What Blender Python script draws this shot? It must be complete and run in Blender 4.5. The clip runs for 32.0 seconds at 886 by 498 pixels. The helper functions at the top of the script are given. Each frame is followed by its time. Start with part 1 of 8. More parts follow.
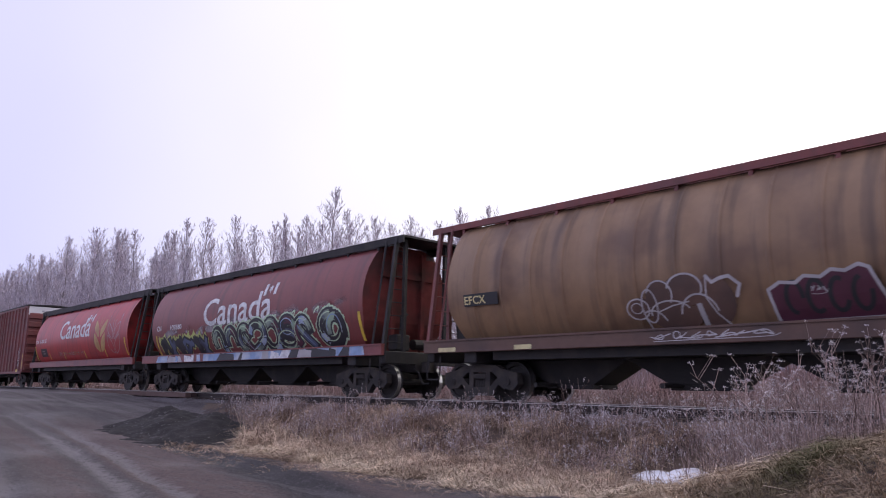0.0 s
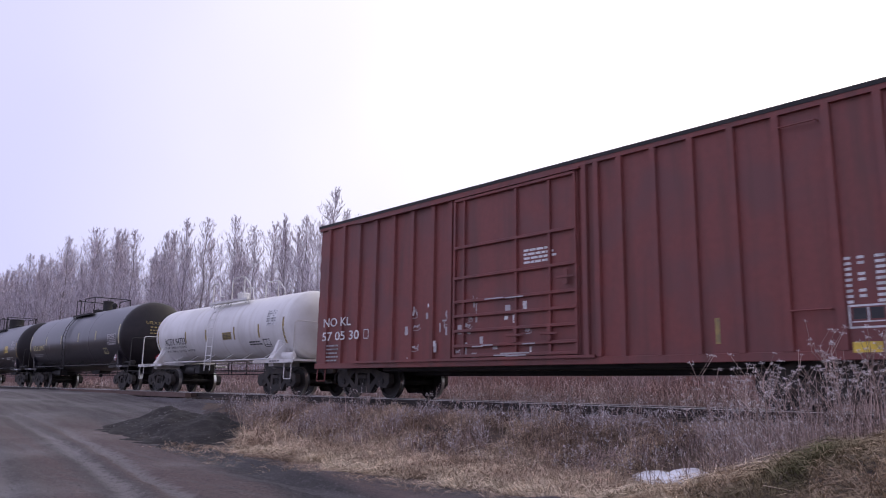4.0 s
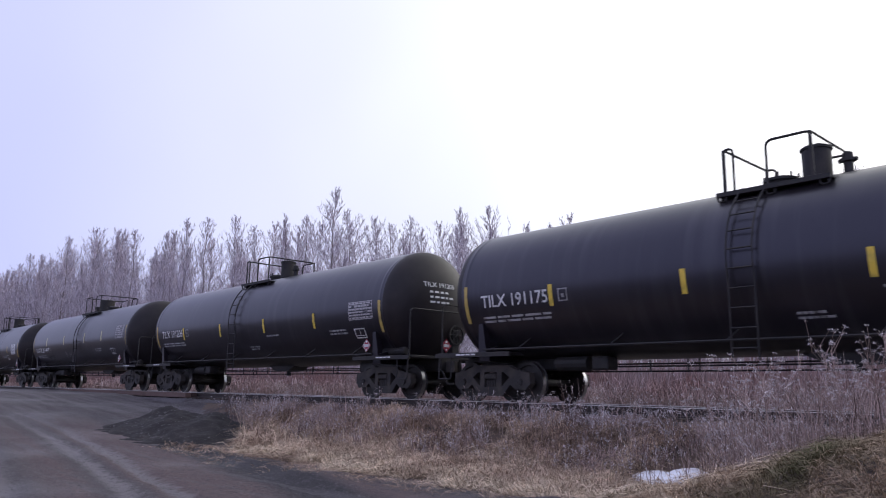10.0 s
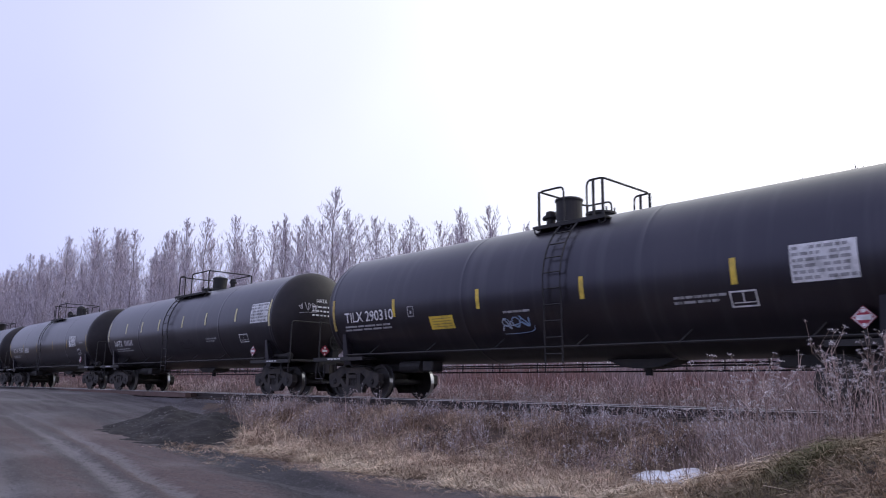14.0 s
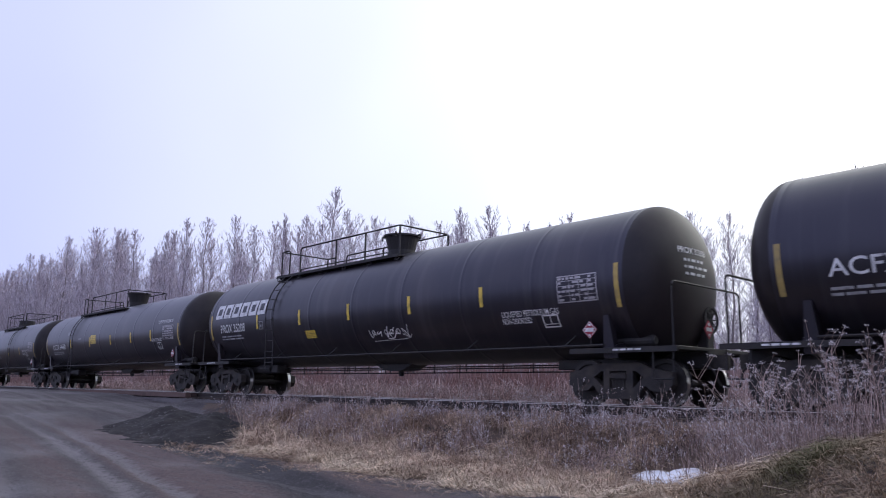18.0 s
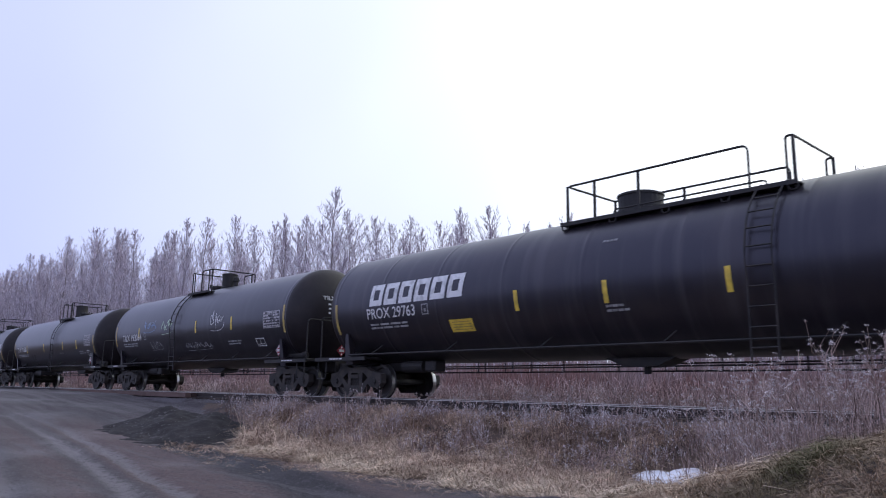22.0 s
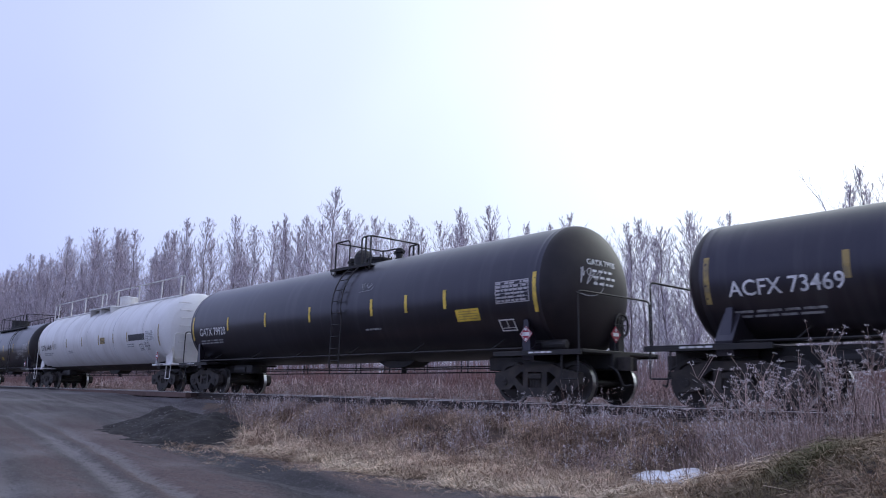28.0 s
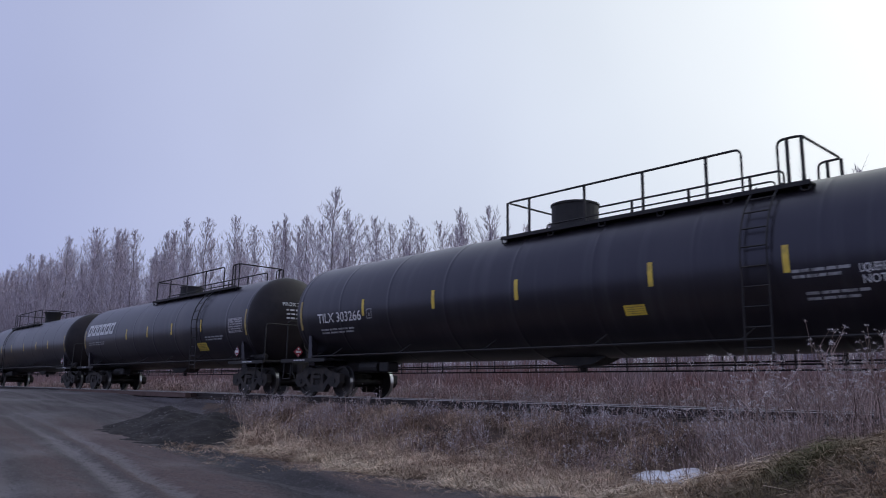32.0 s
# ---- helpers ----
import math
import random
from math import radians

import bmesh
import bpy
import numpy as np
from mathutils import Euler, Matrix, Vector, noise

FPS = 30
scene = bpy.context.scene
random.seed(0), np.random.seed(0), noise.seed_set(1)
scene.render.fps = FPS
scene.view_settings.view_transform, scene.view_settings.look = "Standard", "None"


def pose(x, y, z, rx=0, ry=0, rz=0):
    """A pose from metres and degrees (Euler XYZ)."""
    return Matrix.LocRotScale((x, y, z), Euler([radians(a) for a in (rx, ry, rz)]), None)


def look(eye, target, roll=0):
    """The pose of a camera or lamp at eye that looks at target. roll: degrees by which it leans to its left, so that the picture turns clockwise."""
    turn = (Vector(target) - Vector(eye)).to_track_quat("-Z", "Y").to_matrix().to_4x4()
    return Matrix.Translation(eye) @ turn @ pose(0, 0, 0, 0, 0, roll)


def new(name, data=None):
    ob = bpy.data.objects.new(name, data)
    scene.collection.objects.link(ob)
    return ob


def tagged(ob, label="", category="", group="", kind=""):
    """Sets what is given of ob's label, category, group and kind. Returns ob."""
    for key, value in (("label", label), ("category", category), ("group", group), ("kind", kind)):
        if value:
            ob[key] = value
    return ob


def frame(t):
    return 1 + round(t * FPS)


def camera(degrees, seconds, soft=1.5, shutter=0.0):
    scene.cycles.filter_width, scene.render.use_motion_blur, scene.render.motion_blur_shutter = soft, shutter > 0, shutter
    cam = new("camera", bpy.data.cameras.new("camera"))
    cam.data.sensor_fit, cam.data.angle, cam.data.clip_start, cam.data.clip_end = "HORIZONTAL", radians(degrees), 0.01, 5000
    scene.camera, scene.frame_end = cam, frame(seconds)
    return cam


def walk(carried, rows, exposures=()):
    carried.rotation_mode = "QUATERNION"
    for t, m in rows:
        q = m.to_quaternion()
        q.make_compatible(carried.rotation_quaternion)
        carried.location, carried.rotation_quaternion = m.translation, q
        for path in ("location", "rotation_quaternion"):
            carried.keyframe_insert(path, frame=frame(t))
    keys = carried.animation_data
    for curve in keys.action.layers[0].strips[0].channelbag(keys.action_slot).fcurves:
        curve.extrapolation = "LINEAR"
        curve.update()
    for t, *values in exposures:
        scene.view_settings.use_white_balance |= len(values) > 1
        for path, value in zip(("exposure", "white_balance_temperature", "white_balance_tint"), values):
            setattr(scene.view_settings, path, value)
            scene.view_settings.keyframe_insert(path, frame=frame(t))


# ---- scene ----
from functools import partial

# camera: a tripod beside the gravel road, 13.7 m from the track centre
EYE = (0.0, -13.707, 0.274)
AIM = (EYE[0] - math.sin(radians(47.45)) * math.cos(radians(10.74)),
       EYE[1] + math.cos(radians(47.45)) * math.cos(radians(10.74)),
       EYE[2] + math.sin(radians(10.74)))
cam = camera(61.89, 32.0, soft=1.0, shutter=0.1)
walk(cam, [(0, look(EYE, AIM, 0.91)), (32, look(EYE, AIM, 0.91))],
     exposures=[(0, 0.37, 6850, 12), (3.5, 0.35, 6850, 12), (5.5, 0.2, 6420, 10), (14, 0.27, 6330, 8), (20, 0.29, 6150, 6), (25.5, 0.27, 6000, 4), (27.5, 0.21, 5850, 4), (28.2, 0.16, 5850, 4), (29, 0.03, 5880, 4), (30, -0.19, 5950, 4), (31, -0.33, 5850, 2), (32, -0.35, 6100, 4)])


# ---- light: bright overcast, the veiled sun behind the train to the right ----
SUN_DIR = Vector((0.10, 0.86, 0.50)).normalized()


def make_world():
    w = bpy.data.worlds.new("overcast_sky")
    scene.world = w
    w.use_nodes = True
    nt = w.node_tree
    nt.nodes.clear()
    N, L = nt.nodes.new, nt.links.new
    out, bg = N("ShaderNodeOutputWorld"), N("ShaderNodeBackground")
    sky = N("ShaderNodeTexSky")
    sky.sky_type, sky.sun_disc = "NISHITA", False
    sky.sun_elevation = math.asin(SUN_DIR.z)
    sky.sun_rotation = math.atan2(SUN_DIR.x, SUN_DIR.y)
    sky.air_density, sky.dust_density = 1.0, 4.0
    tc, dot = N("ShaderNodeTexCoord"), N("ShaderNodeVectorMath")
    dot.operation = "DOT_PRODUCT"
    dot.inputs[1].default_value = SUN_DIR
    L(tc.outputs["Generated"], dot.inputs[0])
    ramp = N("ShaderNodeValToRGB")
    e = ramp.color_ramp.elements
    e[0].position, e[0].color = 0.0, (0.64, 0.66, 1.00, 1)
    e[1].position, e[1].color = 1.0, (1.55, 1.50, 1.45, 1)
    for pos, col in ((0.15, (0.60, 0.62, 0.97, 1)), (0.45, (0.77, 0.78, 1.04, 1)), (0.65, (0.93, 0.94, 1.13, 1)), (0.8, (1.10, 1.10, 1.20, 1))):
        q = ramp.color_ramp.elements.new(pos)
        q.color = col
    L(dot.outputs["Value"], ramp.inputs[0])
    cloud = N("ShaderNodeTexNoise")
    cloud.inputs["Scale"].default_value, cloud.inputs["Detail"].default_value = 1.6, 3
    L(tc.outputs["Generated"], cloud.inputs["Vector"])
    cm = N("ShaderNodeMapRange")
    cm.inputs[1].default_value, cm.inputs[2].default_value = 0.3, 0.7
    cm.inputs[3].default_value, cm.inputs[4].default_value = 0.93, 1.07
    L(cloud.outputs["Fac"], cm.inputs[0])
    mul = N("ShaderNodeVectorMath")
    mul.operation = "SCALE"
    L(ramp.outputs[0], mul.inputs[0])
    L(cm.outputs[0], mul.inputs["Scale"])
    sk = N("ShaderNodeVectorMath")
    sk.operation = "SCALE"
    sk.inputs["Scale"].default_value = 0.05
    L(sky.outputs[0], sk.inputs[0])
    mix = N("ShaderNodeMix")
    mix.data_type = "RGBA"
    mix.inputs[0].default_value = 0.88
    L(sk.outputs[0], mix.inputs[6])
    L(mul.outputs[0], mix.inputs[7])
    L(mix.outputs[2], bg.inputs[0])
    bg.inputs[1].default_value = 1.0
    L(bg.outputs[0], out.inputs[0])


make_world()
sun = new("sun", bpy.data.lights.new("sun", "SUN"))
sun.data.energy, sun.data.angle, sun.data.color = 0.4, radians(30), (1.0, 0.96, 0.92)
sun.matrix_world = look(SUN_DIR * 300, (0, 0, 0))


# ---- materials ----
MATS = {}


def material(name, base, rough=0.6, metal=0.0, vary=0.25, grain=40.0, large=1.5, bump=0.2, second=None, rand="",
             spec=0.5, mask=(0.45, 0.65), streak=None):
    """Two scales of noise move the colour; second is the colour of stains, wear or frost."""
    if name in MATS:
        return MATS[name]
    m = MATS[name] = bpy.data.materials.new(name)
    m.use_nodes = True
    nt = m.node_tree
    N, L = nt.nodes.new, nt.links.new
    b = nt.nodes["Principled BSDF"]
    b.inputs["Roughness"].default_value, b.inputs["Metallic"].default_value = rough, metal
    b.inputs["Specular IOR Level"].default_value = spec
    tc = N("ShaderNodeTexCoord")
    fine, big = N("ShaderNodeTexNoise"), N("ShaderNodeTexNoise")
    for q, s, d in ((fine, grain, 5), (big, large, 4)):
        q.inputs["Scale"].default_value, q.inputs["Detail"].default_value = s, d
        L(tc.outputs["Object"], q.inputs["Vector"])
    c0 = N("ShaderNodeMix")
    c0.data_type = "RGBA"
    c0.inputs[6].default_value = (*[v * (1 - vary) for v in base], 1)
    c0.inputs[7].default_value = (*[min(1, v * (1 + vary)) for v in base], 1)
    L(fine.outputs["Fac"], c0.inputs[0])
    c1 = N("ShaderNodeMix")
    c1.data_type = "RGBA"
    mr = N("ShaderNodeMapRange")
    mr.inputs[1].default_value, mr.inputs[2].default_value = mask
    L(big.outputs["Fac"], mr.inputs[0])
    L(mr.outputs[0], c1.inputs[0])
    L(c0.outputs[2], c1.inputs[6])
    c1.inputs[7].default_value = (*(second or [v * 0.8 for v in base]), 1)
    col = c1.outputs[2]
    if streak:
        # runs of dirt or washed paint down the sides
        mp, run_, amt, c2 = N("ShaderNodeMapping"), N("ShaderNodeTexNoise"), N("ShaderNodeMapRange"), N("ShaderNodeMix")
        mp.inputs["Scale"].default_value = (2.6, 0.15, 0.22)
        L(tc.outputs["Object"], mp.inputs["Vector"])
        run_.inputs["Scale"].default_value, run_.inputs["Detail"].default_value = 1.6, 6
        L(mp.outputs[0], run_.inputs["Vector"])
        amt.inputs[1].default_value, amt.inputs[2].default_value, amt.inputs[4].default_value = 0.50, 0.74, streak[1]
        L(run_.outputs["Fac"], amt.inputs[0])
        c2.data_type = "RGBA"
        c2.inputs[7].default_value = (*streak[0], 1)
        L(amt.outputs[0], c2.inputs[0])
        L(col, c2.inputs[6])
        col = c2.outputs[2]
    if rand:
        g = N("ShaderNodeNewGeometry") if rand == "island" else N("ShaderNodeObjectInfo")
        r = N("ShaderNodeMapRange")
        r.inputs[3].default_value, r.inputs[4].default_value = 0.55, 1.45
        L(g.outputs["Random Per Island" if rand == "island" else "Random"], r.inputs[0])
        sc = N("ShaderNodeVectorMath")
        sc.operation = "SCALE"
        L(col, sc.inputs[0])
        L(r.outputs[0], sc.inputs["Scale"])
        col = sc.outputs[0]
    L(col, b.inputs["Base Color"])
    if bump:
        bp = N("ShaderNodeBump")
        bp.inputs["Strength"].default_value, bp.inputs["Distance"].default_value = bump, 0.02
        L(fine.outputs["Fac"], bp.inputs["Height"])
        L(bp.outputs[0], b.inputs["Normal"])
    return m


BLACK = material("black_tank_paint", (0.0125, 0.0105, 0.0125), 0.31, vary=0.3, grain=3, large=0.5, bump=0.015, second=(0.021, 0.018, 0.019), spec=0.66, streak=((0.045, 0.043, 0.044), 0.5))
BLACK_DULL = material("dull_black_tank_paint", (0.0135, 0.0115, 0.0145), 0.34, vary=0.25, grain=4, large=0.6, bump=0.02, second=(0.027, 0.022, 0.022), spec=0.64, streak=((0.055, 0.050, 0.050), 0.6))
for dark in (BLACK, BLACK_DULL):
    dark.node_tree.nodes["Principled BSDF"].inputs["Specular Tint"].default_value = (0.79, 0.80, 1.0, 1)
# Less glossy copy of the black paint, cutting the sky's sheen on the heads.
HEADPAINT = material("matte_black_head_paint", (0.0135, 0.0105, 0.0125), 0.50, vary=0.35, grain=5, large=0.9, bump=0.03, second=(0.026, 0.020, 0.020), spec=0.30)
WHITE_TANK = material("white_tank_paint", (0.70, 0.69, 0.68), 0.40, vary=0.06, grain=14, large=0.8, bump=0.02, second=(0.60, 0.585, 0.57), streak=((0.42, 0.37, 0.31), 0.35))
TAN = material("weathered_tan_paint", (0.27, 0.165, 0.092), 0.5, vary=0.2, grain=4, large=0.8, bump=0.03, second=(0.165, 0.095, 0.058), streak=((0.085, 0.052, 0.036), 0.75))
MAROON = material("faded_maroon_paint", (0.215, 0.055, 0.050), 0.45, vary=0.15, grain=6, large=0.8, bump=0.04, second=(0.18, 0.045, 0.048), streak=((0.10, 0.040, 0.038), 0.7))
RED = material("red_hopper_paint", (0.43, 0.034, 0.034), 0.40, vary=0.15, grain=3, large=0.7, bump=0.03, second=(0.31, 0.036, 0.036), streak=((0.16, 0.022, 0.022), 0.8))
# Darker matte copies of the body paints: shade below the roof walkway, painted in.
SHADED_RED = material("shaded_red_end_paint", (0.20, 0.022, 0.020), 0.85, vary=0.25, grain=5, large=1.2, bump=0.05, second=(0.09, 0.016, 0.015), spec=0.15)
SHADED_MAROON = material("shaded_maroon_end_paint", (0.17, 0.045, 0.04), 0.9, vary=0.25, grain=5, large=1.2, bump=0.05, second=(0.09, 0.04, 0.035), spec=0.1)
BOXRED = material("oxide_red_paint", (0.195, 0.053, 0.047), 0.55, vary=0.18, grain=8, large=0.9, bump=0.06, second=(0.155, 0.055, 0.053), streak=((0.10, 0.042, 0.036), 0.6))
FRAME = material("sooty_steel", (0.012, 0.011, 0.012), 0.65, vary=0.3, grain=20, large=2, bump=0.2, second=(0.026, 0.021, 0.019))
TRUCK = material("dusty_cast_steel", (0.026, 0.023, 0.022), 0.75, vary=0.4, grain=25, large=3, bump=0.3, second=(0.055, 0.045, 0.038))
WHEEL = material("brown_wheel_steel", (0.022, 0.018, 0.017), 0.6, vary=0.2, grain=20, large=3, bump=0.1)
TREAD = material("polished_wheel_rim", (0.55, 0.55, 0.56), 0.3, 1.0, vary=0.08, bump=0)
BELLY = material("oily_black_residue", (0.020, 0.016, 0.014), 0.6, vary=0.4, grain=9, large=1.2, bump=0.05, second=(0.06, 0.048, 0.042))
RAILGREY = material("grey_white_pipe", (0.50, 0.50, 0.51), 0.5, vary=0.1, grain=20, bump=0.03)
SILLBROWN = material("dull_brown_sill_paint", (0.125, 0.070, 0.052), 0.6, vary=0.25, grain=6, large=1.0, bump=0.05, second=(0.08, 0.05, 0.042))
PIPE_W = material("white_painted_pipe", (0.68, 0.67, 0.66), 0.5, vary=0.08, grain=20, bump=0.03, second=(0.5, 0.46, 0.42))
WHITE = material("white_stencil_paint", (0.72, 0.72, 0.72), 0.6, vary=0.12, grain=30, large=6, bump=0, second=(0.5, 0.5, 0.5))
GREYMARK = material("worn_stencil_paint", (0.36, 0.36, 0.37), 0.6, vary=0.3, grain=30, large=6, bump=0, second=(0.17, 0.17, 0.17))
DARKMARK = material("black_stencil_paint", (0.03, 0.03, 0.035), 0.6, vary=0.2, bump=0, second=(0.08, 0.08, 0.08))
YELLOW = material("yellow_reflective_strip", (0.72, 0.52, 0.07), 0.4, vary=0.1, grain=30, large=5, bump=0, second=(0.5, 0.36, 0.06))
DULLED = material("dusty_yellow_strip", (0.47, 0.34, 0.085), 0.5, vary=0.2, grain=30, large=5, bump=0, second=(0.30, 0.22, 0.08))
OCHRE = material("dulled_ochre_strip", (0.34, 0.25, 0.08), 0.5, vary=0.15, grain=30, large=5, bump=0, second=(0.2, 0.16, 0.08))
PALE = material("pale_yellow_strip", (0.62, 0.56, 0.30), 0.5, vary=0.1, grain=30, large=5, bump=0)
PALEMINT = material("sprayed_pale_mint_paint", (0.52, 0.66, 0.46), 0.5, vary=0.15, grain=10, bump=0)
SAGE = material("sprayed_sage_paint", (0.27, 0.34, 0.27), 0.6, vary=0.4, grain=4, large=2.5, bump=0, second=(0.08, 0.10, 0.13))
SLATEB = material("sprayed_slate_blue_paint", (0.12, 0.15, 0.24), 0.6, vary=0.3, grain=6, large=1.5, bump=0, second=(0.05, 0.05, 0.08))
CREAM = material("pale_yellow_lettering", (0.70, 0.62, 0.32), 0.6, vary=0.1, grain=30, bump=0)
PLACARD = material("red_placard", (0.32, 0.018, 0.045), 0.5, vary=0.1, bump=0)
GOLD = material("wheat_gold_paint", (0.50, 0.34, 0.13), 0.5, vary=0.2, grain=8, bump=0, second=(0.40, 0.22, 0.09))
LIME = material("graffiti_lime", (0.50, 0.55, 0.18), 0.5, vary=0.15, grain=12, bump=0)
MINT = material("graffiti_mint", (0.30, 0.42, 0.30), 0.5, vary=0.25, grain=6, bump=0, second=(0.12, 0.2, 0.14))
SKYB = material("graffiti_blue", (0.22, 0.33, 0.52), 0.5, vary=0.3, grain=5, bump=0, second=(0.5, 0.55, 0.6))
INK = material("graffiti_black", (0.03, 0.03, 0.035), 0.5, vary=0.3, grain=6, bump=0)
PLUM = material("graffiti_plum", (0.10, 0.03, 0.05), 0.5, vary=0.3, grain=6, bump=0)
HAZE = material("graffiti_haze", (0.42, 0.37, 0.38), 0.6, vary=0.2, grain=4, bump=0, second=(0.36, 0.30, 0.32))


def thin_spray(m, low, high):
    """Overspray: the paint thins out in blotches and upwards, from one height to the other."""
    nt = m.node_tree
    N, L = nt.nodes.new, nt.links.new
    tc, xyz, tex = N("ShaderNodeTexCoord"), N("ShaderNodeSeparateXYZ"), N("ShaderNodeTexNoise")
    tex.inputs["Scale"].default_value, tex.inputs["Detail"].default_value = 1.4, 4
    L(tc.outputs["Object"], xyz.inputs[0])
    L(tc.outputs["Object"], tex.inputs["Vector"])
    fade, blotch, mul = N("ShaderNodeMapRange"), N("ShaderNodeMapRange"), N("ShaderNodeMath")
    fade.inputs[1].default_value, fade.inputs[2].default_value = high, low
    blotch.inputs[1].default_value, blotch.inputs[2].default_value, blotch.inputs[4].default_value = 0.4, 0.62, 0.85
    mul.operation = "MULTIPLY"
    L(xyz.outputs[2], fade.inputs[0])
    L(tex.outputs["Fac"], blotch.inputs[0])
    L(fade.outputs[0], mul.inputs[0])
    L(blotch.outputs[0], mul.inputs[1])
    L(mul.outputs[0], nt.nodes["Principled BSDF"].inputs["Alpha"])


thin_spray(HAZE, 2.25, 2.85)
FAINT = material("faded_spray_paint", (0.055, 0.052, 0.060), 0.6, vary=0.4, grain=12, bump=0, second=(0.025, 0.024, 0.028))
FOG = material("graffiti_grey", (0.45, 0.43, 0.44), 0.6, vary=0.2, grain=6, bump=0)
RAIL = material("rail_steel", (0.045, 0.034, 0.031), 0.7, 0.2, vary=0.3, grain=30, bump=0.1)
RAILTOP = material("worn_rail_head", (0.74, 0.71, 0.68), 0.5, 0.1, vary=0.25, bump=0)
TIE = material("weathered_tie_timber", (0.075, 0.055, 0.045), 0.9, vary=0.4, grain=25, large=4, bump=0.5, rand="object")
STONE = material("ballast_stone", (0.128, 0.119, 0.123), 0.9, vary=0.3, grain=18, large=2, bump=0.6, rand="island")
BALLAST = material("ballast_bed", (0.10, 0.09, 0.092), 0.95, vary=0.5, grain=22, large=1.5, bump=1.0, second=(0.06, 0.05, 0.05))
DARKGRAVEL = material("dark_mound_gravel", (0.022, 0.019, 0.019), 0.95, vary=0.7, grain=26, large=2.6, bump=1.0, second=(0.046, 0.038, 0.036), mask=(0.5, 0.75))
BRUSH = material("reddish_brush_stems", (0.300, 0.185, 0.165), 0.9, vary=0.25, grain=2, large=0.3, bump=0, second=(0.410, 0.320, 0.310), rand="island", spec=0.1)
SOIL = material("brown_winter_soil", (0.104, 0.072, 0.053), 0.95, vary=0.55, grain=16, large=1.6, bump=0.8, second=(0.048, 0.037, 0.034))
STRAW = material("dry_straw_grass", (0.660, 0.540, 0.400), 0.9, vary=0.45, grain=3, large=0.9, bump=0, second=(0.340, 0.250, 0.180), rand="island", spec=0.1)
BROWNGRASS = material("brown_matted_grass", (0.540, 0.410, 0.310), 0.9, vary=0.5, grain=3, large=0.9, bump=0, second=(0.250, 0.170, 0.125), rand="island", spec=0.1)
BANKGRASS = material("brown_bank_grass", (0.370, 0.277, 0.197), 0.9, vary=0.5, grain=3, large=1.3, bump=0, second=(0.085, 0.088, 0.040), rand="island", spec=0.1)
FROSTY = material("frosted_weed_stems", (0.430, 0.330, 0.300), 0.9, vary=0.3, grain=4, large=1.1, bump=0, second=(0.150, 0.100, 0.085), rand="island", spec=0.1)
FROSTHEAD = material("frosted_seed_heads", (0.700, 0.650, 0.655), 0.9, vary=0.2, grain=9, large=2, bump=0, rand="island", spec=0.1)
FIELD = material("mauve_field_grass", (0.350, 0.245, 0.232), 0.9, vary=0.4, grain=3, large=0.6, bump=0, second=(0.500, 0.415, 0.405), rand="island", spec=0.1)
BARK = material("grey_bark", (0.270, 0.235, 0.235), 0.9, vary=0.3, grain=9, large=1.0, bump=0.4, second=(0.180, 0.150, 0.152), spec=0.1)
TWIG = material("frosted_twigs", (0.515, 0.470, 0.530), 0.9, vary=0.25, grain=2, large=0.25, bump=0, second=(0.430, 0.365, 0.405), rand="island", spec=0.1)
SNOW = material("old_snow", (0.90, 0.91, 0.94), 0.7, vary=0.05, grain=20, large=3, bump=0.3)
TIMBER = material("crossing_timber", (0.11, 0.07, 0.06), 0.9, vary=0.35, grain=20, large=3, bump=0.5, rand="object")


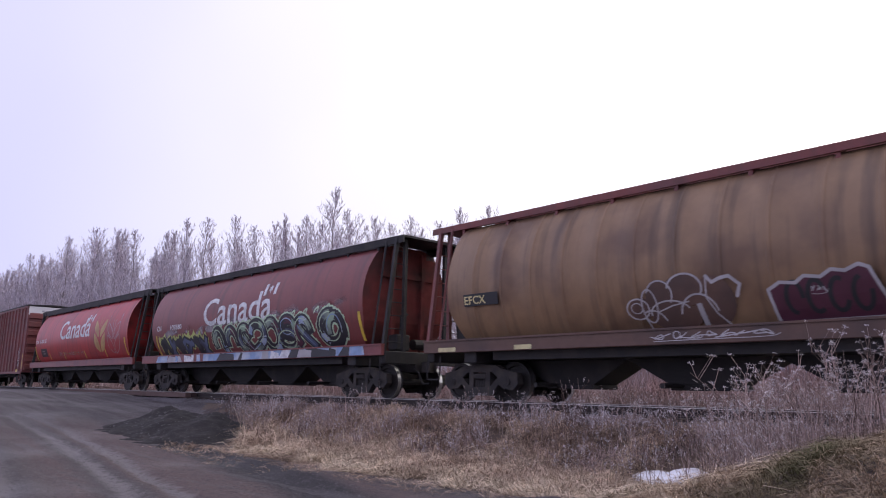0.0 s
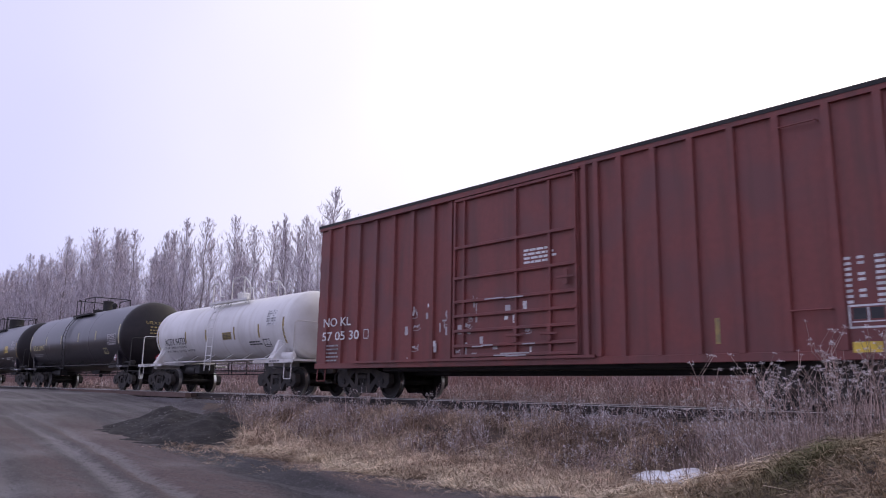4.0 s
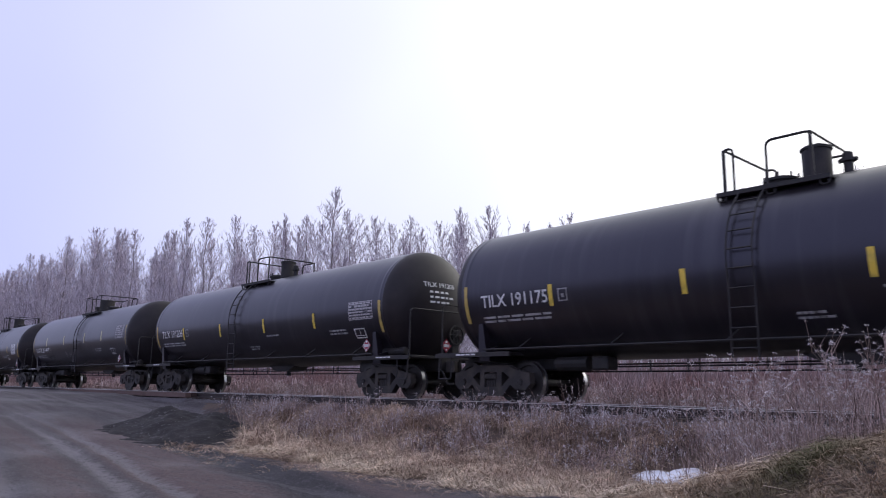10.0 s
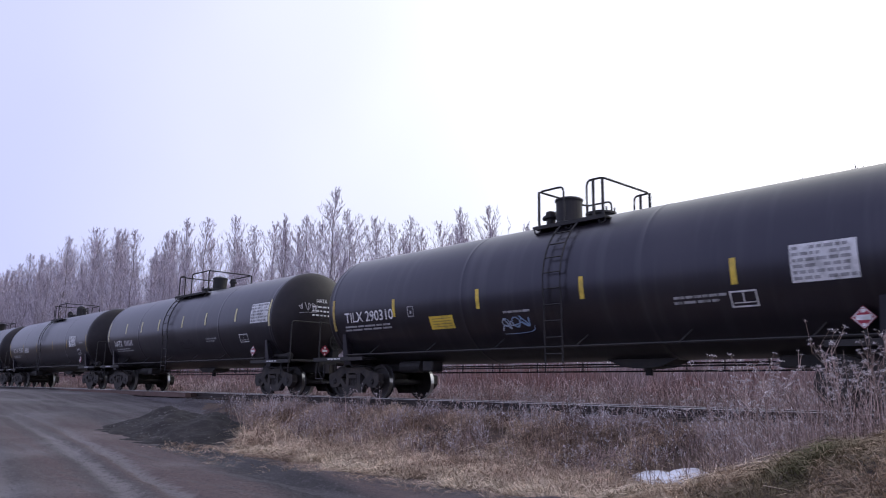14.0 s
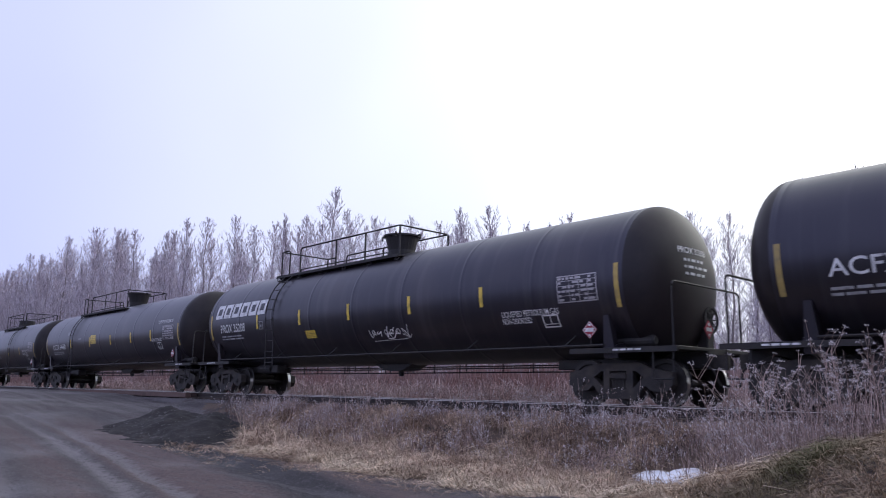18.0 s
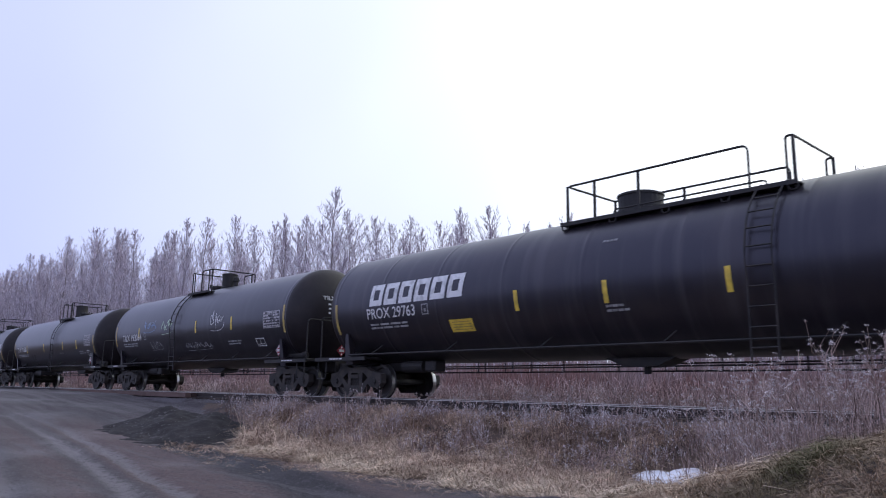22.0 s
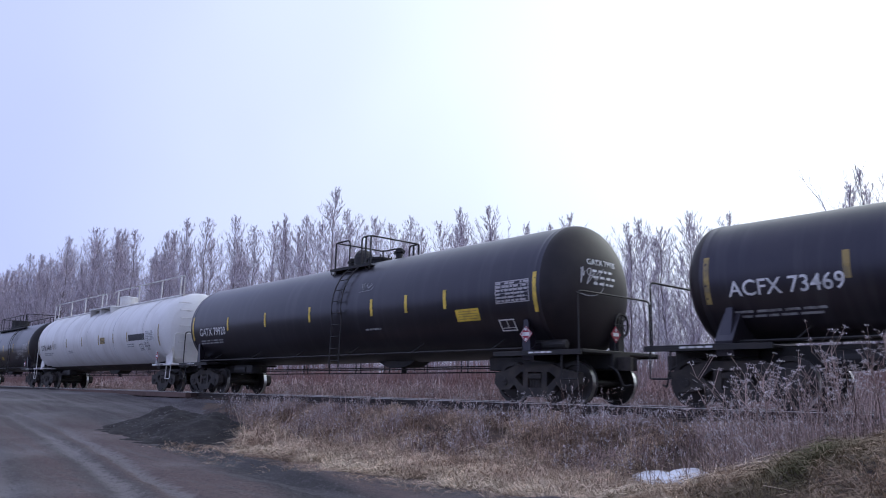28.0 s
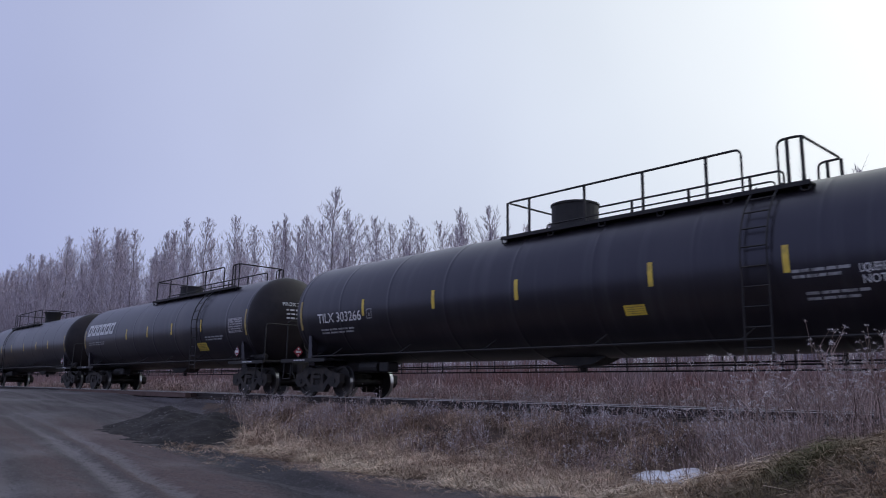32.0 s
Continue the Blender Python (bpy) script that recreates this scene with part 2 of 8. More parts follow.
def gravel_material():
    """Packed gravel with lighter wheel tracks along the road, reddish mud and wet hollows."""
    m = bpy.data.materials.new("packed_gravel_road")
    m.use_nodes = True
    nt = m.node_tree
    N, L = nt.nodes.new, nt.links.new
    b = nt.nodes["Principled BSDF"]
    tc = N("ShaderNodeTexCoord")
    mp = N("ShaderNodeMapping")
    mp.inputs["Rotation"].default_value = (0, 0, radians(9))
    mp.inputs["Scale"].default_value = (0.05, 1.0, 1.0)
    L(tc.outputs["Object"], mp.inputs["Vector"])

    def tex(scale, detail, vec):
        q = N("ShaderNodeTexNoise")
        q.inputs["Scale"].default_value, q.inputs["Detail"].default_value = scale, detail
        L(vec, q.inputs["Vector"])
        return q.outputs["Fac"]

    def span(v, lo, hi, a=0.0, c=1.0):
        q = N("ShaderNodeMapRange")
        for i, x in enumerate((lo, hi, a, c)):
            q.inputs[i + 1].default_value = x
        L(v, q.inputs[0])
        return q.outputs[0]

    def mix(f, a, c):
        q = N("ShaderNodeMix")
        q.data_type = "RGBA"
        L(f, q.inputs[0])
        for i, x in ((6, a), (7, c)):
            if isinstance(x, tuple):
                q.inputs[i].default_value = (*x, 1)
            else:
                L(x, q.inputs[i])
        return q.outputs[2]

    obj = tc.outputs["Object"]
    streak, fine, mid, big, grit = tex(2.6, 5, mp.outputs[0]), tex(55, 8, obj), tex(7, 6, obj), tex(0.28, 3, obj), tex(24, 2, obj)
    def calc(op, p, q):
        n = N("ShaderNodeMath")
        n.operation = op
        for i, x in ((0, p), (1, q)):
            if isinstance(x, float):
                n.inputs[i].default_value = x
            else:
                L(x, n.inputs[i])
        return n.outputs[0]

    # distance across the curving wheel tracks, blurred by noise
    xyz = N("ShaderNodeSeparateXYZ")
    L(obj, xyz.inputs[0])
    dx = calc("MAXIMUM", calc("ADD", xyz.outputs[0], 16.46), -12.0)
    s = calc("ADD", calc("ADD", xyz.outputs[1], 8.6), calc("MULTIPLY", dx, calc("ADD", calc("MULTIPLY", dx, 0.009), 0.13)))
    s = calc("ADD", s, calc("MULTIPLY", calc("SUBTRACT", mid, 0.5), 0.42))
    s = calc("ADD", s, calc("MULTIPLY", calc("SUBTRACT", streak, 0.5), 0.3))
    ramp = N("ShaderNodeValToRGB")
    e = ramp.color_ramp.elements
    grey, mud, pale, wet = (0.082, 0.070, 0.070), (0.120, 0.082, 0.078), (0.200, 0.180, 0.182), (0.036, 0.032, 0.035)
    e[0].position, e[0].color = 0.0, (*pale, 1)
    e[1].position, e[1].color = 1.0, (*grey, 1)
    for p, c in ((-1.8, pale), (-1.3, grey), (-0.6, mud), (-0.24, grey), (-0.06, pale), (0.04, pale), (0.20, grey), (0.38, mud), (0.54, pale), (0.62, pale),
                 (0.80, mud), (1.7, mud), (2.1, wet), (2.7, wet), (3.1, mud)):
        e.new((p + 4) / 8).color = (*c, 1)
    L(span(s, -4.0, 4.0), ramp.inputs[0])
    plain = mix(span(streak, 0.4, 0.62), (0.070, 0.059, 0.059), (0.128, 0.112, 0.112))
    col = mix(span(xyz.outputs[0], -25.0, -20.0), plain, ramp.outputs[0])
    col = mix(span(streak, 0.56, 0.68, 0.0, 0.55), col, (0.135, 0.124, 0.128))
    col = mix(span(fine, 0.5, 0.30, 0.0, 0.75), col, (0.030, 0.027, 0.028))
    col = mix(span(mid, 0.54, 0.70, 0.0, 0.55), col, (0.05, 0.044, 0.046))
    col = mix(span(grit, 0.60, 0.68, 0.0, 0.5), col, (0.19, 0.175, 0.18))
    col = mix(span(grit, 0.40, 0.34, 0.0, 0.7), col, (0.028, 0.024, 0.025))
    L(col, b.inputs["Base Color"])
    L(span(big, 0.35, 0.55, 0.55, 0.92), b.inputs["Roughness"])
    bp = N("ShaderNodeBump")
    bp.inputs["Strength"].default_value, bp.inputs["Distance"].default_value = 0.9, 0.03
    hgt = N("ShaderNodeMath")
    hgt.operation = "ADD"
    L(fine, hgt.inputs[0])
    L(mid, hgt.inputs[1])
    L(hgt.outputs[0], bp.inputs["Height"])
    L(bp.outputs[0], b.inputs["Normal"])
    return m


GRAVEL = gravel_material()


# ---- mesh helpers ----
def part(name, bm, mat, parent=None, label="", smooth=False):
    me = bpy.data.meshes.new(name)
    if smooth:
        for f in bm.faces:
            f.smooth = True
    bm.to_mesh(me)
    bm.free()
    return link_part(name, me, mat, parent, label)


def link_part(name, me, mat, parent=None, label=""):
    if mat and not me.materials:
        for q in (mat if isinstance(mat, (list, tuple)) else [mat]):
            me.materials.append(q)
    ob = new(name, me)
    if parent is not None:
        ob.parent = parent
    if label:
        tagged(ob, label)
    return ob


def thing(name, label, category, group="", kind=""):
    return tagged(new(name), label, category, group, kind)


def box(bm, x0, x1, y0, y1, z0, z1, bevel=0.0):
    vs = [bm.verts.new((x, y, z)) for x in (x0, x1) for y in (y0, y1) for z in (z0, z1)]
    fs = [bm.faces.new([vs[i] for i in q]) for q in
          ((0, 1, 3, 2), (4, 6, 7, 5), (0, 4, 5, 1), (2, 3, 7, 6), (0, 2, 6, 4), (1, 5, 7, 3))]
    if bevel:
        es = list({e for f in fs for e in f.edges})
        bmesh.ops.bevel(bm, geom=es, offset=bevel, segments=1, affect="EDGES")
    return vs


def prism(bm, outline, x0, x1, axis="x"):
    """An outline swept along an axis: (y, z) along x, or (x, z) along y."""
    a = [bm.verts.new((x0, p, q) if axis == "x" else (p, x0, q)) for p, q in outline]
    b = [bm.verts.new((x1, p, q) if axis == "x" else (p, x1, q)) for p, q in outline]
    n = len(a)
    for i in range(n):
        bm.faces.new((a[i], a[(i + 1) % n], b[(i + 1) % n], b[i]))
    bm.faces.new(a[::-1])
    bm.faces.new(b)
    bmesh.ops.recalc_face_normals(bm, faces=bm.faces[:])


def tube(bm, pts, r, sides=6):
    pts = [Vector(p) for p in pts]
    rings = []
    for i, p in enumerate(pts):
        d = (pts[min(i + 1, len(pts) - 1)] - pts[max(i - 1, 0)]).normalized()
        u = d.cross(Vector((0, 0, 1)))
        u = d.cross(Vector((0, 1, 0))) if u.length < 0.1 else u
        u.normalize()
        w = d.cross(u)
        rings.append([bm.verts.new(p + r * (math.cos(a) * u + math.sin(a) * w))
                      for a in (2 * math.pi * k / sides for k in range(sides))])
    for a, b in zip(rings, rings[1:]):
        for k in range(sides):
            bm.faces.new((a[k], a[(k + 1) % sides], b[(k + 1) % sides], b[k]))
    bm.faces.new(rings[0][::-1])
    bm.faces.new(rings[-1])


def rounded(pts, r=0.12, n=4):
    """A polyline with its corners rounded."""
    pts = [Vector(p) for p in pts]
    out = [pts[0]]
    for a, p, b in zip(pts, pts[1:], pts[2:]):
        d = min(r, (p - a).length / 2, (b - p).length / 2)
        s, e = p + (a - p).normalized() * d, p + (b - p).normalized() * d
        for k in range(n + 1):
            t = k / n
            out.append((1 - t) ** 2 * s + 2 * t * (1 - t) * p + t * t * e)
    return out + [pts[-1]]


def lathe(bm, profile, axis="x", sides=48, at=(0, 0, 0)):
    """Profile of (along, radius) turned round an axis through at."""
    at = Vector(at)
    rings = []
    for a, r in profile:
        ring = []
        for k in range(sides if r > 1e-6 else 1):
            t = 2 * math.pi * k / sides
            c, s = r * math.cos(t), r * math.sin(t)
            ring.append(bm.verts.new(at + Vector({"x": (a, c, s), "y": (c, a, s), "z": (c, s, a)}[axis])))
        rings.append(ring)
    for p, q in zip(rings, rings[1:]):
        for k in range(sides):
            if len(p) == 1 and len(q) == 1:
                continue
            if len(p) == 1:
                bm.faces.new((p[0], q[k], q[(k + 1) % sides]))
            elif len(q) == 1:
                bm.faces.new((p[k], q[0], p[(k + 1) % sides]))
            else:
                bm.faces.new((p[k], q[k], q[(k + 1) % sides], p[(k + 1) % sides]))
    bmesh.ops.recalc_face_normals(bm, faces=bm.faces[:])


def tri_mesh(name, verts, faces, mat, parent=None):
    me = bpy.data.meshes.new(name)
    me.from_pydata(verts, [], faces)
    me.update()
    return link_part(name, me, mat, parent)


# ---- paint on curved sides ----
class Side:
    """The flank of a car on the road side: a round of radius r about (yc, zc)."""

    def __init__(self, r, zc, yc=0.0):
        self.r, self.zc, self.yc = r, zc, yc

    def at(self, x, z0, v, lift):
        a = math.asin(max(-0.99, min(0.99, (z0 - self.zc) / self.r))) + v / self.r
        return (x, self.yc - (self.r + lift) * math.cos(a), self.zc + (self.r + lift) * math.sin(a))


class Flat:
    def __init__(self, y):
        self.y = y

    def at(self, x, z0, v, lift):
        return (x, self.y - lift, z0 + v)


def paint(name, polys, mat, parent, side, x0, z0, lift=0.008, label="", slant=0.0):
    """Flat polygons (along, up) laid on a car's side about (x0, z0)."""
    bm = bmesh.new()
    for poly in polys:
        bm.faces.new([bm.verts.new((p[0], p[1], 0)) for p in poly])
    cut(bm)
    for v in bm.verts:
        v.co = side.at(x0 + v.co.x + slant * v.co.y, z0, v.co.y, lift)
    return part(name, bm, mat, parent, label)


def cut(bm, step=0.2):
    ys = [v.co.y for v in bm.verts]
    lo, hi = min(ys), max(ys)
    k = math.ceil(lo / step)
    while k * step < hi:
        if k * step > lo:
            bmesh.ops.bisect_plane(bm, geom=bm.verts[:] + bm.edges[:] + bm.faces[:], plane_co=(0, k * step, 0), plane_no=(0, 1, 0))
        k += 1


def rect(x, y, w, h):
    return [(x - w / 2, y - h / 2), (x + w / 2, y - h / 2), (x + w / 2, y + h / 2), (x - w / 2, y + h / 2)]


LETTERS = {}


def letter_mesh(body, bold):
    if (body, bold) not in LETTERS:
        cu = bpy.data.curves.new("type", "FONT")
        cu.body, cu.size, cu.offset, cu.resolution_u = body, 1.0, bold, 3
        ob = bpy.data.objects.new("type", cu)
        me = bpy.data.meshes.new_from_object(ob)
        LETTERS[(body, bold)] = ([tuple(v.co) for v in me.vertices], [tuple(p.vertices) for p in me.polygons])
        bpy.data.objects.remove(ob)
        bpy.data.meshes.remove(me)
    return LETTERS[(body, bold)]


def words(body, height, mat, parent, side, x0, z0, width=None, bold=0.012, lift=0.009, label="", name="lettering"):
    """Stencilled words, centred on (x0, z0): cap height and, if given, width in metres."""
    vs, fs = letter_mesh(body, bold)
    xs, ys = [v[0] for v in vs], [v[1] for v in vs]
    k = height / 0.69
    kx = width / (max(xs) - min(xs)) if width else k
    cx = (max(xs) + min(xs)) / 2
    bm = bmesh.new()
    bv = [bm.verts.new(((x - cx) * kx, (y - 0.345) * k, 0)) for x, y, _ in vs]
    for f in fs:
        try:
            bm.faces.new([bv[i] for i in f])
        except ValueError:
            pass
    if height > 0.4:
        cut(bm)
    for v in bm.verts:
        v.co = side.at(x0 + v.co.x, z0, v.co.y, lift)
    return part(name, bm, mat, parent, label)


def bar_lines(rng, w, lines, h, gap, gaps=3):
    """Rows of unreadable small print as word-long bars."""
    polys = []
    for i in range(lines):
        x, y = -w / 2, -i * (h + gap)
        end = w / 2 * rng.uniform(0.6, 1.0)
        while x < end:
            d = w * rng.uniform(0.12, 0.3)
            polys.append(rect(x + d / 2, y, d * 0.86, h))
            x += d
    return polys


def frame_polys(w, h, t):
    return [rect(0, h / 2 - t / 2, w, t), rect(0, -h / 2 + t / 2, w, t), rect(-w / 2 + t / 2, 0, t, h - 2 * t), rect(w / 2 - t / 2, 0, t, h - 2 * t)]


def soften(pts, closed=False, times=2):
    """Corners cut off a line or outline, so that it runs in curves."""
    for _ in range(times):
        out = [] if closed else [pts[0]]
        for p, q in zip(pts, pts[1:] + pts[:1] if closed else pts[1:]):
            out += [(p[0] * 0.75 + q[0] * 0.25, p[1] * 0.75 + q[1] * 0.25), (p[0] * 0.25 + q[0] * 0.75, p[1] * 0.25 + q[1] * 0.75)]
        pts = out if closed else out + [pts[-1]]
    return pts


def scrawl(rng, w, h, strokes, t):
    """A sprayed signature: curving letter-like strokes, loops and a flourish, all unreadable."""
    polys = []
    n = max(3, strokes)
    step = w / n
    for i in range(n):
        cx = -w / 2 + step * (i + 0.5)
        tall = h * rng.uniform(0.55, 1.0)
        pts = [(cx + rng.uniform(-0.75, 0.75) * step, tall * v) for v in (rng.uniform(0.2, 0.5), rng.uniform(-0.5, -0.1), rng.uniform(0.0, 0.5), rng.uniform(-0.5, 0.2), rng.uniform(-0.4, 0.4))]
        polys += ribbon(soften(pts), t * rng.uniform(0.7, 1.1))
        if rng.random() < 0.35:
            r = min(step, h) * rng.uniform(0.2, 0.4)
            polys += ribbon([(cx + r * math.cos(0.6 * k), 0.1 * h + r * math.sin(0.6 * k)) for k in range(11)], t * 0.8)
    polys += ribbon(soften([(-w / 2, -h * 0.42), (0, -h * rng.uniform(0.3, 0.55)), (w / 2, -h * 0.36), (w * 0.56, -h * 0.1)]), t * 0.6)
    return polys


def ribbon(pts, t):
    out = []
    for p, q in zip(pts, pts[1:]):
        dx, dy = q[0] - p[0], q[1] - p[1]
        n = math.hypot(dx, dy) or 1
        ox, oy = -dy / n * t / 2, dx / n * t / 2
        ex, ey = dx / n * t * 0.3, dy / n * t * 0.3
        out.append([(p[0] - ex + ox, p[1] - ey + oy), (p[0] - ex - ox, p[1] - ey - oy), (q[0] + ex - ox, q[1] + ey - oy), (q[0] + ex + ox, q[1] + ey + oy)])
    return out


# ---- the ground ----
def smooth(a, b, x):
    t = max(0.0, min(1.0, (x - a) / (b - a)))
    return t * t * (3 - 2 * t)


def hummock(x, y):
    if y > 0:
        return 0.0
    h = 1.5 * math.exp(-((x - 0.5) / 4.0) ** 2 - ((y + 7.5) / 2.3) ** 2)
    return h + min(1.0, 2.5 * h) * (0.07 * noise.noise((x * 1.5, y * 1.5, 12)) + 0.05 * noise.noise((x * 3.6, y * 3.6, 15)))


def mound(x, y):
    """Gravel pushed up along the ramp's edge."""
    if not (-30 < x < -10 and -10 < y < 1):
        return 0.0
    return 0.72 * math.exp(-((x + 19.85 + 0.3 * (y + 4.6)) / 2.35) ** 4 - ((y + 4.75) / 1.35) ** 2) * (1 + 0.30 * noise.noise((x * 1.1, y * 1.3, 9)) + 0.09 * noise.noise((x * 3.1, y * 3.1, 2)))


def ramp_side(x, y):
    """1 on the road's ramp to the crossing, 0 in the ditch beside the track."""
    edge = -19.5 - 2.1 * (y + 5.5) if y > -6.2 else -16.0 + 1.0 * (y + 6.2) * -6
    return smooth(edge + 1.6, edge - 1.6, x)


def ground_z(x, y):
    rough = 0.10 * noise.noise((x * 0.35, y * 0.35, 0)) + 0.05 * noise.noise((x * 1.1, y * 1.1, 3)) if -400 < x < 200 else 0
    road = -1.22 + 1.12 * smooth(-13, -36, x)
    if y > 1.8:
        base = -0.35 + 0.25 * smooth(1.8, 5, y)
        return base + rough
    near = smooth(-4.2, -1.75, y)
    ditch = -1.12 + 0.85 * near
    k = ramp_side(x, y)
    z = ditch + (road - ditch) * k
    z += rough * (0.5 if k > 0.5 else 0.9) + hummock(x, y) + mound(x, y)
    if y < -6 and x > -60:
        dx = max(-12.0, x + 16.46)
        across = y + 8.6 + 0.13 * dx + 0.009 * dx * dx
        for c in (-1.5, 0.0, 0.58, 2.4):
            z -= 0.04 * math.exp(-((across - c) / 0.16) ** 2) - 0.03 * math.exp(-((across - c - 0.3) / 0.14) ** 2)
    return z


def is_road(x, y):
    edge = -6.0 + 0.35 * noise.noise((x * 0.5, 0, 7)) - 0.05 * max(0, x + 9)
    if x > -5.0:
        edge -= 1.5 * (x + 5.0)
    if x < -17:
        edge = -5.8 + 4.3 * smooth(-17, -27, x)
    if x < -62 - 0.5 * y:
        return False
    return y < edge


def build_ground():
    xs = [-2500, -1200, -700, -420, -300, -220, -170, -140, -120, -105, -95, -88, -82, -76] + [-72 + 0.5 * i for i in range(64)] \
        + [-40 + 0.25 * i for i in range(180)] + [5 + 1.0 * i for i in range(12)] + [18, 22, 28, 36, 50, 75, 110, 170, 260, 420, 700, 1200, 2500]
    ys = [-2500, -1200, -600, -300, -160, -90, -60, -45, -35, -28, -23, -20] + [-18 + 0.4 * i for i in range(11)] + [-13.6 + 0.16 * i for i in range(74)] + [-1.5, 1.5] \
        + [2 + 0.5 * i for i in range(14)] + [9.5, 11, 13, 16, 20, 25, 32, 42, 60, 90, 150, 300, 600, 1200, 2500]
    verts = [(x, y, (ground_z(x, y) - mound(x, y) if abs(y) > 1.7 else -0.42)) for x in xs for y in ys]
    ny = len(ys)
    quads = {True: [], False: []}
    for i in range(len(xs) - 1):
        for j in range(ny - 1):
            a = i * ny + j
            cx, cy = (xs[i] + xs[i + 1]) / 2, (ys[j] + ys[j + 1]) / 2
            quads[is_road(cx, cy)].append((a, a + ny, a + ny + 1, a + 1))
    for flag, name, mat, label, cat in ((False, "ground", SOIL, "brown winter soil under dead grass", "ground"),
                                        (True, "road", GRAVEL, "rutted grey gravel road rising to the crossing", "road")):
        used = sorted({v for q in quads[flag] for v in q})
        idx = {v: k for k, v in enumerate(used)}
        ob = tri_mesh(name, [verts[v] for v in used], [[idx[v] for v in q] for q in quads[flag]], mat)
        for p in ob.data.polygons:
            p.use_smooth = True
        tagged(ob, label, cat, kind="structure")


build_ground()


def build_heap():
    """Dark gravel heap whose ragged foot runs out on the road and into the ditch."""
    nx, ny, step = 150, 100, 0.07
    vs, fs = [], []
    for i in range(nx):
        for j in range(ny):
            x, y = -25.3 + i * step, -8.0 + j * step
            h = mound(x, y)
            z = ground_z(x, y) - 0.085 + 0.09 * noise.noise((x * 2.3, y * 2.3, 6)) * smooth(0.5, 0.1, h) + 0.03 * noise.noise((x * 7, y * 7, 8)) + 0.015 * noise.noise((x * 17, y * 17, 3))
            vs.append((x, y, z))
    for i in range(nx - 1):
        for j in range(ny - 1):
            a = i * ny + j
            if mound(vs[a][0], vs[a][1]) > 0.004:
                fs.append((a, a + ny, a + ny + 1, a + 1))
    ob = tri_mesh("mound", vs, fs, DARKGRAVEL)
    for p in ob.data.polygons:
        p.use_smooth = True
    tagged(ob, "low mound of dark gravel beside the road", "mound")


build_heap()


# ---- the track ----
def build_track():
    tr = thing("railway_track", "single railway track with rusty rails on timber ties", "track", kind="structure")
    for y in (-0.755, 0.755):
        prof = [(-0.07, -0.18), (0.07, -0.18), (0.07, -0.165), (0.012, -0.15), (0.012, -0.045), (0.036, -0.04), (0.036, -0.0145),
                (-0.036, -0.0145), (-0.036, -0.04), (-0.012, -0.045), (-0.012, -0.15), (-0.07, -0.165)]
        bm = bmesh.new()
        prism(bm, [(y + p, q) for p, q in prof], -700, 220)
        rail = part("rail", bm, RAIL, tr)
        bm = bmesh.new()
        box(bm, -700, 220, y - 0.0375, y + 0.0375, -0.014, 0.0)
        part("rail_head", bm, RAILTOP, rail, "worn bright rail head")
    bm = bmesh.new()
    prism(bm, [(-2.0, -0.50), (-1.62, -0.24), (1.62, -0.24), (2.0, -0.50)], -700, 220)
    part("ballast", bm, BALLAST, tr, "dark stone ballast")
    bm = bmesh.new()
    box(bm, -0.11, 0.11, -1.28, 1.28, -0.34, -0.183, 0.012)
    me = bpy.data.meshes.new("tie")
    bm.to_mesh(me)
    bm.free()
    rng = random.Random(4)
    far = []
    for i in range(460):
        x = 12 - 0.52 * i + rng.uniform(-0.03, 0.03)
        if i < 170:
            ob = link_part("tie", me, TIE, tr)
            ob.location, ob.rotation_euler = (x, rng.uniform(-0.05, 0.05), 0), (0, 0, rng.uniform(-0.02, 0.02))
        else:
            far.append(x)
    bm = bmesh.new()
    for x in far:
        box(bm, x - 0.11, x + 0.11, -1.28, 1.28, -0.34, -0.183)
    tagged(part("far_ties", bm, TIE, tr), kind="stuff")
    # loose ballast stones along the near shoulder
    vs, fs = [], []
    for _ in range(9000):
        x, y = rng.uniform(-45, 8), rng.uniform(-2.1, 2.1)
        z = -0.235 if abs(y) < 1.6 else -0.235 - (abs(y) - 1.6) * 0.66
        r = rng.uniform(0.015, 0.04)
        add_stone(vs, fs, rng, x, y, z, r)
    tagged(tri_mesh("ballast_stones", vs, fs, STONE, tr), kind="stuff")
    # timber deck of the road crossing
    cr = thing("level_crossing_deck", "dark timber planks between the rails at the road crossing", "crossing", kind="structure")
    for k, y in enumerate((-1.22, -0.98, -0.5, -0.25, 0.0, 0.25, 0.5, 0.98, 1.22)):
        for j in range(4):
            x1 = -28.0 - j * 4.0
            bm = bmesh.new()
            box(bm, x1 - 3.97, x1, y - 0.115, y + 0.115, -0.2, -0.015 - rng.uniform(0, 0.01), 0.012)
            part("plank", bm, TIMBER, cr)


def add_stone(vs, fs, rng, x, y, z, r):
    n = len(vs)
    a = rng.uniform(0, 6.28)
    for k in range(4):
        b = a + k * 1.57 + rng.uniform(-0.3, 0.3)
        vs.append((x + r * math.cos(b), y + r * math.sin(b), z + rng.uniform(-0.2, 0.3) * r))
    vs.append((x + rng.uniform(-0.3, 0.3) * r, y + rng.uniform(-0.3, 0.3) * r, z + r * rng.uniform(0.6, 0.9)))
    for k in range(4):
        fs.append((n + k, n + (k + 1) % 4, n + 4))


build_track()


# ---- the train ----
SPEED = ((0, 12.16), (2.5, 12.16), (9, 12.41), (21.5, 12.30), (32, 12.30))


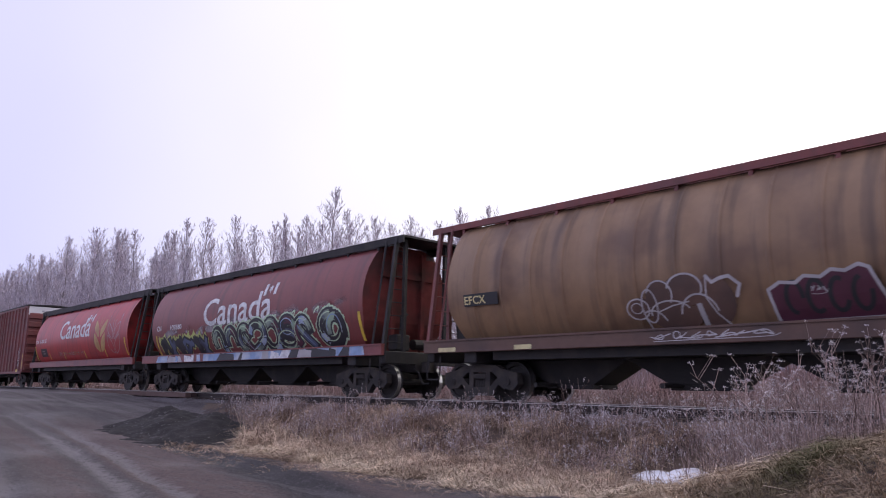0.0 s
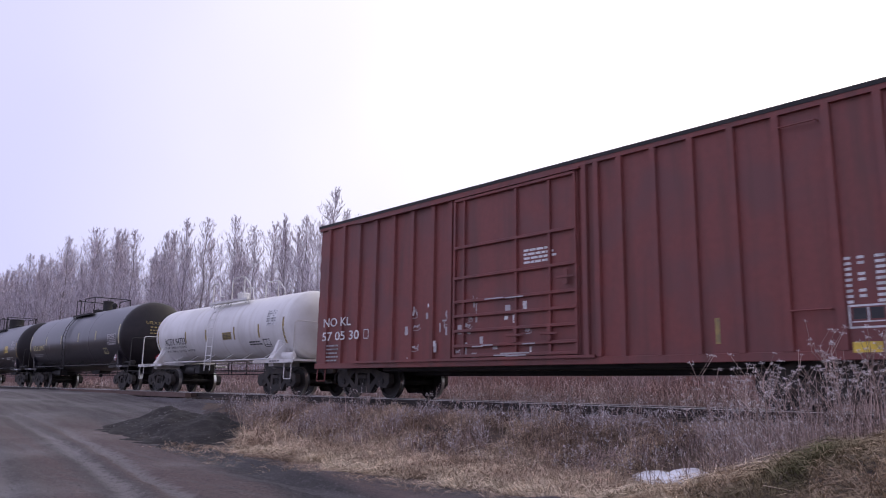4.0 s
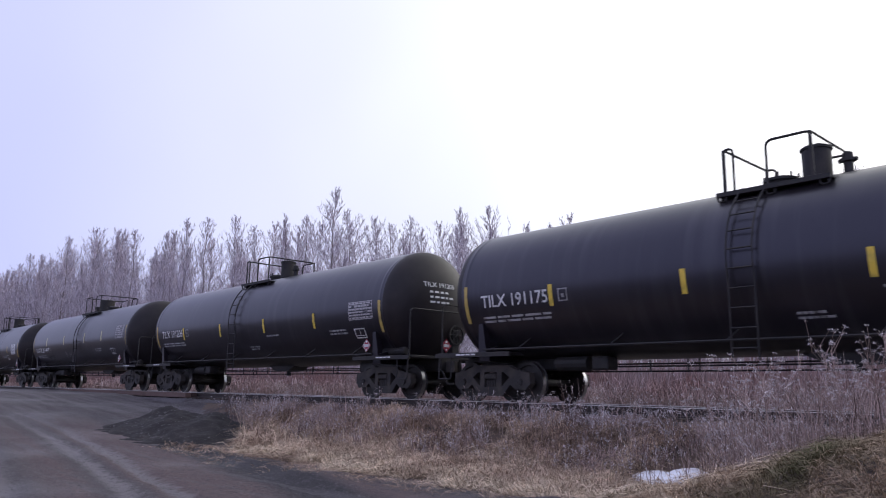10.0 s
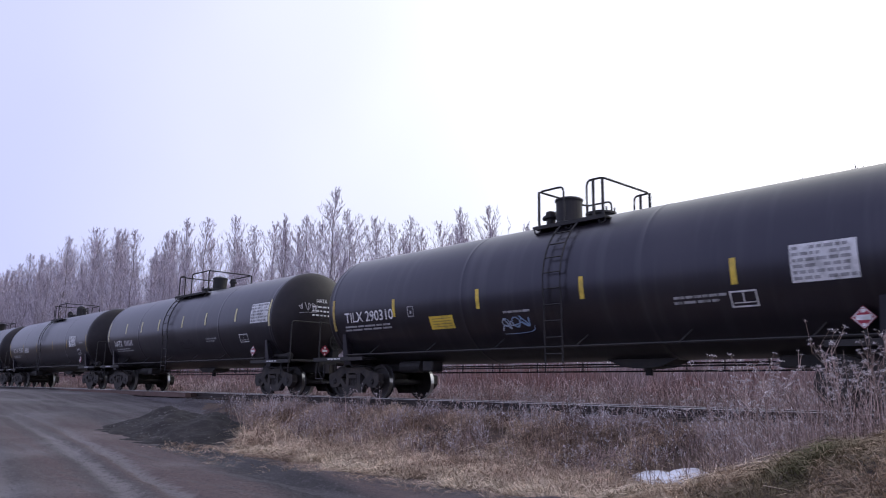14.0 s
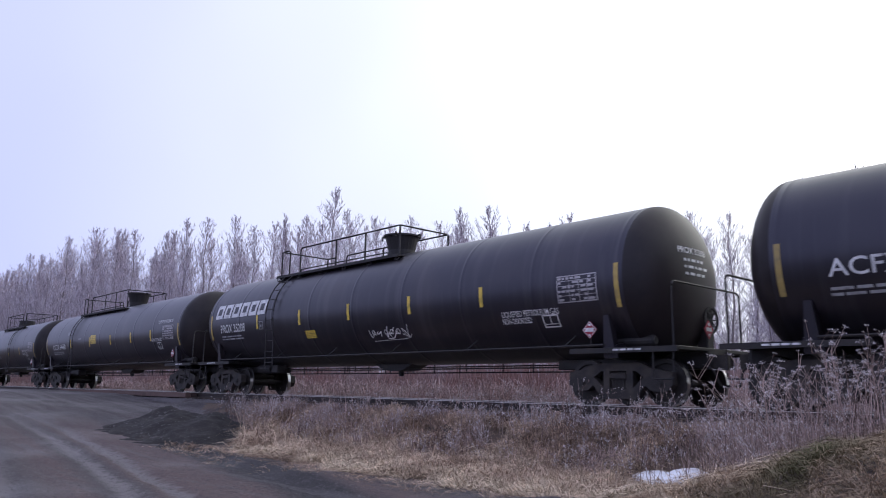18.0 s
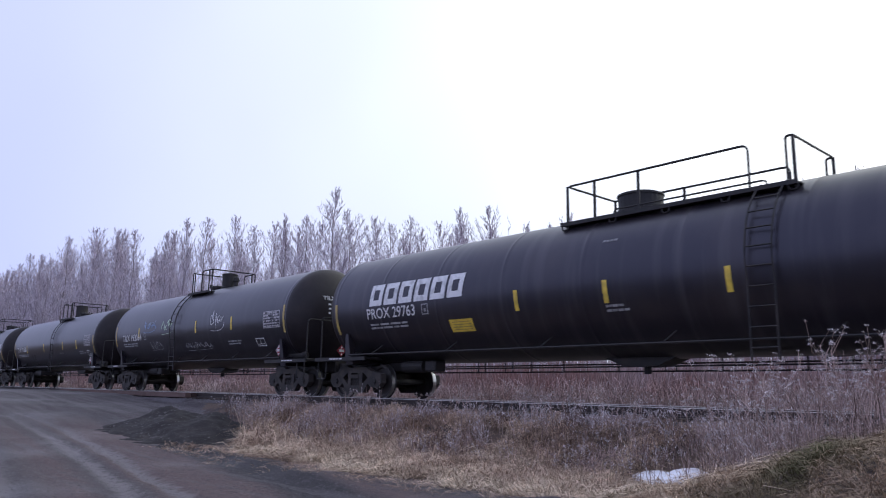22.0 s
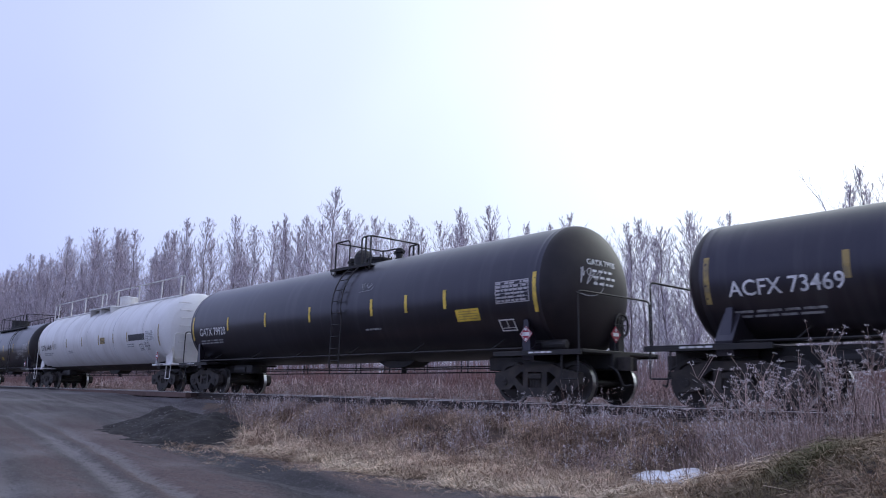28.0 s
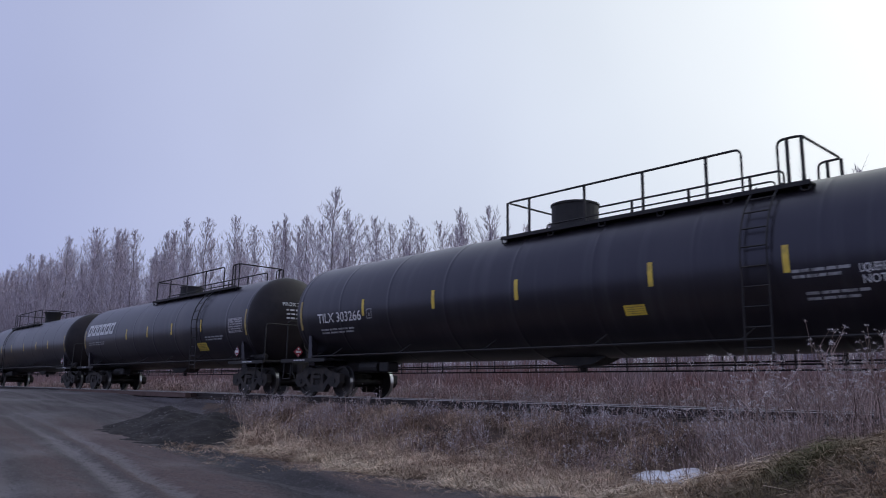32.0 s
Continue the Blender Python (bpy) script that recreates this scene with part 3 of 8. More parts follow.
def run(t):
    """Metres that the train has gone at t seconds."""
    s = 0.0
    for (a, va), (b, vb) in zip(SPEED, SPEED[1:]):
        if t <= a:
            break
        e = min(t, b)
        ve = va + (vb - va) * (e - a) / (b - a)
        s += (va + ve) / 2 * (e - a)
    return s


CARS, AXLES = [], []
WHEEL_R = 0.457


def wheelset_mesh():
    if "w" not in SHARED:
        bm = bmesh.new()
        lathe(bm, [(-1.12, 0), (-1.12, 0.085), (-0.98, 0.085), (-0.98, 0.08), (0.98, 0.08), (0.98, 0.085), (1.12, 0.085), (1.12, 0)], "y", 12)
        for s in (-1, 1):
            prof = [(0.83, 0.0), (0.83, 0.14), (0.80, 0.17), (0.775, 0.36), (0.815, 0.38), (0.815, 0.435)]
            prof2 = [(0.675, 0.482), (0.675, 0.38), (0.735, 0.36), (0.72, 0.17), (0.70, 0.14), (0.70, 0.0)]
            lathe(bm, [(a * s, r) for a, r in prof + [(0.815, 0.4571), (0.705, 0.4571)] + prof2], "y", 28)
        for s in (-1, 1):
            for k in range(3):
                a = k * 2.094
                box(bm, 0.045 * math.cos(a) - 0.012, 0.045 * math.cos(a) + 0.012, 1.12 * s - 0.015, 1.12 * s + 0.015,
                    0.045 * math.sin(a) - 0.012, 0.045 * math.sin(a) + 0.012)
        me = bpy.data.meshes.new("wheelset")
        for f in bm.faces:
            rr = [math.hypot(v.co.x, v.co.z) for v in f.verts]
            f.material_index = 1 if min(rr) > 0.452 and max(rr) < 0.47 else 0
        bm.to_mesh(me)
        bm.free()
        me.materials.append(WHEEL)
        me.materials.append(TREAD)
        SHARED["w"] = me
    return SHARED["w"]


SHARED = {}


def side_frame_mesh():
    if "f" not in SHARED:
        bm = bmesh.new()
        # frame in strips so that the windows stay open
        for quad in (
                [(-1.20, 0.42), (-1.18, 0.66), (-0.74, 0.74), (-0.58, 0.56), (-0.60, 0.40), (-0.74, 0.30), (-1.06, 0.28)],
                [(1.20, 0.42), (1.18, 0.66), (0.74, 0.74), (0.58, 0.56), (0.60, 0.40), (0.74, 0.30), (1.06, 0.28)],
                [(-0.74, 0.74), (-0.5, 0.84), (0.5, 0.84), (0.74, 0.74), (0.40, 0.68), (-0.40, 0.68)],
                [(-0.74, 0.74), (-0.40, 0.68), (-0.58, 0.56)], [(0.74, 0.74), (0.40, 0.68), (0.58, 0.56)],
                [(-0.34, 0.70), (-0.34, 0.30), (-0.20, 0.30), (-0.20, 0.70)], [(0.34, 0.70), (0.34, 0.30), (0.20, 0.30), (0.20, 0.70)],
                [(-0.60, 0.40), (-0.58, 0.56), (-0.30, 0.32), (-0.38, 0.14)], [(0.60, 0.40), (0.58, 0.56), (0.30, 0.32), (0.38, 0.14)],
                [(-0.38, 0.14), (-0.30, 0.34), (0.30, 0.34), (0.38, 0.14)]):
            prism(bm, quad, -0.09, 0.09, "y")
        for x in (-0.89, 0.89):
            lathe(bm, [(-0.09, 0), (-0.09, 0.13), (0.12, 0.13), (0.14, 0.10), (0.14, 0)], "y", 14, (x, 0, 0.457))
        for k in range(5):  # spring nest
            lathe(bm, [(0.345, 0), (0.345, 0.045), (0.52, 0.045), (0.52, 0)], "z", 8, (-0.16 + 0.08 * k, 0, 0))
        box(bm, -0.19, 0.19, -0.11, 0.11, 0.52, 0.64, 0.02)
        me = bpy.data.meshes.new("side_frame")
        bm.to_mesh(me)
        bm.free()
        me.materials.append(TRUCK)
        SHARED["f"] = me
    return SHARED["f"]


def bolster_mesh():
    if "b" not in SHARED:
        bm = bmesh.new()
        prism(bm, [(-1.0, 0.55), (-1.0, 0.66), (-0.45, 0.72), (0.45, 0.72), (1.0, 0.66), (1.0, 0.55), (0.5, 0.46), (-0.5, 0.46)], -0.19, 0.19)
        lathe(bm, [(0.7, 0), (0.7, 0.2), (0.80, 0.2), (0.80, 0)], "z", 12)
        for s in (-1, 1):
            box(bm, 0.36 * s - 0.05, 0.36 * s + 0.05, -0.9, 0.9, 0.30, 0.42)
            for y in (-0.72, 0.72):
                box(bm, 0.40 * s - 0.04, 0.40 * s + 0.04, y - 0.06, y + 0.06, 0.30, 0.58)
        me = bpy.data.meshes.new("truck")
        bm.to_mesh(me)
        bm.free()
        me.materials.append(TRUCK)
        SHARED["b"] = me
    return SHARED["b"]


def truck(car, x):
    t = link_part("truck", bolster_mesh(), None, car, "two-axle cast steel truck")
    t.location = (x, 0, 0)
    for y in (-1.0, 1.0):
        f = link_part("side_frame", side_frame_mesh(), None, t)
        f.location = (0, y, 0)
        f.rotation_euler = (0, 0, math.pi if y > 0 else 0)
    for dx in (-0.89, 0.89):
        w = link_part("wheelset", wheelset_mesh(), None, t)
        w.location = (dx, 0, WHEEL_R)
        AXLES.append((w, dx, car))


def coupler_mesh():
    if "c" not in SHARED:
        bm2 = bmesh.new()
        box(bm2, -0.75, 0.02, -0.08, 0.08, 0.78, 0.94, 0.02)
        pts = [(0.0, -0.16), (0.16, -0.17), (0.30, -0.13), (0.30, -0.03), (0.18, 0.02), (0.20, 0.12), (0.27, 0.16), (0.16, 0.18), (0.0, 0.12)]
        lo = [bm2.verts.new((p, q, 0.72)) for p, q in pts]
        hi = [bm2.verts.new((p, q, 1.0)) for p, q in pts]
        n = len(pts)
        for i in range(n):
            bm2.faces.new((lo[i], lo[(i + 1) % n], hi[(i + 1) % n], hi[i]))
        bm2.faces.new(lo[::-1])
        bm2.faces.new(hi)
        me = bpy.data.meshes.new("coupler")
        bm2.to_mesh(me)
        bm2.free()
        me.materials.append(TRUCK)
        SHARED["c"] = me
    return SHARED["c"]


def ends(car, half):
    """Couplers and brake hoses at both ends of a car whose strikers lie at -half and half."""
    for s in (-1, 1):
        c = link_part("coupler", coupler_mesh(), None, car)
        c.location = (half * s, 0, 0)
        c.rotation_euler = (0, 0, 0 if s > 0 else math.pi)
        bm = bmesh.new()
        tube(bm, rounded([(half * s - 0.1 * s, -0.35, 0.80), (half * s + 0.12 * s, -0.36, 0.72), (half * s + 0.22 * s, -0.30, 0.38), (half * s + 0.36 * s, -0.2, 0.42)], 0.2), 0.025)
        part("brake_hose", bm, FRAME, car)


def ladder(car, mat, x, pts, width=0.42, step=0.33, r=0.018, name="ladder"):
    """A ladder whose stiles follow pts (y, z)."""
    bm = bmesh.new()
    for s in (-1, 1):
        tube(bm, [(x + s * width / 2, y, z) for y, z in pts], r * 1.2)
    d = step * 0.6
    for (y0, z0), (y1, z1) in zip(pts, pts[1:]):
        n = math.hypot(y1 - y0, z1 - z0)
        while d < n:
            k = d / n
            tube(bm, [(x - width / 2, y0 + (y1 - y0) * k, z0 + (z1 - z0) * k), (x + width / 2, y0 + (y1 - y0) * k, z0 + (z1 - z0) * k)], r, 5)
            d += step
        d -= n
    return part(name, bm, mat, car)


def tank_shell(bm, half, r, zc, seams=()):
    prof = [(-half, r)]
    for x in sorted(seams):
        prof += [(x - 0.10, r), (x - 0.03, r), (x - 0.015, r + 0.005), (x + 0.015, r + 0.005), (x + 0.03, r), (x + 0.10, r)]
    lathe(bm, prof + [(half, r)], "x", 56, (0, 0, zc))


def tank_head(bm, half, r, zc, s, head=0.46):
    """The dished end of a tank; s is its direction along the train."""
    prof = [(s * (half + head * r * math.sin(math.pi * k / 28)), r * math.cos(math.pi * k / 28)) for k in range(14)]
    lathe(bm, prof + [(s * (half + head * r), 0.0)], "x", 56, (0, 0, zc))


def railing(car, mat, paths, r=0.023, name="railing"):
    for path in paths:
        bm = bmesh.new()
        tube(bm, rounded(path, 0.13), r)
        part(name, bm, mat, car)


def tank_car(label, u0, u1, r=1.555, zc=2.52, skin=None, gear=None, lad=0.0, deck=(-1.5, 1.5), style="short", bonnet=(0.0, 0.33, 0.5),
             valve=None, seams=(), stripes=(), stripe_z=2.26, stripe_mat=None, end_mat=None, guards=(), hatch=None, toe=None, group="tank cars of the train"):
    """A tank car between the shell seams u0 and u1 (along the train); the rest in metres from its middle."""
    skin, gear = skin or BLACK, gear or FRAME
    stripe_mat = stripe_mat or YELLOW
    end_mat = end_mat or (DULLED if stripe_mat is YELLOW else stripe_mat)
    half, mid = (u1 - u0) / 2, (u0 + u1) / 2
    car = thing("tank_car", label, "tank car", group)
    CARS.append((car, mid))
    end = half + 1.02
    side = Side(r, zc)
    bm = bmesh.new()
    tank_shell(bm, half, r, zc, [-half + 0.12, half - 0.12, *seams])
    part("tank", bm, skin, car, smooth=True)
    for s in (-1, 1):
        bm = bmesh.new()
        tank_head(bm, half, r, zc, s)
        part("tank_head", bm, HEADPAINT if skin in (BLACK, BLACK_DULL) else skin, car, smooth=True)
        bm = bmesh.new()
        box(bm, *sorted((s * end, s * (half - 2.6))), -0.33, 0.33, 0.74, 1.12, 0.02)
        part("stub_sill", bm, FRAME, car)
        # saddle: cradle and tapered side posts over the truck
        bm = bmesh.new()
        xt = s * (half - 0.5)
        zlow = zc - r
        prism(bm, [(-1.30, 0.92), (1.30, 0.92), (1.34, 1.18), (0.95, zc - math.sqrt(max(0.01, r * r - 0.95 ** 2)) + 0.02),
                   (0.5, zlow + 0.14), (-0.5, zlow + 0.14), (-0.95, zc - math.sqrt(max(0.01, r * r - 0.95 ** 2)) + 0.02), (-1.34, 1.18)], xt - 0.16, xt + 0.16)
        for q in (() if style == "long_white" else (-1, 1)):
            a = radians(-28)
            y1, z1 = (r + 0.01) * math.cos(a), zc + (r + 0.01) * math.sin(a)
            vs = [bm.verts.new(p) for p in ((xt - 0.13, q * 1.36, 1.05), (xt + 0.13, q * 1.36, 1.05), (xt + 0.06, q * (y1 + 0.03), z1), (xt - 0.06, q * (y1 + 0.03), z1),
                                            (xt - 0.13, q * 1.22, 1.05), (xt + 0.13, q * 1.22, 1.05), (xt + 0.06, q * (y1 - 0.2), z1 - 0.05), (xt - 0.06, q * (y1 - 0.2), z1 - 0.05))]
            for f in ((0, 1, 2, 3), (7, 6, 5, 4), (0, 4, 5, 1), (1, 5, 6, 2), (2, 6, 7, 3), (3, 7, 4, 0)):
                bm.faces.new([vs[i] for i in f])
        bmesh.ops.recalc_face_normals(bm, faces=bm.faces[:])
        part("saddle", bm, FRAME if style == "long_white" else gear if gear is not FRAME else skin, car)
        # end deck with its edge plate
        bm = bmesh.new()
        back = 0.85 if style == "long_white" else 1.1
        box(bm, *sorted((s * end, s * (half - back))), -1.38, 1.38, 1.06, 1.13, 0.01)
        for q in (-1, 1):
            box(bm, *sorted((s * end, s * (half - (0.85 if style == "long_white" else 1.4)))), *sorted((q * 1.40, q * 1.46)), 1.05 if style == "long_white" else 1.02, 1.12)
        part("end_deck", bm, gear, car)
        bm = bmesh.new()
        dash = half - 0.35
        while dash < half + 0.3:
            box(bm, *sorted((s * dash, s * (dash + 0.13))), -1.468, -1.461, 1.06, 1.095)
            dash += 0.165
        tagged(part("safety_print", bm, WHITE if gear is FRAME else DARKMARK, car), kind="stuff")
        # crossover handrail
        railing(car, gear, [[(s * (end - 0.12), -1.34, 1.1), (s * (end - 0.12), -1.34, 2.34), (s * (end - 0.12), 1.34, 2.34), (s * (end - 0.12), 1.34, 1.1)]], 0.021, "crossover_rail")
        # sill step
        bm = bmesh.new()
        tube(bm, rounded([(s * (end - 0.1), -1.40, 1.06), (s * (end - 0.1), -1.42, 0.52), (s * (end - 0.52), -1.42, 0.52), (s * (end - 0.52), -1.40, 1.06)], 0.05), 0.018)
        part("sill_step", bm, gear, car)
        truck(car, s * (half - 0.5))
    ends(car, end)
    # hand brake wheel, air reservoir and cylinder on the leading deck
    bm = bmesh.new()
    lathe(bm, [(-0.45, 0), (-0.45, 0.08), (-0.41, 0.12), (0.41, 0.12), (0.45, 0.08), (0.45, 0)], "x", 14, (half - 0.15, -0.95, 1.26))
    if style != "long_white":
        part("air_reservoir", bm, gear, car, smooth=False)
    else:
        bm.free()
    bm = bmesh.new()
    lathe(bm, [(-0.02, 0.24), (0.02, 0.24), (0.02, 0.28), (-0.02, 0.28), (-0.02, 0.24)], "x", 18, (end - 0.35, 0.55, 1.75))
    for k in range(4):
        a = k * math.pi / 4
        tube(bm, [(end - 0.35, 0.55 - 0.26 * math.cos(a), 1.75 - 0.26 * math.sin(a)), (end - 0.35, 0.55 + 0.26 * math.cos(a), 1.75 + 0.26 * math.sin(a))], 0.012, 5)
    box(bm, end - 0.62, end - 0.37, 0.42, 0.68, 1.13, 1.9, 0.02)
    part("hand_brake", bm, gear, car)
    # long side pipes with brackets
    for q in (() if style == "long_white" else (-1, 1)):
        bm = bmesh.new()
        yq = q * min(1.40, r * 0.9)
        tube(bm, [(-half + 0.6, yq, 1.18), (half - 0.6, yq, 1.18)], 0.026)
        n = 6
        for k in range(n):
            x = -half + 1.6 + (2 * half - 3.2) * k / (n - 1)
            tube(bm, [(x, yq, 1.17), (x + 0.16, q * math.sqrt(max(0.05, r * r - (1.42 - zc) ** 2)), 1.42)], 0.016, 5)
        part("side_pipe", bm, gear, car)
    # brake rods and hangers under the tank
    bm = bmesh.new()
    for z in (0.88, 0.72):
        tube(bm, [(-half + 1.8, 0.45, z), (half - 1.8, 0.45, z)], 0.018, 5)
    tube(bm, [(-half + 1.8, -0.25, 0.80), (half - 1.8, -0.25, 0.80)], 0.018, 5)
    k = -half + 2.4
    rng = random.Random(int(-mid))
    while k < half - 2.2:
        tube(bm, [(k, 0.45, 0.70), (k, 0.45, zc - r + 0.1)], 0.02, 5)
        if rng.random() < 0.4:
            tube(bm, [(k + 0.25, 0.45, 0.70), (k + 0.25, 0.45, zc - r + 0.1)], 0.02, 5)
        k += rng.uniform(0.8, 1.7)
    part("brake_rigging", bm, gear if gear is FRAME else FRAME, car)
    if style != "acid":
        bm = bmesh.new()
        lo = zc - r
        prism(bm, [(-1.1, lo + 0.14), (1.1, lo + 0.14), (0.45, lo - 0.13), (0.12, lo - 0.16), (-0.12, lo - 0.16), (-0.45, lo - 0.13)], -0.3, 0.3, "y")
        lathe(bm, [(lo - 0.3, 0), (lo - 0.3, 0.08), (lo - 0.1, 0.08), (lo - 0.1, 0)], "z", 10)
        ob = part("outlet_skid", bm, FRAME, car)
        ob.location = (lad + 1.2 if abs(lad) < 2 else 0.3, 0, 0)
    bm = bmesh.new()
    lathe(bm, [(-0.42, 0), (-0.42, 0.16), (0.42, 0.16), (0.42, 0)], "x", 12, (-half + 2.5, -0.55, 0.86))
    box(bm, -half + 3.1, -half + 3.5, -0.75, -0.35, 0.72, 1.0, 0.03)
    part("brake_cylinder", bm, FRAME, car)
    # side ladder over the shell to the walkway
    top = zc + r
    pts = [(-min(1.62, r + 0.12), 0.82)]
    for a in range(-12, 63, 9):
        pts.append((-(r + 0.10) * math.cos(radians(a)), zc + (r + 0.10) * math.sin(radians(a))))
    if style != "long_white":
        ladder(car, gear, lad, pts, 0.46, 0.34, 0.016)
        ladder(car, gear, lad, [(-y, z) for y, z in pts], 0.46, 0.34, 0.016)
    walkway(car, gear, top, r, zc, deck, style, bonnet, valve, guards, hatch, toe)
    # reflective strips
    for x in stripes:
        paint("reflective_strip", [rect(0, 0, 0.11, 0.46)], stripe_mat, car, side, x, stripe_z)
    for s in (-1, 1):
        paint("reflective_strip", [rect(0, 0, 0.105, 0.88)], end_mat, car, side, s * (half - 0.14), stripe_z - 0.05)
    return car, side, half


def walkway(car, gear, top, r, zc, deck, style, bonnet, valve, guards, hatch, toe):
    """The platform on top: decks, guard rails, manway, valves and hatch. guards: corner, open end and further posts of each U-shaped rail."""
    d0, d1 = deck
    w = min(0.92, r * 0.62)
    zd = zc + math.sqrt(r * r - w * w) + 0.06
    h = 0.89
    if style == "acid":
        zd, h = zd + 0.11, 0.80
    for y in (-w, w):
        bm = bmesh.new()
        if style != "long_white":
            box(bm, d0, d1, y - 0.13, y + 0.13, zd - 0.012, zd + 0.012)
            box(bm, d0, d1, y - 0.145, y - 0.13, zd - 0.03, zd + 0.05)
            n = max(2, round((d1 - d0) / 1.3) + 1)
            for k in range(n):
                x = d0 + 0.10 + (d1 - d0 - 0.20) * k / (n - 1)
                tube(bm, rounded([(x - 0.09, y - 0.10, zd), (x - 0.07, y - 0.10, zd - 0.12), (x + 0.07, y - 0.10, zd - 0.12), (x + 0.09, y - 0.10, zd)], 0.05), 0.018, 5)
                tube(bm, [(x, y, zd), (x, y * 0.97, zd - 0.16)], 0.02, 5)
        else:
            zw = zc + math.sqrt(r * r - 0.49) + 0.08
            box(bm, -9.5, 8.9, *sorted((y * 0.76, y * 0.76 + (0.3 if y < 0 else -0.3))), zw - 0.05, zw)
            tube(bm, [(-9.5, y * 0.77, zw - 0.05), (8.9, y * 0.77, zw - 0.05)], 0.05, 8)
            x = d0 + 0.2
            while x < d1:
                tube(bm, [(x, y * 0.7, zw), (x, y * 0.7, zw - 0.16)], 0.03, 5)
                x += 2.2
        part("walkway", bm, gear, car)
    zt = zd + h
    for corner, free, *posts in guards:
        railing(car, gear, [[(free, -w, zd), (free, -w, zt), (corner, -w, zt), (corner, w, zt), (free, w, zt), (free, w, zd)]], 0.024)
        for x in (corner, *posts):
            for y in (-w, w):
                bm = bmesh.new()
                box(bm, x - 0.03, x + 0.03, y - 0.012, y + 0.012, zd - 0.02, zt)
                part("rail_post", bm, gear, car)
    if toe:
        for y in (-w, w):
            railing(car, gear, [[(toe[0], y, zd), (toe[0], y, zd + 0.17), (toe[1], y, zd + 0.17), (toe[1], y, zd)]], 0.018, "toe_rail")
    if style == "acid":
        L = d1 - d0
        for y in (-w, w):
            railing(car, gear, [
                [(d0, y, zd), (d0, y, zd + h), (d0 + 0.5, y, zd + h), (d0 + 0.62, y, zd + 0.25), (d0 + 0.95, y, zd + 0.25)],
                [(d0 + 0.52 * L, y, zd), (d0 + 0.52 * L, y, zd + h + 0.08), (d1 - 0.5, y, zd + h + 0.08), (d1, y, zd + h - 0.3), (d1, y, zd)],
                [(d1 - 0.5, y, zd), (d1 - 0.5, y, zd + h + 0.08)]])
    if style == "long_white":
        h, zr, y = 0.80, zc + math.sqrt(r * r - 0.49) + 0.08, -0.70
        railing(car, PIPE_W, [
            [(-9.5, y, zr), (-9.5, y, zr + h), (-0.9, y, zr + h), (-0.64, y, zr + h - 0.08), (-0.64, y, zr)],
            [(0.25, y, zr + 0.5), (0.4, y, zr + h - 0.05), (1.0, y, zr + h), (8.82, y, zr + h), (8.82, y, zr)]], 0.026)
        for x in (-8.75, -6.4, -4.0, -1.3, 1.01, 3.77, 6.45, 8.47):
            railing(car, PIPE_W, [[(x, y, zr - 0.05), (x, y, zr + h)]], 0.032, "rail_post")
        bm = bmesh.new()
        box(bm, -1.61, 1.65, -1.22, -0.62, top - 0.16, top - 0.10)
        for x in (-1.5, 0.0, 1.5):
            prism(bm, [(-1.2, top - 0.16), (-0.7, top - 0.16), (-1.02, top - 0.50), (-1.16, top - 0.52)], x - 0.05, x + 0.05)
        part("side_platform", bm, gear, car)
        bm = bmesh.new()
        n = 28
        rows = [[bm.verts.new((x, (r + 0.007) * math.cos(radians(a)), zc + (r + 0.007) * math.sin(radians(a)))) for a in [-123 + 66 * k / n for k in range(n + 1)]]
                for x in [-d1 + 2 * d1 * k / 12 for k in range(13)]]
        for p, q in zip(rows, rows[1:]):
            for k in range(n):
                bm.faces.new((p[k], p[k + 1], q[k + 1], q[k]))
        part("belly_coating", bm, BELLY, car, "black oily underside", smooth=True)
        for x in (-3.95, -0.3, 3.4, 7.0):
            bm = bmesh.new()
            lathe(bm, [(x - 0.008, r), (x - 0.008, r + 0.008), (x + 0.008, r + 0.008), (x + 0.008, r)], "x", 56, (0, 0, zc))
            part("weld_seam", bm, RAILGREY, car)
        # tapered end plates between deck and head
        for s in (-1, 1):
            bm = bmesh.new()
            x0, x1, x2 = s * (d1 + 0.05), s * (d1 + 0.72), s * (d1 + 0.42)
            vs = [bm.verts.new(p) for yy in (-1.20, -1.17) for p in ((x0, yy, 1.12), (x1, yy, 1.12), (x2, yy, 2.35), (x0 + s * 0.12, yy, 2.30))]
            for f in ((0, 1, 2, 3), (7, 6, 5, 4), (0, 4, 5, 1), (1, 5, 6, 2), (2, 6, 7, 3), (3, 7, 4, 0)):
                bm.faces.new([vs[k] for k in f])
            bmesh.ops.recalc_face_normals(bm, faces=bm.faces[:])
            part("end_plate", bm, gear, car, "white tapered steel plate")
        # rungs up both heads
        for s in (-1, 1):
            bm = bmesh.new()
            z = 1.35
            while z < zc + 1.25:
                for yy in (-0.78,):
                    k = 1 - (0.85 ** 2 + (z - zc) ** 2) / r ** 2
                    xe = s * (d1 + 0.15 + 0.46 * r * math.sqrt(max(0.0, k)) + 0.10)
                    tube(bm, [(xe - s * 0.12, yy - 0.24, z), (xe, yy - 0.24, z), (xe, yy + 0.24, z), (xe - s * 0.12, yy + 0.24, z)], 0.014, 5)
                z += 0.33
            tagged(part("head_rungs", bm, gear, car), kind="stuff")
    # manway housing with its rim, valves with flanges, and the low bolted hatch
    bx, br, bh, *shape = bonnet
    form = shape[0] if shape else ""
    z1 = top + bh
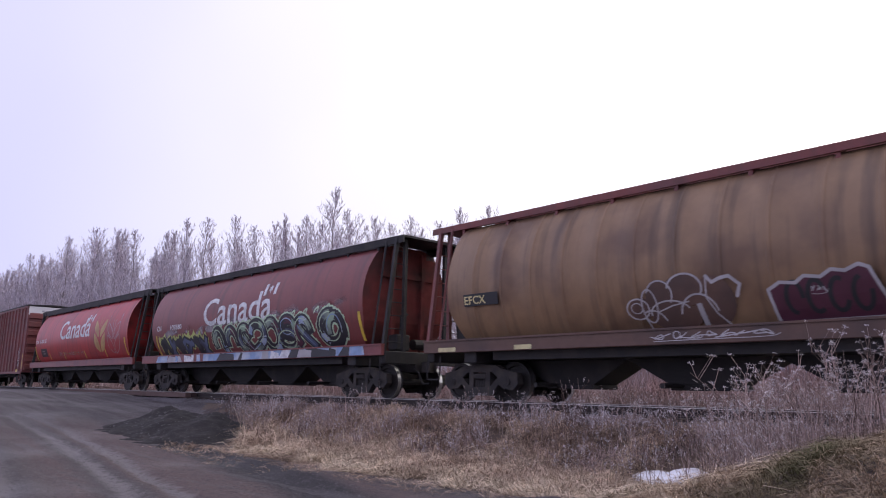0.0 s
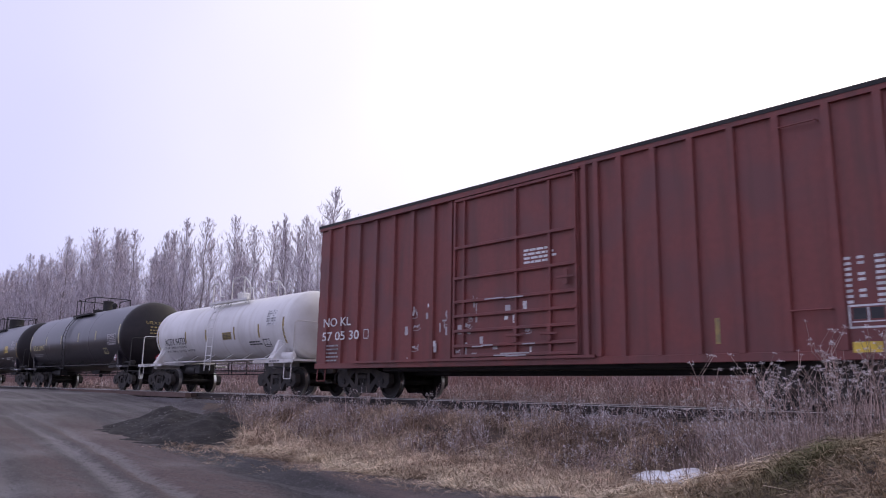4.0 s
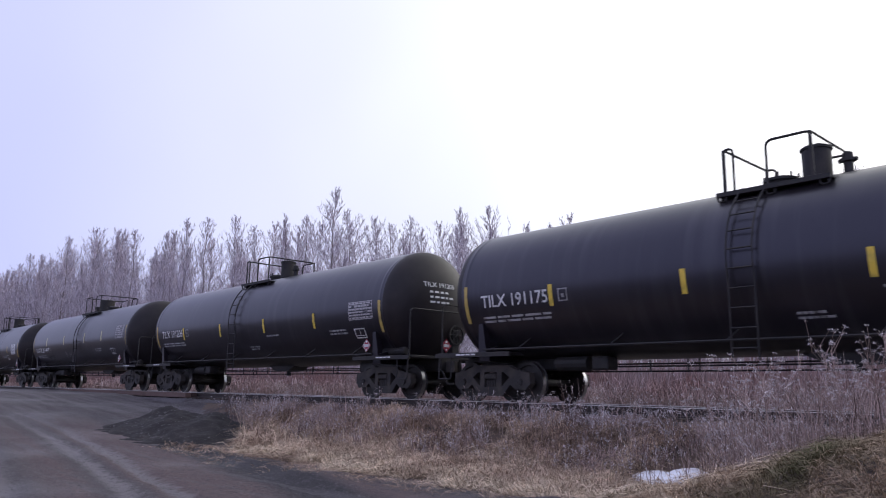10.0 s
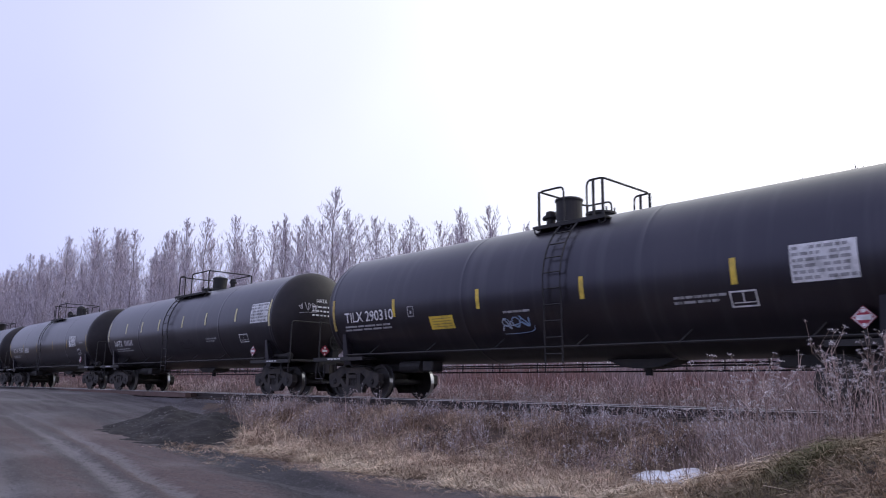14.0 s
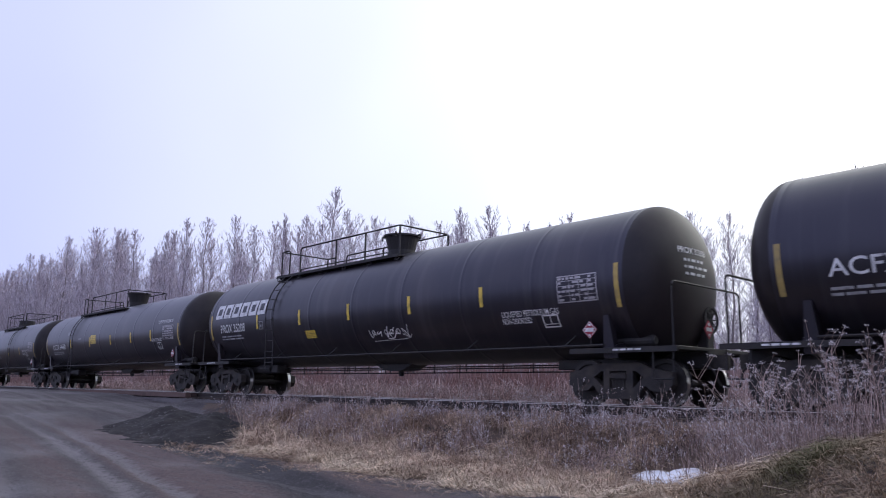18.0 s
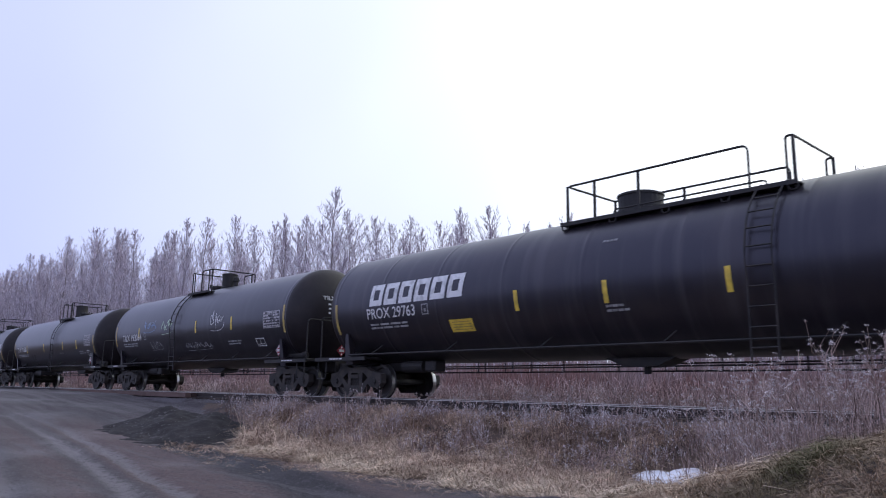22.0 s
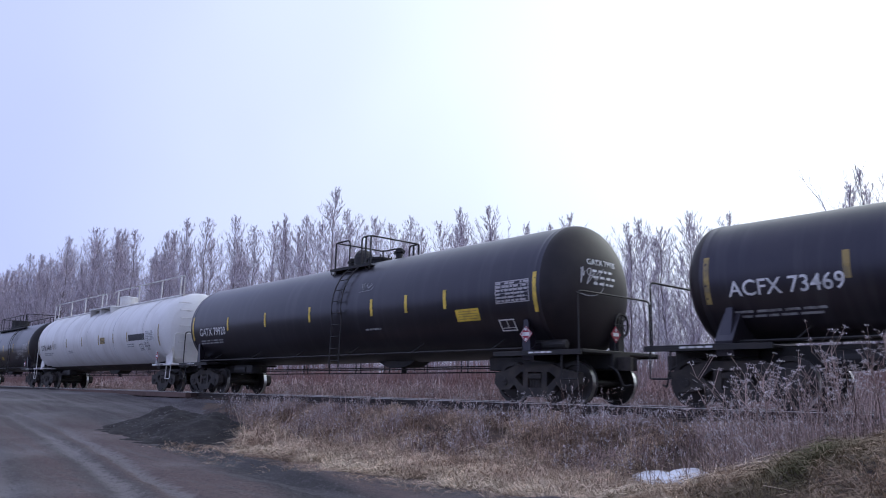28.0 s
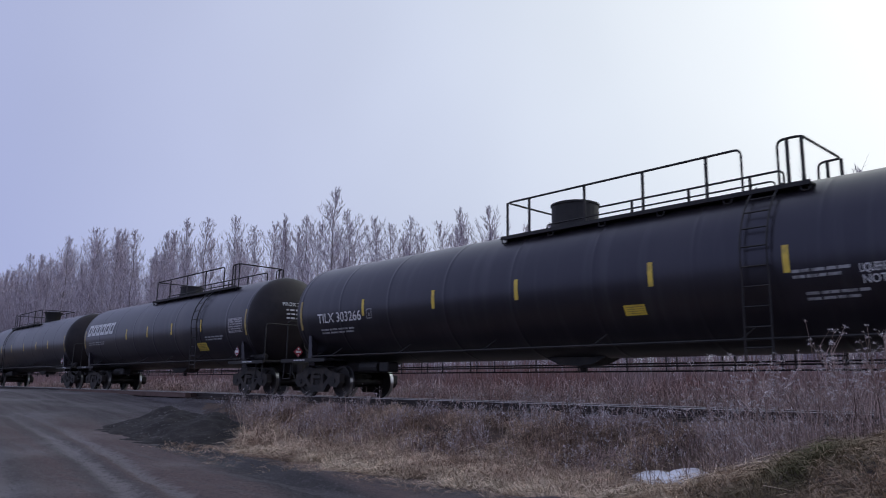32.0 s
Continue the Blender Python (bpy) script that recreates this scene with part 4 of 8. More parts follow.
    prof = {"": [(top - 0.1, 0), (top - 0.1, br * 1.06), (top + 0.05, br * 1.06), (top + 0.06, br), (z1 - 0.07, br), (z1 - 0.07, br + 0.025), (z1 - 0.03, br + 0.025), (z1 - 0.02, br), (z1, br * 0.9), (z1, 0)],
            "flared": [(top - 0.1, 0), (top - 0.1, br), (top + bh * 0.25, br), (z1 - 0.10, br + 0.10), (z1 - 0.10, br + 0.16), (z1 - 0.05, br + 0.16), (z1 - 0.04, br + 0.08), (z1, br * 0.8), (z1, 0)],
            "domed": [(top - 0.1, 0), (top - 0.1, br), (z1 - br * 0.9, br), (z1 - br * 0.5, br * 0.9), (z1 - br * 0.2, br * 0.65), (z1 - br * 0.04, br * 0.3), (z1, 0)]}[form]
    bm = bmesh.new()
    lathe(bm, prof, "z", 24, (bx, 0, 0))
    house = part("manway_housing", bm, gear, car)
    if form == "flared":
        for a in (0.3, 2.2, 3.6, 5.3):
            bm = bmesh.new()
            tube(bm, [(bx + (br + 0.10) * math.cos(a), (br + 0.10) * math.sin(a), z1 - 0.08), (bx + (br + 0.24) * math.cos(a), (br + 0.24) * math.sin(a), z1 - 0.04), (bx + (br + 0.24) * math.cos(a), (br + 0.24) * math.sin(a), z1 - 0.16)], 0.03, 5)
            part("lid_lug", bm, gear, house)
    elif not form:
        bm = bmesh.new()
        tube(bm, rounded([(bx - 0.10, -0.02, z1), (bx - 0.09, -0.02, z1 + 0.05), (bx + 0.09, -0.02, z1 + 0.05), (bx + 0.10, -0.02, z1)], 0.03), 0.014, 5)
        part("lid_handle", bm, gear, house)
    for vx, vr, vh in valve or ():
        bm = bmesh.new()
        lathe(bm, [(top - 0.06, 0), (top - 0.06, vr * 1.15), (top + 0.04, vr * 1.15), (top + 0.05, vr * 0.8), (top + vh * 0.55, vr * 0.8), (top + vh * 0.58, vr * 1.25), (top + vh * 0.72, vr * 1.25), (top + vh * 0.74, vr * 0.9),
                   (top + vh * 0.94, vr * 0.9), (top + vh, vr * 0.6), (top + vh, 0)], "z", 14, (vx, 0, 0))
        lathe(bm, [(-vr * 1.6, 0), (-vr * 1.6, vr * 0.4), (vr * 1.6, vr * 0.4), (vr * 1.6, 0)], "x", 8, (vx, 0, top + vh * 0.65))
        part("valve", bm, gear, car)
    if hatch:
        h0, h1 = hatch
        cx, rad = (h0 + h1) / 2, (h1 - h0) / 2
        bm = bmesh.new()
        lathe(bm, [(top - 0.08, 0), (top - 0.08, rad * 0.86), (top + 0.09, rad * 0.86), (top + 0.09, rad), (top + 0.14, rad), (top + 0.14, rad * 0.9), (top + 0.19, rad * 0.5), (top + 0.20, 0)], "z", 20, (cx, 0, 0))
        lid = part("bolted_hatch", bm, gear, car)
        for k in range(8):
            a = k * math.pi / 4 + 0.2
            bm = bmesh.new()
            tube(bm, [(cx + rad * 0.93 * math.cos(a), rad * 0.93 * math.sin(a), top + 0.08), (cx + rad * 0.93 * math.cos(a), rad * 0.93 * math.sin(a), top + 0.23)], 0.02, 5)
            part("eye_bolt", bm, gear, lid)


def small_print(car, side, rng, x, z, w, lines, mat=None, h=0.05, gap=0.045):
    return tagged(paint("stencil", bar_lines(rng, w, lines, h, gap), mat or GREYMARK, car, side, x, z), kind="stuff")


def data_panel(car, side, rng, x, z, w=1.0, h=0.5, mat=None, ink=None, sheet=True):
    """A test-data table with rows of print: on a white sheet, or stencilled straight on the tank."""
    if sheet:
        p = paint("data_panel", [rect(0, 0, w, h)], mat or GREYMARK, car, side, x, z, 0.007, "worn white test data panel")
    else:
        lines = [rect(0, h * q, w, 0.012) for q in (0.30, 0.12, -0.06, -0.24)] + [rect(w * q, -0.1 * h, 0.012, h * 0.75) for q in (-0.18, 0.06, 0.28)]
        p = paint("data_panel", frame_polys(w, h, 0.022) + lines, mat or GREYMARK, car, side, x, z, 0.007, "stencilled test data table")
    polys = []
    for i in range(6):
        at = -w / 2 + w * 0.04
        while at < w / 2 - w * 0.1:
            d = w * rng.uniform(0.05, 0.16)
            if rng.random() < 0.8:
                polys.append(rect(at + d / 2, h / 2 - h * (i + 0.7) / 6.4, d, h * 0.085))
            at += d + w * 0.03
    tagged(paint("panel_print", polys, (ink or DARKMARK) if sheet else mat or GREYMARK, p, side, x, z, 0.013), kind="stuff")
    return p


def consolidated(car, side, x, z, w=0.5, h=0.32, mat=None):
    paint("stencil_frame", frame_polys(w, h, 0.03) + [rect(0, h * 0.08, 0.02, h * 0.6), rect(0, -h * 0.22, w * 0.8, 0.02)], mat or WHITE, car, side, x, z)


def placard(car, half, gear, x=None, z=1.62, y=-1.36):
    """A red diamond placard in its holder on the side, and one on the leading end."""
    x = half - 1.0 if x is None else x
    for where in ("side", "end"):
        bm = bmesh.new()
        s = 0.18
        if where == "side":
            vs = [(x, y, z - s), (x + s, y, z), (x, y, z + s), (x - s, y, z)]
            off = Vector((0, -0.012, 0))
        else:
            xe = half + 0.93
            vs = [(xe, -0.08, z - s), (xe, -0.08 + s, z), (xe, -0.08, z + s), (xe, -0.08 - s, z)]
            off = Vector((0.012, 0, 0))
        a = [bm.verts.new(Vector(v)) for v in vs]
        b = [bm.verts.new(Vector(v) + off) for v in vs]
        bm.faces.new(a[::-1])
        bm.faces.new(b)
        for i in range(4):
            bm.faces.new((a[i], a[(i + 1) % 4], b[(i + 1) % 4], b[i]))
        p = part("placard", bm, PLACARD, car, "red and white diamond placard")
        bm = bmesh.new()
        if where == "side":
            tube(bm, [(x, y + 0.025, 1.12), (x, y + 0.025, z)], 0.016, 5)
        else:
            tube(bm, [(xe - 0.025, -0.08, 1.12), (xe - 0.025, -0.08, z)], 0.016, 5)
        part("placard_post", bm, gear or FRAME, p, "dark steel post")
        if where == "side":
            f = Flat(y - 0.012)
            paint("placard_print", [rect(0, 0, 0.22, 0.08), rect(0, 0.10, 0.06, 0.05), rect(0, -0.11, 0.045, 0.045)] + ribbon([(-0.16, 0), (0, 0.16), (0.16, 0), (0, -0.16), (-0.16, 0)], 0.012), WHITE, p, f, x, z, 0.004)
        else:
            bm = bmesh.new()
            for dy, dz, w, h in ((0, 0, 0.20, 0.075), (0, 0.10, 0.06, 0.06), (0, -0.11, 0.04, 0.05)):
                xx = xe + 0.016
                bm.faces.new([bm.verts.new((xx, -0.08 + dy + i * w / 2, z + dz + j * h / 2)) for i, j in ((-1, -1), (1, -1), (1, 1), (-1, 1))])
            part("placard_print", bm, WHITE, p)


class Head:
    """The leading head of a tank as a surface for lettering."""
    def __init__(self, half, r, zc, head=0.46):
        self.half, self.r, self.zc, self.head = half, r, zc, head

    def at(self, y, z0, dz, lift):
        q = max(0.0, 1 - (y * y + (z0 + dz - self.zc) ** 2) / (self.r * self.r))
        return Vector((self.half + self.head * self.r * math.sqrt(q) + lift, y, z0 + dz))


def head_print(car, half, r, zc, mat, mark, y0=-0.1):
    """Reporting mark with lines of small print on the leading head."""
    face = Head(half, r, zc)
    if mark:
        words(mark, 0.125, mat, car, face, y0, zc + 0.56, 0.1 * len(mark), name="head_lettering")
    rng = random.Random(int(half * 1000))
    for k in range(3):
        rects, y = [], -0.38
        while y < 0.32:
            d = rng.uniform(0.08, 0.2)
            rects.append(rect(y + d / 2, 0, d * 0.85, 0.055))
            y += d + 0.03
        tagged(paint("head_print", rects, mat, car, face, y0, zc + 0.36 - 0.14 * k, 0.009), kind="stuff")


def head_tag(car, half, side, mat, seed, y0, z0, w, h, head=0.46):
    """A sprayed scribble on the leading head."""
    bm = bmesh.new()
    for poly in scrawl(random.Random(seed), w, h, 3, 0.022):
        vs = []
        for u, v in poly:
            k = 1 - ((y0 + u) ** 2 + (z0 + v - side.zc) ** 2) / side.r ** 2
            vs.append(bm.verts.new((half + head * side.r * math.sqrt(max(0.02, k)) + 0.012, y0 + u, z0 + v)))
        bm.faces.new(vs)
    part("graffiti_tag", bm, mat, car)


def mark_up(car, side, half, mark, spec, ink=None, soft=None, seed=1, gear=None, phrases=()):
    """Lays the paint work listed in spec on a car's side: kind, place along, height, width and height of it."""
    ink, soft = ink or WHITE, soft or GREYMARK
    rng = random.Random(seed)
    said = list(phrases)
    for item in spec.split(";"):
        k, *a = item.split()
        a = [float(v) for v in a]
        x, z = a[0], a[1]
        if k == "mark":
            words(mark, 0.27, ink, car, side, x, z, a[2], 0.011, label="reporting mark in block letters")
        elif k == "small":
            tagged(words(said.pop(0), 0.085, soft, car, side, x, z, a[2], 0.006), kind="stuff")
        elif k == "say":
            words(said.pop(0), 0.13 if len(a) < 4 else a[3], ink, car, side, x, z, a[2], 0.01)
        elif k == "print":
            small_print(car, side, rng, x, z + 0.04, a[2], 1 if a[2] < 0.45 else 2, soft)
        elif k == "line":
            small_print(car, side, rng, x, z, a[2], 1, soft)
        elif k == "square":
            paint("stencil_square", frame_polys(0.24, 0.27, 0.025) + [rect(0, -0.02, 0.07, 0.08)], soft, car, side, x, z)
        elif k == "frame":
            consolidated(car, side, x, z, a[2], 0.30, ink)
        elif k == "data":
            data_panel(car, side, rng, x, z, a[2], a[3], WHITE, GREYMARK) if ink is DARKMARK else data_panel(car, side, rng, x, z, a[2], a[3], FOG, sheet=False)
        elif k == "white":
            data_panel(car, side, rng, x, z, a[2], a[3], WHITE, GREYMARK)
        elif k == "yellow":
            p = paint("notice_panel", [rect(0, 0, a[2], a[3])], YELLOW if ink is not DARKMARK else OCHRE, car, side, x, z, 0.007, "yellow notice panel")
            paint("notice_print", [rect(0.02 * a[2], a[3] * q, a[2] * 0.8, a[3] * 0.05) for q in (0.3, 0.1, -0.1, -0.3)], OCHRE if ink is not DARKMARK else DARKMARK, p, side, x, z, 0.013)
        elif k == "tag":
            paint("graffiti_tag", scrawl(rng, a[2], a[3], max(3, int(a[2] * 4)), 0.028), soft if len(a) < 5 else (soft, WHITE, SKYB, PALEMINT, FAINT)[int(a[4])], car, side, x, z)
        elif k == "placard":
            placard(car, half, gear, x, z)


def logo_shapes(car, side, x, z, w, h):
    """A company's block logo, as a row of plain hollow blocks."""
    n = 6
    for i in range(n):
        cx = -w / 2 + w * (i + 0.5) / n
        paint("logo_block", [(lambda q: [(px + cx, py) for px, py in q])(q) for q in frame_polys(w / n * 0.86, h, h * 0.26)], WHITE, car, side, x, z, 0.010, "white hollow logo block", slant=0.12)


# ---- hopper cars ----
def hopper_car(label, u0, u1, skin, roof, ribs=0, lift=0.0, group="grain hoppers of the train"):
    half, mid = (u1 - u0) / 2, (u0 + u1) / 2
    car = thing("hopper_car", label, "hopper car", group)
    CARS.append((car, mid))
    side = Side(2.2, 2.7, 0.62)
    body = half - 0.88
    lo, hi = 1.28, 4.22
    arc = []
    for k in range(15):
        z = lo + (hi - lo) * k / 14
        arc.append((side.yc - math.sqrt(side.r ** 2 - (z - side.zc) ** 2), z))
    outline = arc + [(-0.55, 4.33), (0.55, 4.33)] + [(-y, z) for y, z in arc[::-1]]
    bm = bmesh.new()
    xs = [-body]
    for k in range(ribs):
        x = -body + 2 * body * (k + 1) / (ribs + 1)
        xs += [x - 0.045, x - 0.03, x + 0.03, x + 0.045]
    xs += [body]
    rings = []
    for i, x in enumerate(xs):
        g = 1.0 if (i - 1) % 4 in (0, 3) or i in (0, len(xs) - 1) else 1.016
        # leaning end sheets: the foot is drawn in
        rings.append([bm.verts.new((x + (0.30 * smooth(2.2, lo, z) * (1 if x < 0 else -1) if i in (0, len(xs) - 1) else 0), y * g, z)) for y, z in outline])
    n = len(outline)
    for i, (a, b) in enumerate(zip(rings, rings[1:])):
        for k in range(n):
            f = bm.faces.new((a[k], a[(k + 1) % n], b[(k + 1) % n], b[k]))
            f.smooth = i % 2 == 0
    foot = [[tuple(v.co) for v in ring] for ring in (rings[0], rings[-1])]
    bmesh.ops.recalc_face_normals(bm, faces=bm.faces[:])
    part("body", bm, skin, car)
    # rolled end sheets, matte; on maroon and red cars the paint holds their shade
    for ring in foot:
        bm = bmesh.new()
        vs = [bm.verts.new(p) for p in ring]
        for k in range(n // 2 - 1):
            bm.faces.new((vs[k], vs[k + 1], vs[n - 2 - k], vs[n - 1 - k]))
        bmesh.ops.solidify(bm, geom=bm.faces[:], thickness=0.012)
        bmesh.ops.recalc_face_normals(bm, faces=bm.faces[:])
        part("end_sheet", bm, {MAROON: SHADED_MAROON, RED: SHADED_RED}.get(skin, skin), car)
    # side sills
    for q in (-1, 1):
        bm = bmesh.new()
        box(bm, -half, half, *sorted((q * 1.44, q * 1.55)), 1.13, 1.42, 0.012)
        box(bm, -half, half, *sorted((q * 1.44, q * 1.575)), 1.40, 1.44)
        part("side_sill", bm, SILLBROWN if roof is BOXRED else MAROON, car)
    bm = bmesh.new()
    box(bm, -half, half, -0.35, 0.35, 0.96, 1.10, 0.02)
    for s in (-1, 1):
        box(bm, *sorted((s * half, s * (half - 2.2))), -0.35, 0.35, 0.72, 0.955, 0.02)
        box(bm, *sorted((s * half, s * (half - 0.25))), -1.42, 1.42, 0.92, 1.26, 0.02)
        box(bm, s * (half - 1.5) - 0.2, s * (half - 1.5) + 0.2, -1.42, 1.42, 0.88, 1.2, 0.02)
    part("underframe", bm, FRAME, car)
    # four discharge bays
    for k in range(4):
        x = (k - 1.5) * 3.06
        w = 1.53
        bm = bmesh.new()
        top = [bm.verts.new((x + a * w, b * 0.50, 0.94)) for a, b in ((-1, -1), (1, -1), (1, 1), (-1, 1))]
        bot = [bm.verts.new((x + a * 0.58, b * 0.42, 0.40)) for a, b in ((-1, -1), (1, -1), (1, 1), (-1, 1))]
        for i in range(4):
            bm.faces.new((top[i], top[(i + 1) % 4], bot[(i + 1) % 4], bot[i]))
        bm.faces.new(bot)
        bm.faces.new(top[::-1])
        bmesh.ops.recalc_face_normals(bm, faces=bm.faces[:])
        box(bm, x - w, x + w, -1.30, 1.30, 0.945, 1.32)
        box(bm, x - 0.62, x + 0.62, -0.48, 0.48, 0.32, 0.42, 0.02)
        lathe(bm, [(-1.2, 0), (-1.2, 0.05), (1.2, 0.05), (1.2, 0)], "y", 8, (x - 0.35, 0, 0.40))
        part("discharge_bay", bm, FRAME, car)
    # roof walkway and long hatch
    bm = bmesh.new()
    for q in (-1, 1):
        box(bm, -half - 0.25, half + 0.25, *sorted((q * 0.72, q * 1.08)), 4.31 + lift, 4.37 + lift)
        box(bm, -half - 0.25, half + 0.25, *sorted((q * 1.05, q * 1.09)), 4.22, 4.37 + lift)
        k = -body
        while k < body + 0.1:
            box(bm, k - 0.04, k + 0.04, *sorted((q * 0.75, q * 1.06)), 4.07, 4.31 + lift)
            k += 1.47
    for s in (-1, 1):
        box(bm, *sorted((s * (half + 0.25), s * (body - 0.1))), -1.08, 1.08, 4.31 + lift, 4.37 + lift)
    part("roof_walkway", bm, roof, car)
    bm = bmesh.new()
    prism(bm, [(-0.34, 4.30), (-0.34, 4.46), (-0.2, 4.50), (0.2, 4.50), (0.34, 4.46), (0.34, 4.30)], -body + 0.4, body - 0.4)
    part("roof_hatch", bm, roof, car)
    # end posts, ladders and end sheet stiffeners
    for s in (-1, 1):
        for y in (-1.45, -0.75, 0.75, 1.45):
            bm = bmesh.new()
            yt = max(-1.05, min(1.05, y))
            xa = s * (half - 0.06)
            for dx in (0,):
                vs = [bm.verts.new(p) for p in ((xa - 0.05, y - 0.05, 1.2), (xa + 0.05, y - 0.05, 1.2), (xa + 0.05, y + 0.05, 1.2), (xa - 0.05, y + 0.05, 1.2),
                                                (xa - 0.05, yt - 0.05, 4.33 + lift), (xa + 0.05, yt - 0.05, 4.33 + lift), (xa + 0.05, yt + 0.05, 4.33 + lift), (xa - 0.05, yt + 0.05, 4.33 + lift))]
                for f in ((0, 1, 2, 3), (7, 6, 5, 4), (0, 4, 5, 1), (1, 5, 6, 2), (2, 6, 7, 3), (3, 7, 4, 0)):
                    bm.faces.new([vs[i] for i in f])
            bmesh.ops.recalc_face_normals(bm, faces=bm.faces[:])
            part("end_post", bm, roof, car)
        for q in (-1, 1):
            bm = bmesh.new()
            z = 1.5
            while z < 4.3:
                k = (z - 1.2) / 3.26
                ya = q * (1.45 + (1.05 - 1.45) * k)
                tube(bm, [(s * (half - 0.06), ya, z), (s * (half - 0.06), q * 0.75, z)], 0.014, 5)
                z += 0.36
            tube(bm, [(s * (half - 0.5), q * 1.5, 1.2), (s * (half - 0.5), q * 1.08, 4.31 + lift)], 0.03, 5)
            part("end_ladder", bm, roof, car)
        bm = bmesh.new()
        for y in (-0.55, 0.55):
            box(bm, *sorted((s * (body - 0.02), s * (body + 0.1))), y - 0.06, y + 0.06, 1.2, 4.2)
        prism(bm, [(-1.0, 3.4), (1.0, 3.4), (1.0, 3.55), (-1.0, 3.55)], *sorted((s * body, s * (body + 0.07))))
        # Same paint with built-in shade as the end sheets.
        part("end_stiffener", bm, {MAROON: SHADED_MAROON, RED: SHADED_RED}.get(skin, skin), car)
        truck(car, s * (half - 1.5))
        bm = bmesh.new()
        tube(bm, rounded([(s * (half - 0.1), -1.48, 1.06), (s * (half - 0.1), -1.5, 0.5), (s * (half - 0.55), -1.5, 0.5), (s * (half - 0.55), -1.48, 1.06)], 0.05), 0.018)
        part("sill_step", bm, FRAME, car)
        bm = bmesh.new()
        box(bm, *sorted((s * (half - 0.75), s * (half - 0.35))), -0.75, -0.25, 1.30, 1.75, 0.04)
        lathe(bm, [(-0.4, 0), (-0.4, 0.15), (0.4, 0.15), (0.4, 0)], "y", 12, (s * (half - 0.55), 0.4, 1.5))
        tube(bm, [(s * (half - 0.5), -0.5, 1.7), (s * (half - 0.5), -0.5, 2.3), (s * (half - 0.2), -0.5, 2.3)], 0.03, 5)
        part("brake_gear", bm, FRAME, car)
    ends(car, half + 0.05)
    return car, side, half


